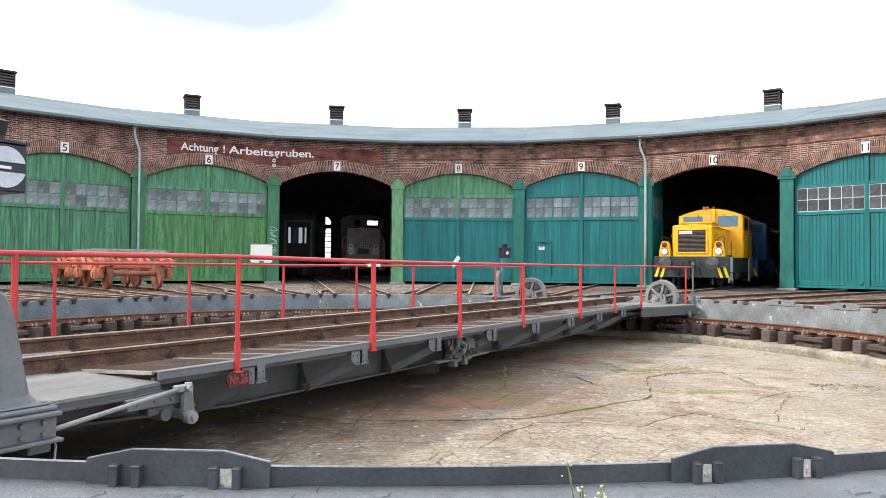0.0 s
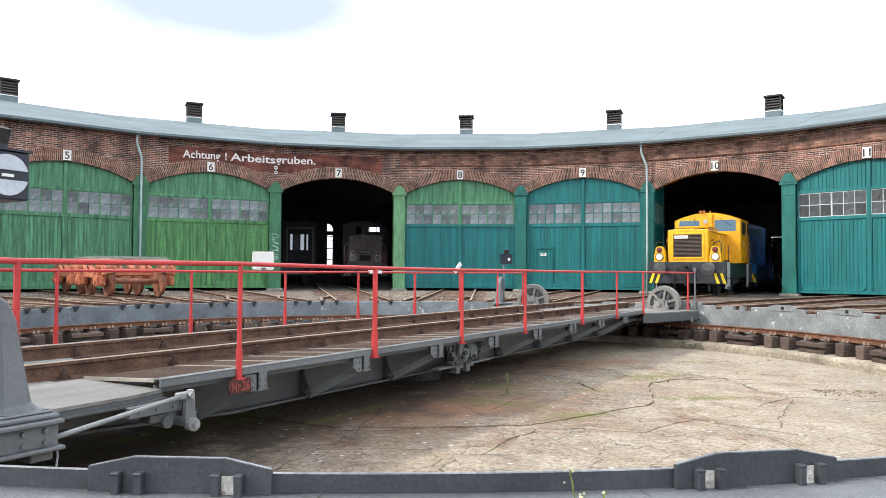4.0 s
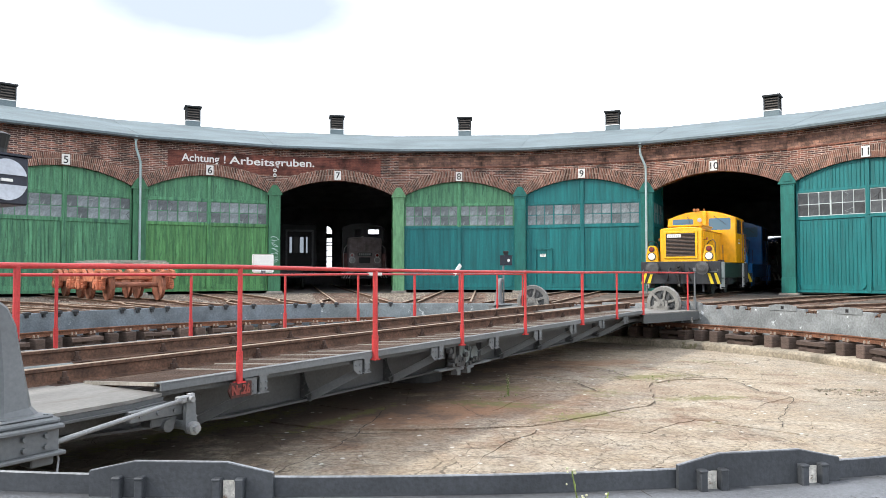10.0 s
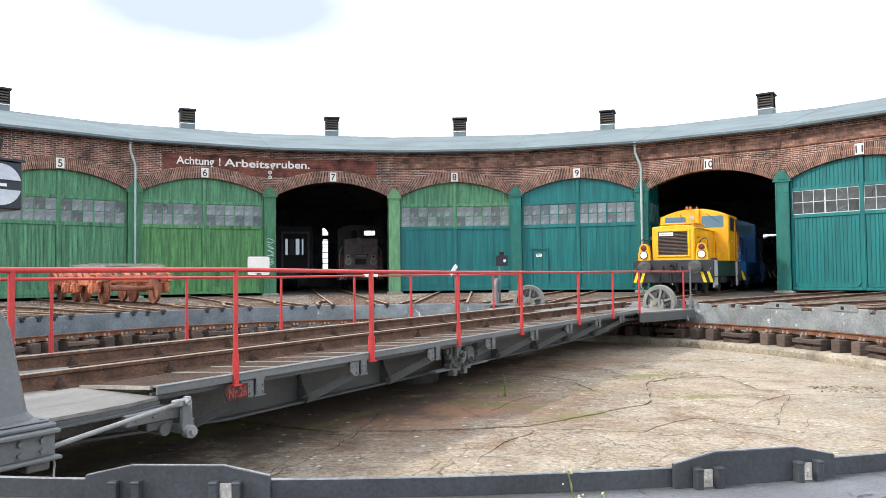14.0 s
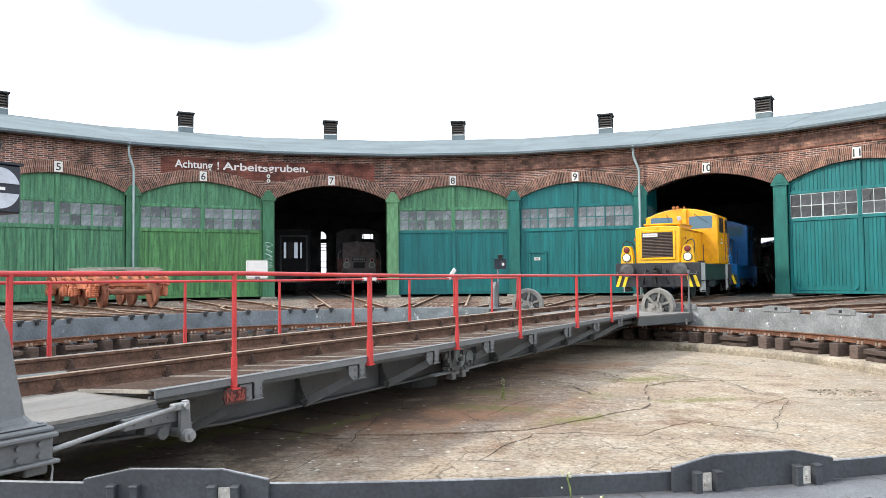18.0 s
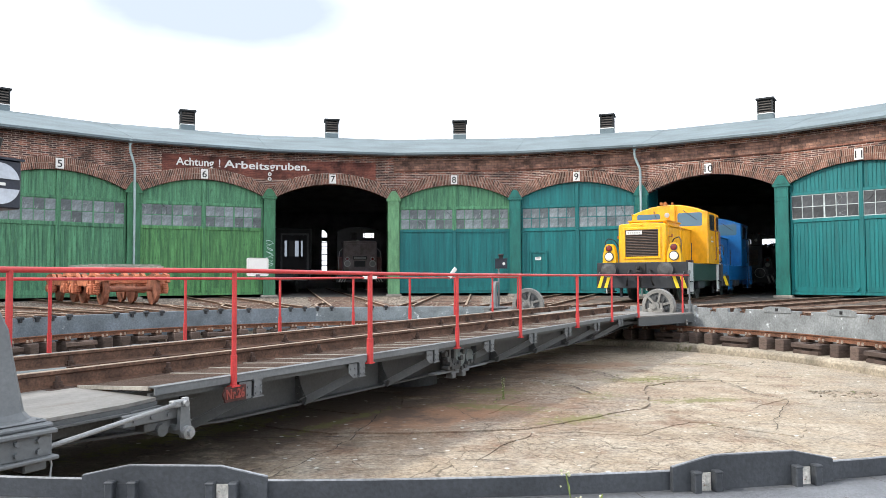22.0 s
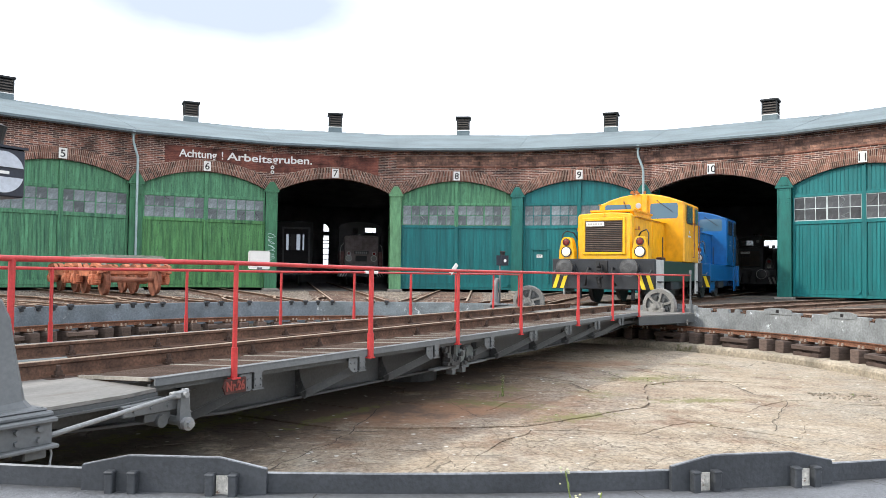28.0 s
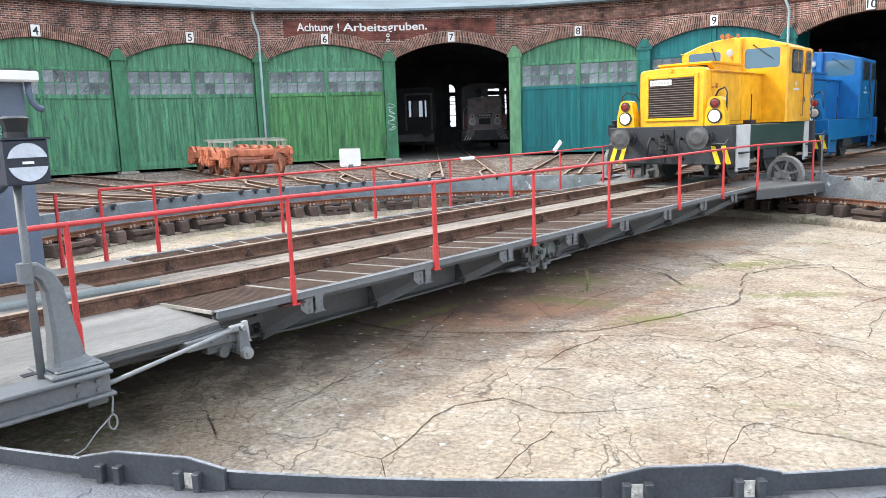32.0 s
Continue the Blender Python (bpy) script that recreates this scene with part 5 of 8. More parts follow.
            part("grating_bar", bm, M_BARS, br, "pale bearer bar")
        bm = bmesh.new()
        box(bm, u0, min(1.82 * s, 1.89 * s), -0.040 + low, u1, max(1.82 * s, 1.89 * s), -0.026 + low, bevel=0.003)
        box(bm, u0, min(1.872 * s, 1.89 * s), -0.088 + low, u1, max(1.872 * s, 1.89 * s), -0.040 + low)
        ea = part("edge_angle", bm, M_STEELG, br, "grey steel edge angle of the walkway")
        bm = bmesh.new()
        box(bm, u0, min(1.884 * s, 1.892 * s), -0.0285 + low, u1, max(1.884 * s, 1.892 * s), -0.0225 + low)
        part("worn_edge", bm, M_EDGE, ea, "edge rubbed bright")
        bm = bmesh.new()
        box(bm, u0, min(1.80 * s, 1.83 * s), -0.135 + low, u1, max(1.80 * s, 1.83 * s), -0.080 + low)
        part("walkway_stringer", bm, M_DARKG, br, "grey stringer under the walkway edge")
    bm = bmesh.new()
    box(bm, -6.19, 0.90, -0.125, -5.27, 1.89, -0.100, bevel=0.003)
    part("deck_plate", bm, M_DECK, br, "pale worn steel deck plate")
    # brackets of the walkway: riveted stub, gusset, slanting strut and knee plate
    kit = None
    for s in (-1, 1):
        for i in range(8):
            at = pose(-5.16 + i * 1.464, 0, 0) if s < 0 else pose(5.16 - i * 1.464, 0, 0, 0, 0, 180)
            if kit is None:
                bm = bmesh.new()
                box(bm, -0.007, 1.80, -0.235, 0.007, 1.885, -0.086)
                box(bm, -0.045, 1.872, -0.235, 0.045, 1.886, -0.086, bevel=0.003)
                box(bm, -0.065, 1.80, -0.247, 0.065, 1.89, -0.235, bevel=0.003)
                box(bm, -0.055, 1.80, -0.100, 0.055, 1.888, -0.087)
                for x in (-0.028, 0.028):
                    for z in (-0.15, -0.205):
                        cyl(bm, 0.011, 0, 0.010, 6, pose(x, 1.886, z, -90, 0, 0))
                stub = bm
                bm = bmesh.new()
                prism(bm, [(-0.20, -0.10), (-0.06, -0.10), (-0.06, -0.245), (-0.13, -0.245), (-0.20, -0.19)], 1.855, 1.867)
                for x, z in ((-0.10, -0.15), (-0.10, -0.215), (-0.165, -0.15)):
                    cyl(bm, 0.012, 0, 0.010, 6, pose(x, 1.867, z, -90, 0, 0))
                gus = bm
                bm = bmesh.new()
                a, b = Vector((-0.28, 1.335, -0.505)), Vector((-0.06, 1.845, -0.215))
                d = b - a
                m = Matrix.Translation(a) @ d.to_track_quat("X", "Z").to_matrix().to_4x4()
                box(bm, 0, -0.005, -0.040, d.length, 0.005, 0.030, m)
                box(bm, 0, -0.050, 0.030, d.length, 0.050, 0.040, m)
                strut_bm = bm
                bm = bmesh.new()
                prism(bm, [(1.232, -0.165), (1.33, -0.165), (1.30, -0.20), (1.285, -0.25), (1.30, -0.32), (1.36, -0.43), (1.39, -0.47), (1.37, -0.525), (1.33, -0.535), (1.232, -0.535)], -0.007, 0.007, pose(-0.28, 0, 0, 0, 0, 90))
                for y, z in ((1.265, -0.20), (1.26, -0.27), (1.29, -0.36), (1.34, -0.43), (1.33, -0.50), (1.27, -0.50), (1.265, -0.42)):
                    cyl(bm, 0.012, 0, 0.016, 6, pose(-0.287, y, z, 0, -90, 0))
                knee = bm
                for one in (stub, gus, strut_bm, knee):
                    bmesh.ops.scale(one, vec=(1, -1, 1), verts=one.verts)
                kit = [part("bracket_stub", stub, M_STEELG, br, "short grey riveted bracket", at), part("bracket_gusset", gus, M_STEELG, br, "", at),
                       part("strut", strut_bm, M_STEELG, br, "slanting grey strut", at), part("knee_plate", knee, M_DARKG, br, "curved grey knee plate", at)]
            else:
                for o in kit:
                    share(o.name.split(".")[0], o, br, at)
    # wide ends with plated decks
    for e in (1, -1):
        bm = bmesh.new()
        wide = [(6.2, 1.89), (7.35, 2.42), (8.02, 2.46), (8.5, 2.35), (L, 1.2)] if e < 0 else [(6.2, 1.89), (6.75, 2.10), (8.40, 2.58), (8.54, 2.50), (L, 1.2)]
        near_half = [(6.2, 1.90), (6.5, 1.97), (7.33, 2.0), (7.36, 2.46), (8.02, 2.46), (8.5, 2.35), (L, 1.2)] if e < 0 else wide
        out = [(u * e, y) for u, y in wide] + [(u * e, -y) for u, y in near_half[::-1]]
        vb = [bm.verts.new((u, y, -0.125)) for u, y in out]
        vt = [bm.verts.new((u, y, -0.10)) for u, y in out]
        bm.faces.new(vt)
        bm.faces.new(vb[::-1])
        for i in range(len(out)):
            j = (i + 1) % len(out)
            bm.faces.new((vb[i], vb[j], vt[j], vt[i]))
        part("end_deck", bm, M_DECK, br, "pale worn steel deck plate")
        for s, half in ((1, wide), (-1, near_half)):
            for (u0, y0), (u1, y1) in zip(half, half[1:]):
                a, b = Vector((u0 * e, y0 * s, 0)), Vector((u1 * e, y1 * s, 0))
                d = b - a
                deep = -0.30 if e > 0 else -0.158
                mm = Matrix.Translation(a) @ pose(0, 0, 0, 0, 0, math.degrees(math.atan2(d.y, d.x)))
                bm = bmesh.new()
                prism(bm, [(0, -0.128), (0, deep), (d.length, deep), (d.length, -0.128)], -0.012, 0.012)
                box(bm, 0, -0.045, deep - 0.012, d.length, 0.045, deep + 0.002)
                part("end_beam", bm, M_DARKG, br, "grey plated beam round the wide end", mm)
    # lower members that run back from the wide ends to the girders
    for e in (1, -1):
        for s in (1, -1):
            a, b = Vector((8.3 * e, 2.02 * s, 0)), Vector((5.6 * e, 1.62 * s, 0))
            d = b - a
            mm = Matrix.Translation(a) @ pose(0, 0, 0, 0, 0, math.degrees(math.atan2(d.y, d.x)))
            bm = bmesh.new()
            prism(bm, [(0, -0.23), (0, -0.29), (d.length, -0.27), (d.length, -0.21)], -0.008, 0.008)
            part("end_member", bm, M_DARKSTEEL, br, "grey lower member under the wide end", mm)
    # railings
    near = [-7.94, -7.31, -5.45, -3.585, -1.76, 0.11, 2.465, 4.37, 6.19, 8.32]
    far = [-5.93, -5.42, -4.74, -2.79, -0.91, 1.01, 2.9, 4.75, 6.8, 8.3]
    p0 = None
    for s, us in ((-1, near), (1, far)):
        h = 0.80 if s < 0 else 0.765
        bow = 0.028 if s < 0 else 0.0
        for u in us:
            off = 1.90 if abs(u) < 6.3 else (2.05 if u < -7.5 else (2.36 if u > 8.31 else 1.98))
            thick = 1.3 if u in (-3.585, 2.465, 2.9) else 1.0
            mm = pose(u, off * s, -0.10)
            bm = bmesh.new()
            rod(bm, (0, 0, 0), (0, 0, h + 0.10 + bow * min(1.0, max(0.0, (-2 - u) / 2.5))), 0.020 * thick, 10)
            rod(bm, (0, 0, -0.012), (0, 0, 0.24), 0.027 * thick, 10)
            box(bm, -0.043, -0.032, -0.020, 0.043, 0.032, -0.008)
            part("railing_post", bm, M_REDP, br, "red tubular railing post", mm, smooth=False)
        bm = bmesh.new()
        pts = [((u, (1.90 if abs(u) < 6.3 else (2.05 if u < -7.5 else (2.36 if u > 8.31 else 1.98))) * s, h + 0.005 * math.sin(u * 2.1) + bow * min(1.0, max(0.0, (-2 - u) / 2.5)))) for u in us]
        if s > 0:
            pts = pts[1:]
        pts = pts + [(8.55, 2.46 * s, h) if s < 0 else (8.45, pts[-1][1], h)]
        if s < 0:
            pts = [(-8.4, 2.05 * s, h + bow)] + pts
        pipe(bm, pts, 0.019, 8)
        part("handrail", bm, M_REDP, br, "red tubular handrail", smooth=True)
        bm = bmesh.new()
        eu, eo = (8.56, 2.47) if s < 0 else (8.45, 1.98)
        rod(bm, (eu, eo * s, -0.1), (eu, eo * s, h + 0.09), 0.02, 8)
        rod(bm, (eu, eo * s, -0.1), (eu, eo * s, 0.2), 0.034, 8)
        cyl(bm, 0.034, h + 0.04, h + 0.12, 8, pose(eu, eo * s, 0))
        part("end_post", bm, M_STEELG, br, "grey end post of the railing")
    # boxes added at the running wheels to block light leaking under the deck
    for e in (1, -1):
        bm = bmesh.new()
        box(bm, 8.4 * e - 0.32, -1.55, -0.42, 8.4 * e + 0.32, 1.55, -0.17, bevel=0.01)
        part("end_light_block", bm, M_DARKSTEEL, br, "dark box added over the running wheels to block light")
    # running wheels on the pit rail
    for e in (1, -1):
        for s in (1, -1):
            a = math.degrees(math.atan2(1.75 * s, 8.4 * e))
            hub = pose(8.45 * e, 1.75 * s, 0.035, 0, 0, a)
            bm = bmesh.new()
            mm = pose(0, 0, 0, 0, 90, 0)
            n_ = 36
            prof = [(0.33, -0.055), (0.42, -0.055), (0.425, -0.04), (0.44, 0.045), (0.43, 0.06), (0.34, 0.06), (0.33, 0.04)]
            rows = [[bm.verts.new(mm @ Vector((r * math.cos(2 * math.pi * i / n_), r * math.sin(2 * math.pi * i / n_), z))) for r, z in prof] for i in range(n_)]
            for i in range(n_):
                p, q = rows[i], rows[(i + 1) % n_]
                for j in range(len(prof)):
                    j2 = (j + 1) % len(prof)
                    bm.faces.new((p[j], q[j], q[j2], p[j2]))
            w = part("running_wheel", bm, M_CAST, br, "grey spoked cast running wheel", hub, smooth=False)
            bm = bmesh.new()
            cyl(bm, 0.12, -0.05, 0.05, 18, mm)
            for i in range(6):
                box(bm, 0.08, -0.03, -0.06, 0.34, 0.03, 0.05, mm @ pose(0, 0, 0, 0, 0, 60 * i + 12), bevel=0.006)
            part("spokes", bm, M_CAST, w)
            bm = bmesh.new()
            cyl(bm, 0.335, -0.012, 0.012, 24, mm)
            part("wheel_disc", bm, M_DARKG, w, "dark inner disc")
            for i in range(6):
                bm = bmesh.new()
                cyl(bm, 0.05, -0.075, -0.02, 12, mm @ pose(0.22 * math.cos(radians(60 * i + 42)), 0.22 * math.sin(radians(60 * i + 42)), 0))
                cyl(bm, 0.036, -0.08, -0.07, 12, mm @ pose(0.22 * math.cos(radians(60 * i + 42)), 0.22 * math.sin(radians(60 * i + 42)), 0))
                part("weld_ring", bm, M_DARKSTEEL, w)
            bm = bmesh.new()
            for q in (-1, 1):
                cyl(bm, 0.11, 0.06, 0.19, 14, mm @ pose(0, 0, 0) if q > 0 else mm @ pose(0, 0, -0.25))
                cyl(bm, 0.035, 0.0, 0.22, 8, mm @ pose(0, 0, 0) if q > 0 else mm @ pose(0, 0, -0.22))
                box(bm, q * 0.14 - 0.05, -0.2, -0.16, q * 0.14 + 0.05, 0.2, -0.04, bevel=0.01)
                for y in (-0.14, 0.14):
                    box(bm, q * 0.14 - 0.03, y - 0.03, -0.06, q * 0.14 + 0.03, y + 0.03, 0.08)
            part("axle_box", bm, M_CAST, w)
    # hand gear in the near walkway: pulley, chain, gear wheels and two hangers
    gear_bm = bmesh.new()
    cyl(gear_bm, 0.15, -0.02, 0.02, 24, pose(-1.32, -1.66, -0.27, 90, 0, 0))
    cyl(gear_bm, 0.05, -0.05, 0.05, 14, pose(-1.32, -1.66, -0.27, 90, 0, 0))
    cyl(gear_bm, 0.10, -0.03, 0.03, 20, pose(-1.02, -1.64, -0.30, 90, 0, 0))
    part("pulley", gear_bm, M_PIPEG, br, "grey-green pulley wheels")
    bm = bmesh.new()
    for i in range(9):
        q = i / 8
        cyl(bm, 0.034, -0.03, 0.03, 10, pose(-1.74 + q * 0.46, -1.70, -0.20 - 0.20 * math.sin(q * 3.1), 90, 0, 0))
        cyl(bm, 0.028, -0.04, 0.04, 10, pose(-1.66 + q * 0.70, -1.68, -0.39 + 0.03 * math.sin(q * 9), 90, 0, 0))
    for u in (-1.60, -1.48, -0.88):
        cyl(bm, 0.055, -0.04, 0.04, 14, pose(u, -1.66, -0.33, 90, 0, 0))
        box(bm, u - 0.02, -1.70, -0.40, u + 0.02, -1.62, -0.16)
    part("chain_gear", bm, M_DARKSTEEL, br, "dark greasy chain and gear wheels")
    bm = bmesh.new()
    box(bm, -1.95, -1.68, -0.455, -0.55, -1.58, -0.43, bevel=0.004)
    part("gear_rail", bm, M_STEELG, br, "grey rail under the hand gear")
    for u in (-1.445, -1.176):
        bm = bmesh.new()
        box(bm, u - 0.10, -1.69, -0.48, u + 0.10, -1.55, -0.455, bevel=0.004)
        box(bm, u - 0.045, -1.67, -0.545, u + 0.045, -1.57, -0.475, bevel=0.006)
        part("gear_hanger", bm, M_STEELG, br, "grey T-shaped hanger")
    bm = bmesh.new()
    cyl(bm, 0.45, Z_FLOOR, -0.6, 28)
    cyl(bm, 0.3, -0.6, -0.4, 24)
    part("centre_pivot", bm, M_DARKSTEEL, br, "dark centre pivot block")
    # locking gear on the near edge: rod, crank and knob
    bm = bmesh.new()
    rod(bm, (-7.34, -2.46, -0.17), (-6.16, -2.095, -0.135), 0.016, 10)
    part("locking_rod", bm, M_ZINC, br, "bright steel locking rod", smooth=True)
    bm = bmesh.new()
    box(bm, -6.58, -2.06, -0.245, -6.14, -1.93, -0.165, bevel=0.006)
    for u in (-6.50, -6.36, -6.22):
        cyl(bm, 0.014, 0, 0.016, 6, pose(u, -2.06, -0.205, 90, 0, 0))
    part("lock_mount", bm, M_STEELG, br, "grey bolted mounting plate")
    bm = bmesh.new()
    box(bm, -6.40, -2.04, -0.31, -6.18, -1.93, -0.245, bevel=0.008)
    cyl(bm, 0.045, 0, 0.15, 16, pose(-6.27, -1.92, -0.31, 90, 0, 0))
    part("lock_bearing", bm, M_DARKG, br, "grey bearing block")
    bm = bmesh.new()
    prism(bm, [(-6.155, -0.12), (-6.095, -0.12), (-6.06, -0.32), (-6.08, -0.385), (-6.14, -0.385), (-6.165, -0.32)], -2.12, -2.085)
    cyl(bm, 0.035, 0, 0.2, 12, pose(-6.115, -1.92, -0.335, 90, 0, 0))
    part("lock_crank", bm, M_STEELG, br, "grey tapered crank arm")
    bm = bmesh.new()
    box(bm, -6.22, -2.12, -0.16, -6.10, -2.06, -0.11, bevel=0.008)
    cyl(bm, 0.022, 0, 0.03, 8, pose(-6.125, -2.12, -0.135, 90, 0, 0))
    part("rod_fork", bm, M_ZINC, br, "forked rod end")
    bm = bmesh.new()
    cyl(bm, 0.048, 0, 0.04, 16, pose(-6.112, -2.12, -0.345, 90, 0, 0))
    cyl(bm, 0.028, 0.04, 0.07, 6, pose(-6.112, -2.12, -0.345, 90, 0, 0))
    part("crank_knob", bm, M_ZINC, br, "round bolted crank end")
    bm = bmesh.new()
    prism(bm, [(-6.075, -0.11), (-6.03, -0.11), (-6.015, -0.27), (-5.995, -0.285), (-6.06, -0.285), (-6.065, -0.2)], -2.05, -2.02)
    part("lock_stop", bm, M_EDGE, br, "pale worn stop plate")
    # pointed gussets under the wide ends
    for e, v in ((-1, (-7.15, -6.75)), (1, (6.75, 7.15))):
        for s in (1, -1):
            bm = bmesh.new()
            prism(bm, [(v[0] - 0.15, -0.13), (v[1] + 0.1, -0.13), (v[1] - 0.06, -0.25), (v[0] + 0.2, -0.30), (v[0] + 0.04, -0.27)], s * 1.72 - 0.008, s * 1.72 + 0.008)
            part("end_gusset", bm, M_DARKSTEEL, br, "pointed gusset plate under the wide end")
    # cast stand for the position signal
    bm = bmesh.new()
    box(bm, -8.42, -2.53, -0.20, -7.36, -2.36, -0.07, bevel=0.006)
    box(bm, -8.44, -2.57, -0.075, -7.35, -2.34, -0.05, bevel=0.006)
    box(bm, -8.44, -2.57, -0.22, -7.34, -2.34, -0.198, bevel=0.006)
    box(bm, -7.70, -2.53, -0.05, -7.35, -2.14, -0.02, bevel=0.01)
    box(bm, -7.66, -2.50, -0.02, -7.37, -2.18, -0.004, bevel=0.008)
    box(bm, -7.50, -2.50, -0.28, -7.37, -2.38, -0.22, bevel=0.008)
    for u in (-7.56, -7.44):
        for z in (-0.105, -0.165):
            cyl(bm, 0.016, 0, 0.022, 6, pose(u, -2.53, z, 90, 0, 0))
    for u in (-7.63, -7.40):
        cyl(bm, 0.016, 0, 0.02, 6, pose(u, -2.47, -0.02))
    base = part("stand_base", bm, M_STEELG, br, "bolted grey steel base")
    share("stand_base", base, br, pose(0, 0, 0, 0, 0, 180))
    bm = bmesh.new()
    # the leaning cast arm, wide at its foot and hooked round the signal post at the top
    path = [(-7.515, -0.03, 0.125, 0.11), (-7.525, 0.03, 0.095, 0.09), (-7.535, 0.2, 0.075, 0.075), (-7.55, 0.36, 0.062, 0.062), (-7.562, 0.48, 0.055, 0.055), (-7.595, 0.565, 0.05, 0.048), (-7.645, 0.61, 0.047, 0.042), (-7.71, 0.615, 0.045, 0.04)]
    rings = []
    for i, (u, z, a, b) in enumerate(path):
        k0, k1 = path[max(i - 1, 0)], path[min(i + 1, len(path) - 1)]
        t_ = math.atan2(k1[1] - k0[1], k1[0] - k0[0])
        nx, nz = -math.sin(t_), math.cos(t_)
        rings.append([bm.verts.new((u + nx * a * cx, -2.31 + b * cy, z + nz * a * cx)) for cx, cy in ((1, 0.7), (0.7, 1), (-0.7, 1), (-1, 0.7), (-1, -0.7), (-0.7, -1), (0.7, -1), (1, -0.7))])
    for p, q in zip(rings, rings[1:]):
        for j in range(8):
            bm.faces.new((p[j], p[(j + 1) % 8], q[(j + 1) % 8], q[j]))
    bm.faces.new(rings[0])
    bm.faces.new(rings[-1])
    cyl(bm, 0.045, 0.55, 0.67, 14, pose(-7.72, -2.375, 0))
    arm = part("stand_arm", bm, M_STEELG, br, "grey cast swan-neck arm", smooth=False)
    share("stand_arm", arm, br, pose(0, 0, 0, 0, 0, 180))
    bm = bmesh.new()
    box(bm, -7.72, -2.105, -0.1005, -7.59, -2.035, -0.096)
    part("deck_hole", bm, M_BLACK, br, "dark square hole in the deck")
    # loose pipe lying between the rails
    bm = bmesh.new()
    rod(bm, (-8.7, 0.34, -0.085), (-5.78, -0.10, -0.085), 0.055, 14)
    part("loose_pipe", bm, M_PIPEG, br, "grey-green steel pipe lying on the deck")
    # number board on the girder
    bm = bmesh.new()
    prism(bm, [(-0.10, -0.062), (0.115, -0.062), (0.12, -0.055), (0.12, 0.055), (0.115, 0.062), (-0.10, 0.062), (-0.128, 0.0)], -0.008, 0.008, pose(-5.455, -1.915, -0.172))
    nb = part("number_board", bm, M_BOARD, br, "dark red plate with raised red figures")
    swinging.append(nb)
    text_mesh("board_figures", "Nr.26", 0.075, M_FIG, nb, pose(-5.555, -1.925, -0.208), 0.20, "", 0.004)
    # shackle ring on the far end beam
    bm = bmesh.new()
    for i in range(12):
        a0, a1 = 2 * math.pi * i / 12, 2 * math.pi * (i + 1) / 12
        rod(bm, (8.0 + 0.055 * math.cos(a0), -2.52, -0.31 + 0.055 * math.sin(a0)), (8.0 + 0.055 * math.cos(a1), -2.52, -0.31 + 0.055 * math.sin(a1)), 0.014, 6)
    part("shackle", bm, M_CAST, br, "pale shackle ring under the end beam")
    # hanging wire with a ring
    bm = bmesh.new()
    pipe(bm, [(-7.36, -2.5, -0.20), (-7.345, -2.5, -0.26), (-7.365, -2.52, -0.33), (-7.36, -2.5, -0.37)], 0.007, 6)
    for i in range(14):
        a0, a1 = 2 * math.pi * i / 14, 2 * math.pi * (i + 1) / 14
        rod(bm, (-7.36 + 0.028 * math.cos(a0), -2.5, -0.415 + 0.05 * math.sin(a0)), (-7.36 + 0.028 * math.cos(a1), -2.5, -0.415 + 0.05 * math.sin(a1)), 0.007, 5)
    pipe(bm, [(-7.38, -2.5, -0.38), (-7.47, -2.5, -0.45), (-7.55, -2.5, -0.53), (-7.66, -2.5, -0.56)], 0.006, 6)
    part("hanging_wire", bm, M_ZINC, br, "pale wire with a ring hanging down")
    return br


build_bridge()


def build_position_signal(m, sc=1.0, near=True):
    sg = empty("position_signal", m, "dark lantern box on a post with two white half discs", "signal", "position signals")
    bm = bmesh.new()
    rod(bm, (0, 0.08, -0.08 if near else 0), (0, 0.08, 1.12 * sc), 0.024, 10)
    part("post", bm, M_STEELG, sg, "grey tubular post", smooth=True)
    bm = bmesh.new()
    box(bm, -0.118, -0.12, 1.12 * sc, 0.118, 0.12, 1.12 * sc + 0.255, bevel=0.008)
    box(bm, -0.128, -0.13, 1.12 * sc + 0.255, 0.128, 0.13, 1.12 * sc + 0.267)
    part("lantern_box", bm, M_BOX, sg, "dark blue-black lantern box")
    z = 1.12 * sc + 0.128
    if near:
        for s in (-1, 1):
            bm = bmesh.new()
            pts = [(0.108 * math.cos(radians(a)), s * 0.108 * math.sin(radians(a))) for a in range(14, 167, 8)]
            prism(bm, pts if s < 0 else pts[::-1], -0.128, -0.118, pose(0, 0, z))
            part("half_disc", bm, M_DISC, sg, "white half disc")
        bm = bmesh.new()
        box(bm, -0.03, -0.128, z - 0.01, 0.03, -0.118, z + 0.005)
        part("white_bar", bm, M_WHITE, sg)
    bm = bmesh.new()
    cyl(bm, 0.042, 0.119, 0.125, 20, pose(0, 0, z, 0, -90, 0))
    part("side_disc", bm, M_WHITE, sg, "small white round spot")
    bm = bmesh.new()
    cyl(bm, 0.06, 1.12 * sc + 0.267, 1.12 * sc + 0.30, 16)
    cyl(bm, 0.058, 1.12 * sc + 0.295, 1.12 * sc + 0.375, 16, r2=0.075)
    cyl(bm, 0.08, 1.12 * sc + 0.375, 1.12 * sc + 0.39, 16, r2=0.05)
    part("chimney", bm, M_BLACK, sg, "black lantern chimney")
    return sg


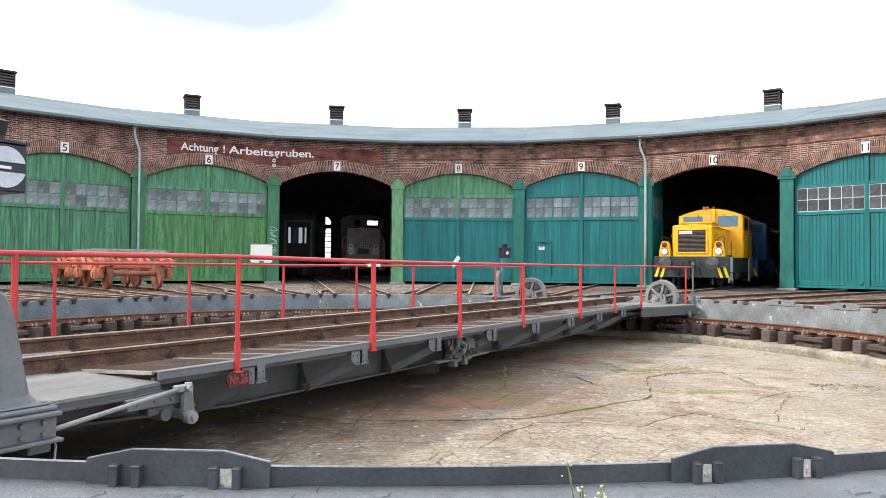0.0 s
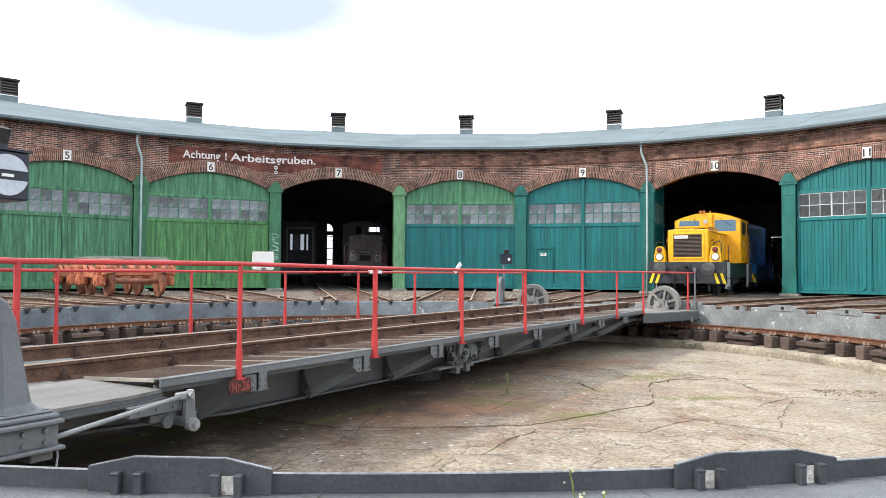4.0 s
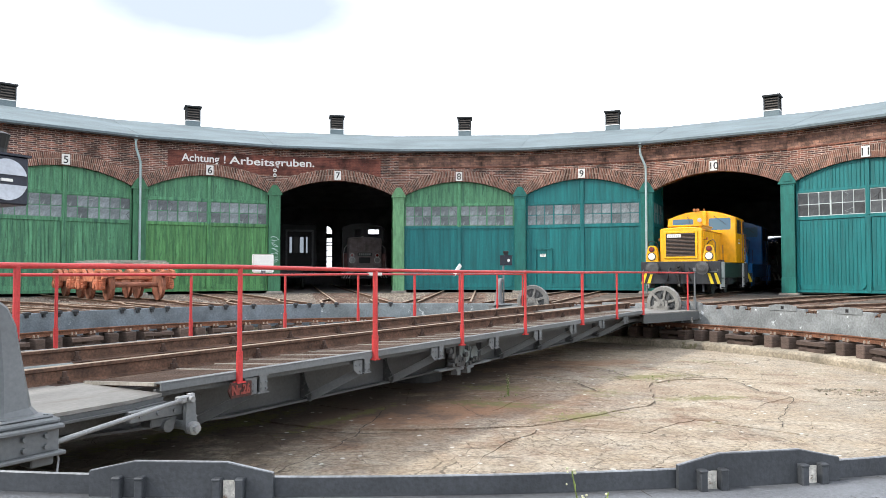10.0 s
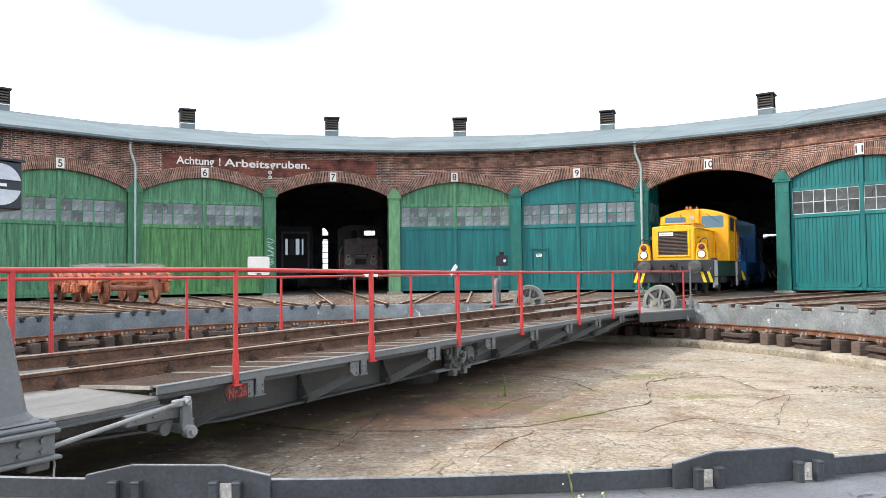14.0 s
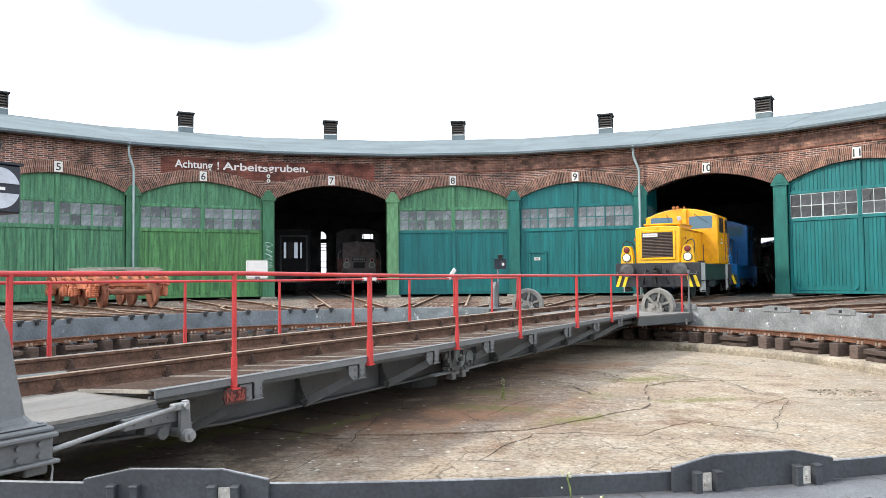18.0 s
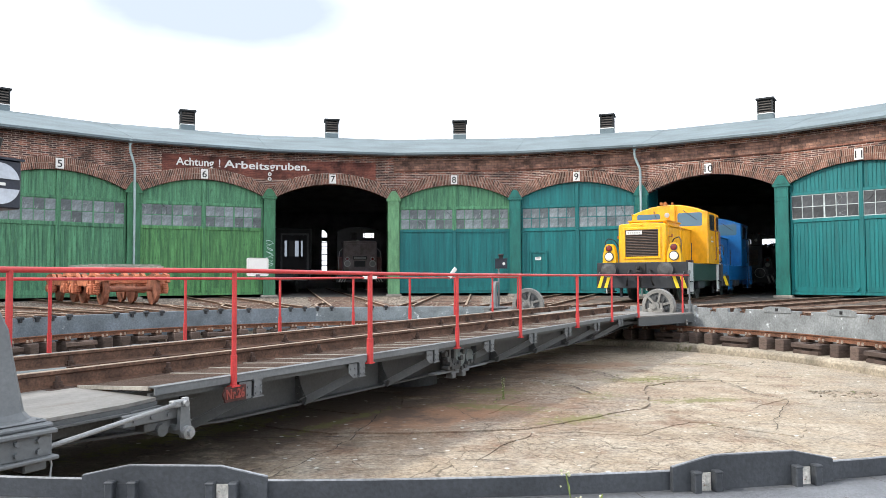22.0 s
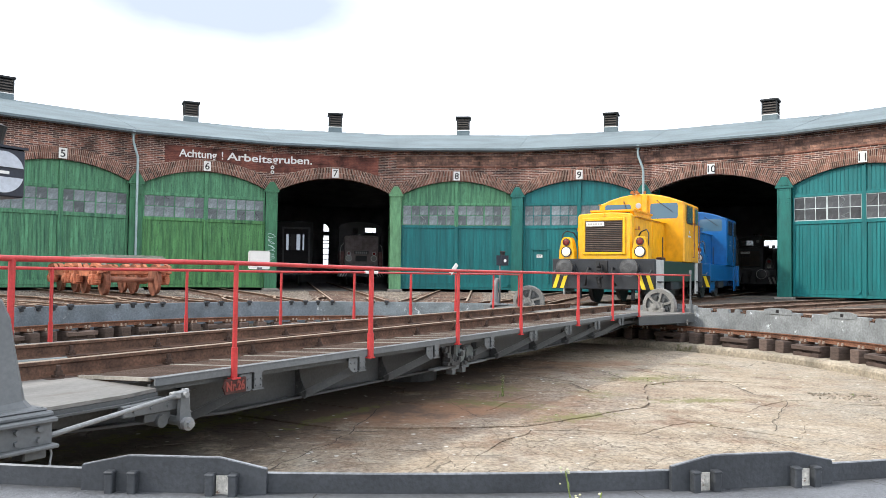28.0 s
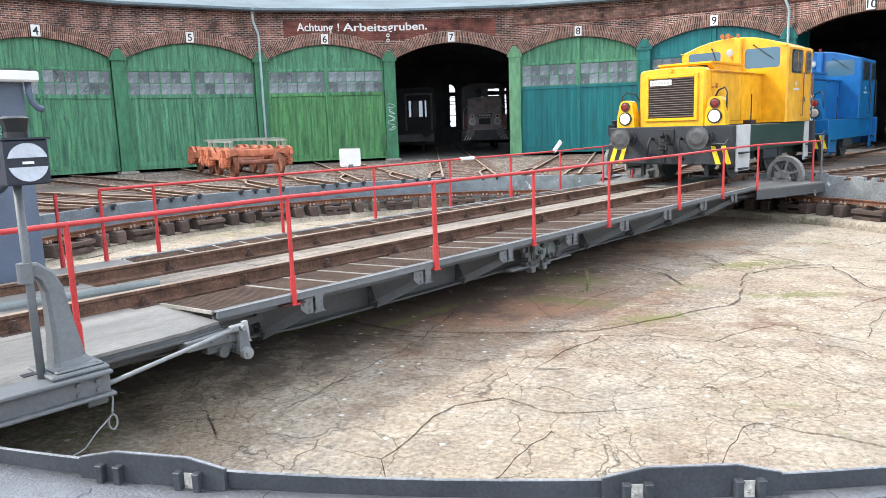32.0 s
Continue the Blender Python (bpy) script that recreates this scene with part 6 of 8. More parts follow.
M_BOX = material("blue_black_paint", (0.018, 0.022, 0.035), 0.4, scale=4, vary=0.2)
build_position_signal(bridge_pose(-7.70, 2.455, -0.015, 0) @ pose(0, 0, 0, 0, 0, 2), 1.03)
build_position_signal(bridge_pose(7.9, -2.28, -0.05, 0) @ pose(0, 0, 0, 0, 0, 62), 0.94, False)


def build_cabin():
    cb = empty("operator_cabin", bridge_pose(-7.33, -2.1, -0.1), "slate-blue steel operator cabin with rounded windows and white roof edge", "cabin")
    w, d, h = 1.0, 0.8, 2.08
    slate = material("slate_blue_paint", (0.095, 0.12, 0.165), 0.45, scale=2, vary=0.15)
    for ends in (0, 1):
        bm = bmesh.new()
        y = -d if ends == 0 else d - 0.04
        box(bm, -w, y, 0.0, w, y + 0.04, 0.95)
        box(bm, -w, y, 1.75, w, y + 0.04, h)
        for x in (-w, -0.12, w - 0.24):
            box(bm, x, y, 0.95, x + 0.24, y + 0.04, 1.75)
        for x0, x1 in ((-w + 0.24, -0.12), (0.12, w - 0.24)):
            for cx, cz, sx, sz in ((x0, 0.95, 1, 1), (x1, 0.95, -1, 1), (x0, 1.75, 1, -1), (x1, 1.75, -1, -1)):
                pts = [(cx, cz)] + [(cx + sx * 0.13 * (1 - math.cos(radians(a))), cz + sz * 0.13 * (1 - math.sin(radians(a)))) for a in (0, 22, 45, 68, 90)]
                prism(bm, pts, y, y + 0.04)
        part("wall", bm, slate, cb, "slate-blue sheet steel wall with rounded window openings")
    for ends in (0, 1):
        bm = bmesh.new()
        x = -w if ends == 0 else w - 0.04
        box(bm, x, -d + 0.04, 0.0, x + 0.04, d - 0.04, 1.0)
        box(bm, x, -d + 0.04, 1.72, x + 0.04, d - 0.04, h)
        box(bm, x, -d + 0.04, 1.0, x + 0.04, -d + 0.24, 1.72)
        box(bm, x, d - 0.24, 1.0, x + 0.04, d - 0.04, 1.72)
        part("end_wall", bm, slate, cb)
    glass = bpy.data.materials.new("cabin_glass")
    glass.use_nodes = True
    g = glass.node_tree.nodes["Principled BSDF"]
    g.inputs["Transmission Weight"].default_value = 1.0
    g.inputs["Roughness"].default_value = 0.02
    g.inputs["Base Color"].default_value = (0.8, 0.86, 0.88, 1)
    g.inputs["IOR"].default_value = 1.3
    for y in (-d + 0.02, d - 0.02):
        for x0, x1 in ((-w + 0.2, -0.1), (0.1, w - 0.2)):
            bm = bmesh.new()
            box(bm, x0, y - 0.003, 0.93, x1, y + 0.003, 1.77)
            part("pane", bm, glass, cb)
    for x in (-w + 0.02, w - 0.02):
        bm = bmesh.new()
        box(bm, x - 0.003, -d + 0.2, 0.98, x + 0.003, d - 0.2, 1.74)
        part("pane", bm, glass, cb)
    bm = bmesh.new()
    box(bm, -w - 0.12, -d - 0.14, h, w + 0.12, d + 0.14, h + 0.11, bevel=0.02)
    part("roof", bm, M_WHITE, cb, "white flat roof with a thick edge")
    bm = bmesh.new()
    pipe(bm, [(w + 0.03, -d - 0.05, h), (w + 0.03, -d - 0.05, h - 0.1), (w + 0.05, -d - 0.05, h - 0.2), (w + 0.1, -d - 0.05, h - 0.26), (w + 0.15, -d - 0.05, h - 0.28)], 0.035, 8)
    part("roof_spout", bm, slate, cb, "bent roof spout", smooth=True)
    bm = bmesh.new()
    box(bm, -w, -d, -0.02, w, d, 0.0)
    part("cabin_floor", bm, M_DARKSTEEL, cb)


build_cabin()


# ---- tracks, pit rail, locking plates, bogies, signs ----
def build_track(k):
    m = bay_pose(k, 0.0) @ pose(0, 0, 0, 0, 0, 90) if k != 10 else pose(0, 0, 0, 0, 0, PHI)
    if k == 13:
        m = pose(0, 0, 0, 0, 0, 23.6)
    t = empty("track", m, "rusty rails running from the pit rim into the shed", "railway track", "radial tracks")
    for y in (-0.7525, 0.7525):
        bm = bmesh.new()
        r0 = math.sqrt((RP + 0.03) ** 2 - y * y)
        rail_mesh(bm, r0, RW + 24 if k < 13 else RW - 1.5, y)
        part("rail", bm, (M_RUST, M_RAILTOP), t)
        bm = bmesh.new()
        if 3 <= k <= 9:
            # a companion rail that starts at the rim and bends in to the running rail
            g = [(math.sqrt((RP + 0.03) ** 2 - (y + 0.385) ** 2), y + 0.385), (r0 + 0.9, y + 0.385), (r0 + 1.9, y + 0.36), (r0 + 2.5, y + 0.28), (r0 + 2.9, y + 0.17), (r0 + 3.2, y + 0.09), (r0 + 4.2, y + 0.085)]
            rail_path(bm, g, -0.012)
        else:
            rail_mesh(bm, r0 + 0.55, r0 + 3.4, y * 0.87, -0.012)
        part("guard_rail", bm, (M_RUST, M_RAILTOP), t, "short bent guard rail")
        bm = bmesh.new()
        box(bm, r0 - 0.02, y - 0.11, -0.16, r0 + 0.22, y + 0.11, -0.13, bevel=0.008)
        box(bm, r0 - 0.025, y - 0.075, -0.13, r0 + 0.16, y - 0.045, -0.03, bevel=0.006)
        box(bm, r0 - 0.025, y + 0.045, -0.13, r0 + 0.16, y + 0.075, -0.03, bevel=0.006)
        part("rail_chair", bm, M_RUST, t, "cast chair at the rail's end")
        if 3 <= k <= 7:
            for yy in (y, y + 0.385):
                rr = math.sqrt((RP - 0.005) ** 2 - yy * yy)
                bm = bmesh.new()
                box(bm, rr - 0.085, yy - 0.055, -0.075, rr + 0.06, yy + 0.055, -0.012, bevel=0.01)
                box(bm, rr - 0.06, yy - 0.03, -0.14, rr + 0.02, yy + 0.03, -0.07, bevel=0.01)
                part("end_stop", bm, M_FRAMEB, t, "dark iron stop under the rail's end")
    first = None
    for i in range(15):
        x = 10.1 + i * 0.82 + random.uniform(-0.05, 0.05)
        mm = pose(x, random.uniform(-0.06, 0.06), -0.075, 0, 0, random.uniform(-1.5, 1.5))
        if first is None:
            bm = bmesh.new()
            box(bm, -0.12, -1.22, -0.1, 0.12, 1.22, 0.0, bevel=0.012)
            first = part("sleeper", bm, M_WOODB, t, "weathered dark sleeper", mm)
        else:
            share("sleeper", first, t, mm)


for k in range(2, 14):
    build_track(k)


def build_pit_rail():
    pr = empty("pit_rail", pose(0, 0, -0.41), "rusty circular rail on dark wooden blocks in the pit", "rail")
    bm = bmesh.new()
    n_ = 180
    rows = [[bm.verts.new((*ring(8.58 + p, 360 * i / n_), z * 0.70)) for p, z in RAIL] for i in range(n_)]
    for i in range(n_):
        a, b = rows[i], rows[(i + 1) % n_]
        for j in range(len(RAIL)):
            j2 = (j + 1) % len(RAIL)
            f_ = bm.faces.new((a[j], b[j], b[j2], a[j2]))
            f_.material_index = 1 if j in (6, 7, 8) else 0
    part("rail", bm, (M_RUSTO, M_RUSTO), pr, "rusty circular running rail")
    blk = frm = None
    turns = [44.72 - 12.22 * n_ for n_ in range(15)] + [44.72 + 11.75 * n_ for n_ in range(1, 15)]
    for base in turns:
        for da in (0.0, -3.05):
            a = base + da + random.uniform(-0.25, 0.25)
            mm = pose(*ring(8.58, a), 0, 0, 0, a + random.uniform(-3, 3))
            if blk is None:
                bm = bmesh.new()
                box(bm, -0.27, -0.105, -0.40, 0.2, 0.105, -0.128, bevel=0.014)
                box(bm, -0.13, -0.07, -0.128, 0.13, 0.07, -0.095, mi=1, bevel=0.012)
                for s in (-1, 1):
                    for y in (-0.05, 0.05):
                        cyl(bm, 0.022, -0.11, -0.055, 6, pose(s * 0.115, y, 0), mi=2)
                blk = part("sleeper_block", bm, (M_BLOCK, M_RUST, M_BOLT), pr, "weathered wooden block under the rail", mm)
            else:
                share("sleeper_block", blk, pr, mm)
        a = base - 7.5
        mm = pose(*ring(8.58, a), 0, 0, 0, a)
        if frm is None:
            bm = bmesh.new()
            for y in (-0.22, 0.22):
                box(bm, -0.26, y - 0.10, -0.42, 0.2, y + 0.10, -0.155, bevel=0.01)
            box(bm, -0.32, -0.35, -0.255, -0.24, 0.35, -0.17, bevel=0.008)
            box(bm, 0.16, -0.35, -0.255, 0.24, 0.35, -0.17, bevel=0.008)
            box(bm, -0.30, -0.31, -0.40, -0.25, 0.31, -0.31)
            for y in (-0.22, 0.22):
                box(bm, -0.13, y - 0.07, -0.155, 0.13, y + 0.07, -0.095, mi=1, bevel=0.012)
                for s in (-1, 1):
                    for q in (-0.045, 0.045):
                        cyl(bm, 0.022, -0.11, -0.055, 6, pose(s * 0.12, y + q, 0), mi=2)
            frm = part("joint_frame", bm, (M_BLOCK, M_RUST, M_BOLT), pr, "double block under a rail joint", mm)
        else:
            share("joint_frame", frm, pr, mm)


M_BOLT = material("pale_worn_bolts", (0.34, 0.265, 0.21), 0.5, metal=0.3, scale=5)
M_BLOCK = material("dark_tarred_wood", (0.085, 0.060, 0.050), 0.85, scale=5, vary=0.4, island=0.35, stretch=(1, 1, 4))
build_pit_rail()


def build_locking_plate(angle, mat, inward):
    """A raised plate on the rim with two slots between lugs."""
    m = pose(*ring(RP + 0.050 if not inward else RP, angle), 0 if inward else -0.012, 0, 0, angle + 90)
    if inward:
        m = m @ pose(0, 0, 0, 0, 0, 180)
    # local x along the rim, -y towards the viewer's side of the plate
    p_ = empty("locking_plate", m, "grey cast locking plate with two slots on the pit rim", "locking plate", "locking plates")
    bm = bmesh.new()
    prism(bm, [(-0.340, -0.03), (0.340, -0.03), (0.340, 0.066), (0.17, 0.102), (-0.17, 0.102), (-0.340, 0.066)], -0.022, 0.0)
    ob = part("plate", bm, mat, p_)
    if not inward:
        bm = bmesh.new()
        prism(bm, [(-0.340, 0.066), (-0.17, 0.102), (0.17, 0.102), (0.340, 0.066), (0.340, 0.069), (0.17, 0.1055), (-0.17, 0.1055), (-0.340, 0.069)], -0.018, -0.003)
        part("worn_edge", bm, M_RIMTOP, ob, "edge worn pale")
    for x in ((0.0,) if inward else ((-0.212, 0.212) if angle > -80 else (-0.184, 0.184))):
        if inward:
            bm = bmesh.new()
            box(bm, x - 0.035, -0.026, 0.0, x + 0.035, -0.021, 0.065)
            part("slot_face", bm, M_BLACK, p_, "dark square slot")
            continue
        for s in (-1, 1):
            bm = bmesh.new()
            box(bm, x + s * 0.042 - 0.015, -0.055, -0.03, x + s * 0.042 + 0.015, -0.02, 0.047, bevel=0.004)
            box(bm, x + s * 0.042 - 0.017, -0.057, 0.042, x + s * 0.042 + 0.017, -0.02, 0.054, bevel=0.004)
            part("lug", bm, mat, p_)
        bm = bmesh.new()
        box(bm, x - 0.025, -0.026, -0.03, x + 0.025, -0.021, 0.042)
        white = angle > -80
        part("slot_face", bm, M_WORNW if white else (M_RINGN if x < 0 else M_WORNW), p_, "worn white face in the slot" if white else "dark face in the slot")


M_WORNW = material("worn_white_paint", (0.55, 0.53, 0.48), 0.7, scale=30, vary=0.3, patch=(0.2, 0.13, 0.09), patch_at=0.58, patch_scale=40)
for a in (-102.6, -88.40, -74.58, -60.5):
    build_locking_plate(a, M_RINGN, False)
for a in (48.4, 33.2, 23.2):
    build_locking_plate(a, M_RING, True)


M_ORANGE = material("rust_orange_primer", (0.50, 0.165, 0.085), 0.65, scale=5, vary=0.35, fine=30, patch=(0.22, 0.075, 0.045), patch_at=0.60, patch_scale=4)


M_RUSTW = material("red_brown_rusty_wheel", (0.26, 0.10, 0.06), 0.7, scale=5, vary=0.4)


def build_bogie(m, label):
    b = empty("bogie", m, label, "bogie", "stored bogies")
    for s in (-1, 1):
        bm = bmesh.new()
        # side frame with dipped middle
        prism(bm, [(-1.6, 0.66), (-1.38, 0.62), (-1.3, 0.86), (-0.7, 0.86), (-0.55, 0.56), (0.55, 0.56), (0.7, 0.86), (1.3, 0.86), (1.38, 0.62), (1.6, 0.66), (1.55, 0.88), (1.28, 0.93), (1.18, 0.95), (0.82, 0.95), (0.72, 0.92), (0.4, 0.76), (-0.4, 0.76), (-0.72, 0.92), (-0.82, 0.95), (-1.18, 0.95), (-1.28, 0.93), (-1.55, 0.88)], s * 1.0 - 0.05, s * 1.0 + 0.05)
        part("side_frame", bm, M_ORANGE, b)
        for x in (-1.0, 1.0):
            bm = bmesh.new()
            box(bm, x - 0.16, s * 1.0 - 0.14, 0.30, x + 0.16, s * 1.0 + 0.14, 0.62, bevel=0.03)
            cyl(bm, 0.10, 0, 0.035, 14, pose(x, s * 1.14, 0.45, -90 * s, 0, 0))
            prism(bm, [(x - 0.1, 0.62), (x + 0.1, 0.62), (x + 0.08, 0.84), (x - 0.08, 0.84)], s * 1.0 - 0.1, s * 1.0 + 0.1)
            part("axle_box", bm, M_ORANGE, b)
            for xx in (x - 0.3, x + 0.3):
                bm = bmesh.new()
                for i in range(5):
                    cyl(bm, 0.09, 0.36 + i * 0.055, 0.39 + i * 0.055, 12, pose(xx, s * 1.0, 0))
                part("coil_spring", bm, M_ORANGE, b)
            bm = bmesh.new()
            arc = [(x + 0.50 * math.cos(radians(a_)), 0.46 + 0.50 * math.sin(radians(a_))) for a_ in range(35, 146, 10)]
            prism(bm, arc + [(x + (px - x) * 0.88, 0.46 + (pz - 0.46) * 0.88) for px, pz in arc[::-1]], s * 0.8 - 0.07, s * 0.8 + 0.07)
            part("wheel_arch", bm, M_ORANGE, b)
    for x in (-1.45, 1.45):
        bm = bmesh.new()
        prism(bm, [(-0.98, 0.68), (-0.78, 0.70), (-0.6, 0.75), (0.6, 0.75), (0.78, 0.70), (0.98, 0.68), (0.98, 0.88), (0.8, 0.89), (0.6, 0.85), (-0.6, 0.85), (-0.8, 0.89), (-0.98, 0.88)], -0.05, 0.05, pose(x, 0, 0, 0, 0, 90))
        part("end_beam", bm, M_ORANGE, b)
    bm = bmesh.new()
    box(bm, -0.3, -0.95, 0.6, 0.3, 0.95, 0.85, bevel=0.03)
    part("bolster", bm, M_ORANGE, b)
    for x in (-1.0, 1.0):
        bm = bmesh.new()
        for s in (-1, 1):
            cyl(bm, 0.45, -0.05, 0.05, 28, pose(x, s * 0.75, 0.45, 90, 0, 0))
            cyl(bm, 0.485, -0.015, 0.015, 28, pose(x, s * 0.70, 0.45, 90, 0, 0))
        rod(bm, (x, -1.0, 0.45), (x, 1.0, 0.45), 0.075, 12)
        part("wheelset", bm, M_RUSTW, b, "rusty wheelset")
    return b


TR5 = pose(0, 0, 0, 0, 0, bay_angle(5))
build_bogie(TR5 @ pose(14.9, 0, 0), "rust-orange two-axle bogie standing on the rails")
build_bogie(TR5 @ pose(18.0, 0, 0), "rust-orange two-axle bogie standing behind another")
bm = bmesh.new()
for y in (-0.85, 0.85):
    box(bm, 13.4, y - 0.03, 1.10, 16.8, y + 0.03, 1.15)
    for x in (13.6, 14.25, 15.8, 16.55):
        box(bm, x - 0.045, y - 0.045, 0.9, x + 0.045, y + 0.045, 1.10)
for x in (13.9, 14.9, 16.1):
    box(bm, x - 0.04, -0.95, 1.15, x + 0.04, 1.15, 1.205)
fr_ = finish(bm, "timber_frame", material("grey_timber", (0.27, 0.30, 0.25), 0.85, scale=4, vary=0.3), None, TR5)
tagged(fr_, "pale grey timber bars laid across the bogie", "timber frame")

# white board on the far handrail, a tag and a white paddle
wb = empty("white_board", bridge_pose(-1.36, -1.95, 0.80), "blank white board clamped to the red handrail", "sign")
bm = bmesh.new()
box(bm, -0.17, -0.008, 0.0, 0.17, 0.008, 0.29, pose(0, 0, 0, 0, 0, -30), bevel=0.02)
part("board", bm, M_WHITE, wb)
bm = bmesh.new()
box(bm, -0.03, -0.03, -0.06, 0.03, 0.03, 0.03)
part("clamp", bm, M_STEELG, wb)
tg = empty("white_tag", bridge_pose(1.6, -1.9, 0.74), "small white tag on the red handrail", "tag")
bm = bmesh.new()
box(bm, -0.28, -0.03, 0.0, 0.12, 0.03, 0.06, bevel=0.01)
part("tag_sleeve", bm, M_WHITE, tg)
pd = empty("paddle", bridge_pose(4.5, -1.9, 0.76), "white paddle fixed slantwise to the handrail", "paddle")
bm = bmesh.new()
box(bm, -0.05, -0.012, 0.0, 0.05, 0.012, 0.30, pose(0, 0, 0, 0, 42, -20), bevel=0.01)
part("blade", bm, M_WHITE, pd)
bm = bmesh.new()
rod(bm, (0, 0, -0.04), (0.03, 0, 0.04), 0.018, 8)
part("stub", bm, M_STEELG, pd)


# ---- locomotives and what stands in the shed ----
M_LAMP = plain("headlamp_lit", (0.85, 0.76, 0.58), 0.25, emit=0.22)
M_SIDEGLASS = plain("dark_side_glass", (0.035, 0.045, 0.05), 0.06, spec=0.6)
M_GSTR = plain("dusty_pale_stripe", (0.42, 0.42, 0.40), 0.6)
M_BROWNF = plain("brown_window_frame", (0.22, 0.085, 0.03), 0.5)
M_LAMPOFF = plain("headlamp_unlit", (0.35, 0.35, 0.33), 0.15)
M_REDL = plain("red_lamp_glass", (0.16, 0.012, 0.01), 0.15)
M_CABGLASS = plain("cab_window_glass", (0.055, 0.125, 0.185), 0.05, spec=0.7)
M_CARPANE = plain("shiny_cab_pane", (0.85, 0.88, 0.9), 0.04, metal=0.9)
M_MARK = plain("faded_marks", (0.42, 0.40, 0.37), 0.6)
M_HORN = plain("orange_brown_paint", (0.33, 0.11, 0.02), 0.5)
M_RUBBER = plain("black_rubber", (0.015, 0.015, 0.016), 0.6)
M_BUFFER = material("worn_buffer_steel", (0.10, 0.10, 0.10), 0.4, metal=0.6, scale=6, vary=0.3)
M_GRILLE = material("brown_radiator_slats", (0.125, 0.082, 0.06), 0.6, scale=5, vary=0.25)
M_DARKLOCO = material("dark_grey_locomotive", (0.05, 0.05, 0.052), 0.5, scale=2, vary=0.25)
M_GREYL = material("pale_grey_panel", (0.50, 0.51, 0.50), 0.5, scale=3, vary=0.1)


def rounded_hull(bm, x0, x1, half, z0, z1, r, arch=0.0, n_=5):
    """A hood or cab: flat sides, rounded shoulders, an arched top."""
    pts = [(-half, z0), (-half, z1 - r)]
    for i in range(1, n_ + 1):
        a = radians(90 * i / n_)
        pts.append((-half + r - r * math.cos(a), z1 - r + r * math.sin(a)))
    m_ = 8
    for i in range(1, m_):
        y = (-half + r) + 2 * (half - r) * i / m_
        pts.append((y, z1 + arch * (1 - (y / (half - r)) ** 2)))
    for i in range(n_, -1, -1):
        a = radians(90 * i / n_)
        pts.append((half - r + r * math.cos(a), z1 - r + r * math.sin(a)))
    pts.append((half, z0))
    bev = 0.04
    loops = []
    for x, k_ in ((x0, 1 - bev / half), (x0 + bev, 1.0), (x1 - bev, 1.0), (x1, 1 - bev / half)):
        zc = (z0 + z1) / 2
        loops.append([bm.verts.new((x, y * k_, z0 if abs(z - z0) < 1e-6 else zc + (z - zc) * (1 - (1 - k_) * 0.7))) for y, z in pts])
    for p, q in zip(loops, loops[1:]):
        for j in range(len(pts)):
            j2 = (j + 1) % len(pts)
            bm.faces.new((p[j], p[j2], q[j2], q[j]))
    bm.faces.new(loops[0][::-1])
    bm.faces.new(loops[-1])


def window(name, parent, m, w, h, glass=None, r=0.07, seal=None):
    """A pane with rounded corners in a rubber seal; local x along the width, z up, facing -y."""
    def outline(w_, h_, rr):
        pts = []
        for cx, cz, a0 in ((w_ / 2 - rr, h_ / 2 - rr, 0), (-w_ / 2 + rr, h_ / 2 - rr, 90), (-w_ / 2 + rr, -h_ / 2 + rr, 180), (w_ / 2 - rr, -h_ / 2 + rr, 270)):
            for a in (0, 30, 60, 90):
                pts.append((cx + rr * math.cos(radians(a0 + a)), cz + rr * math.sin(radians(a0 + a))))
        return pts
    bm = bmesh.new()
    prism(bm, outline(w, h, r), -0.014, 0.01)
    wi = part(name, bm, seal or M_RUBBER, parent, "", m)
    bm = bmesh.new()
    prism(bm, outline(w - 0.085, h - 0.085, r * 0.75), -0.019, -0.012)
    part("pane", bm, glass or M_CABGLASS, wi)
    return wi


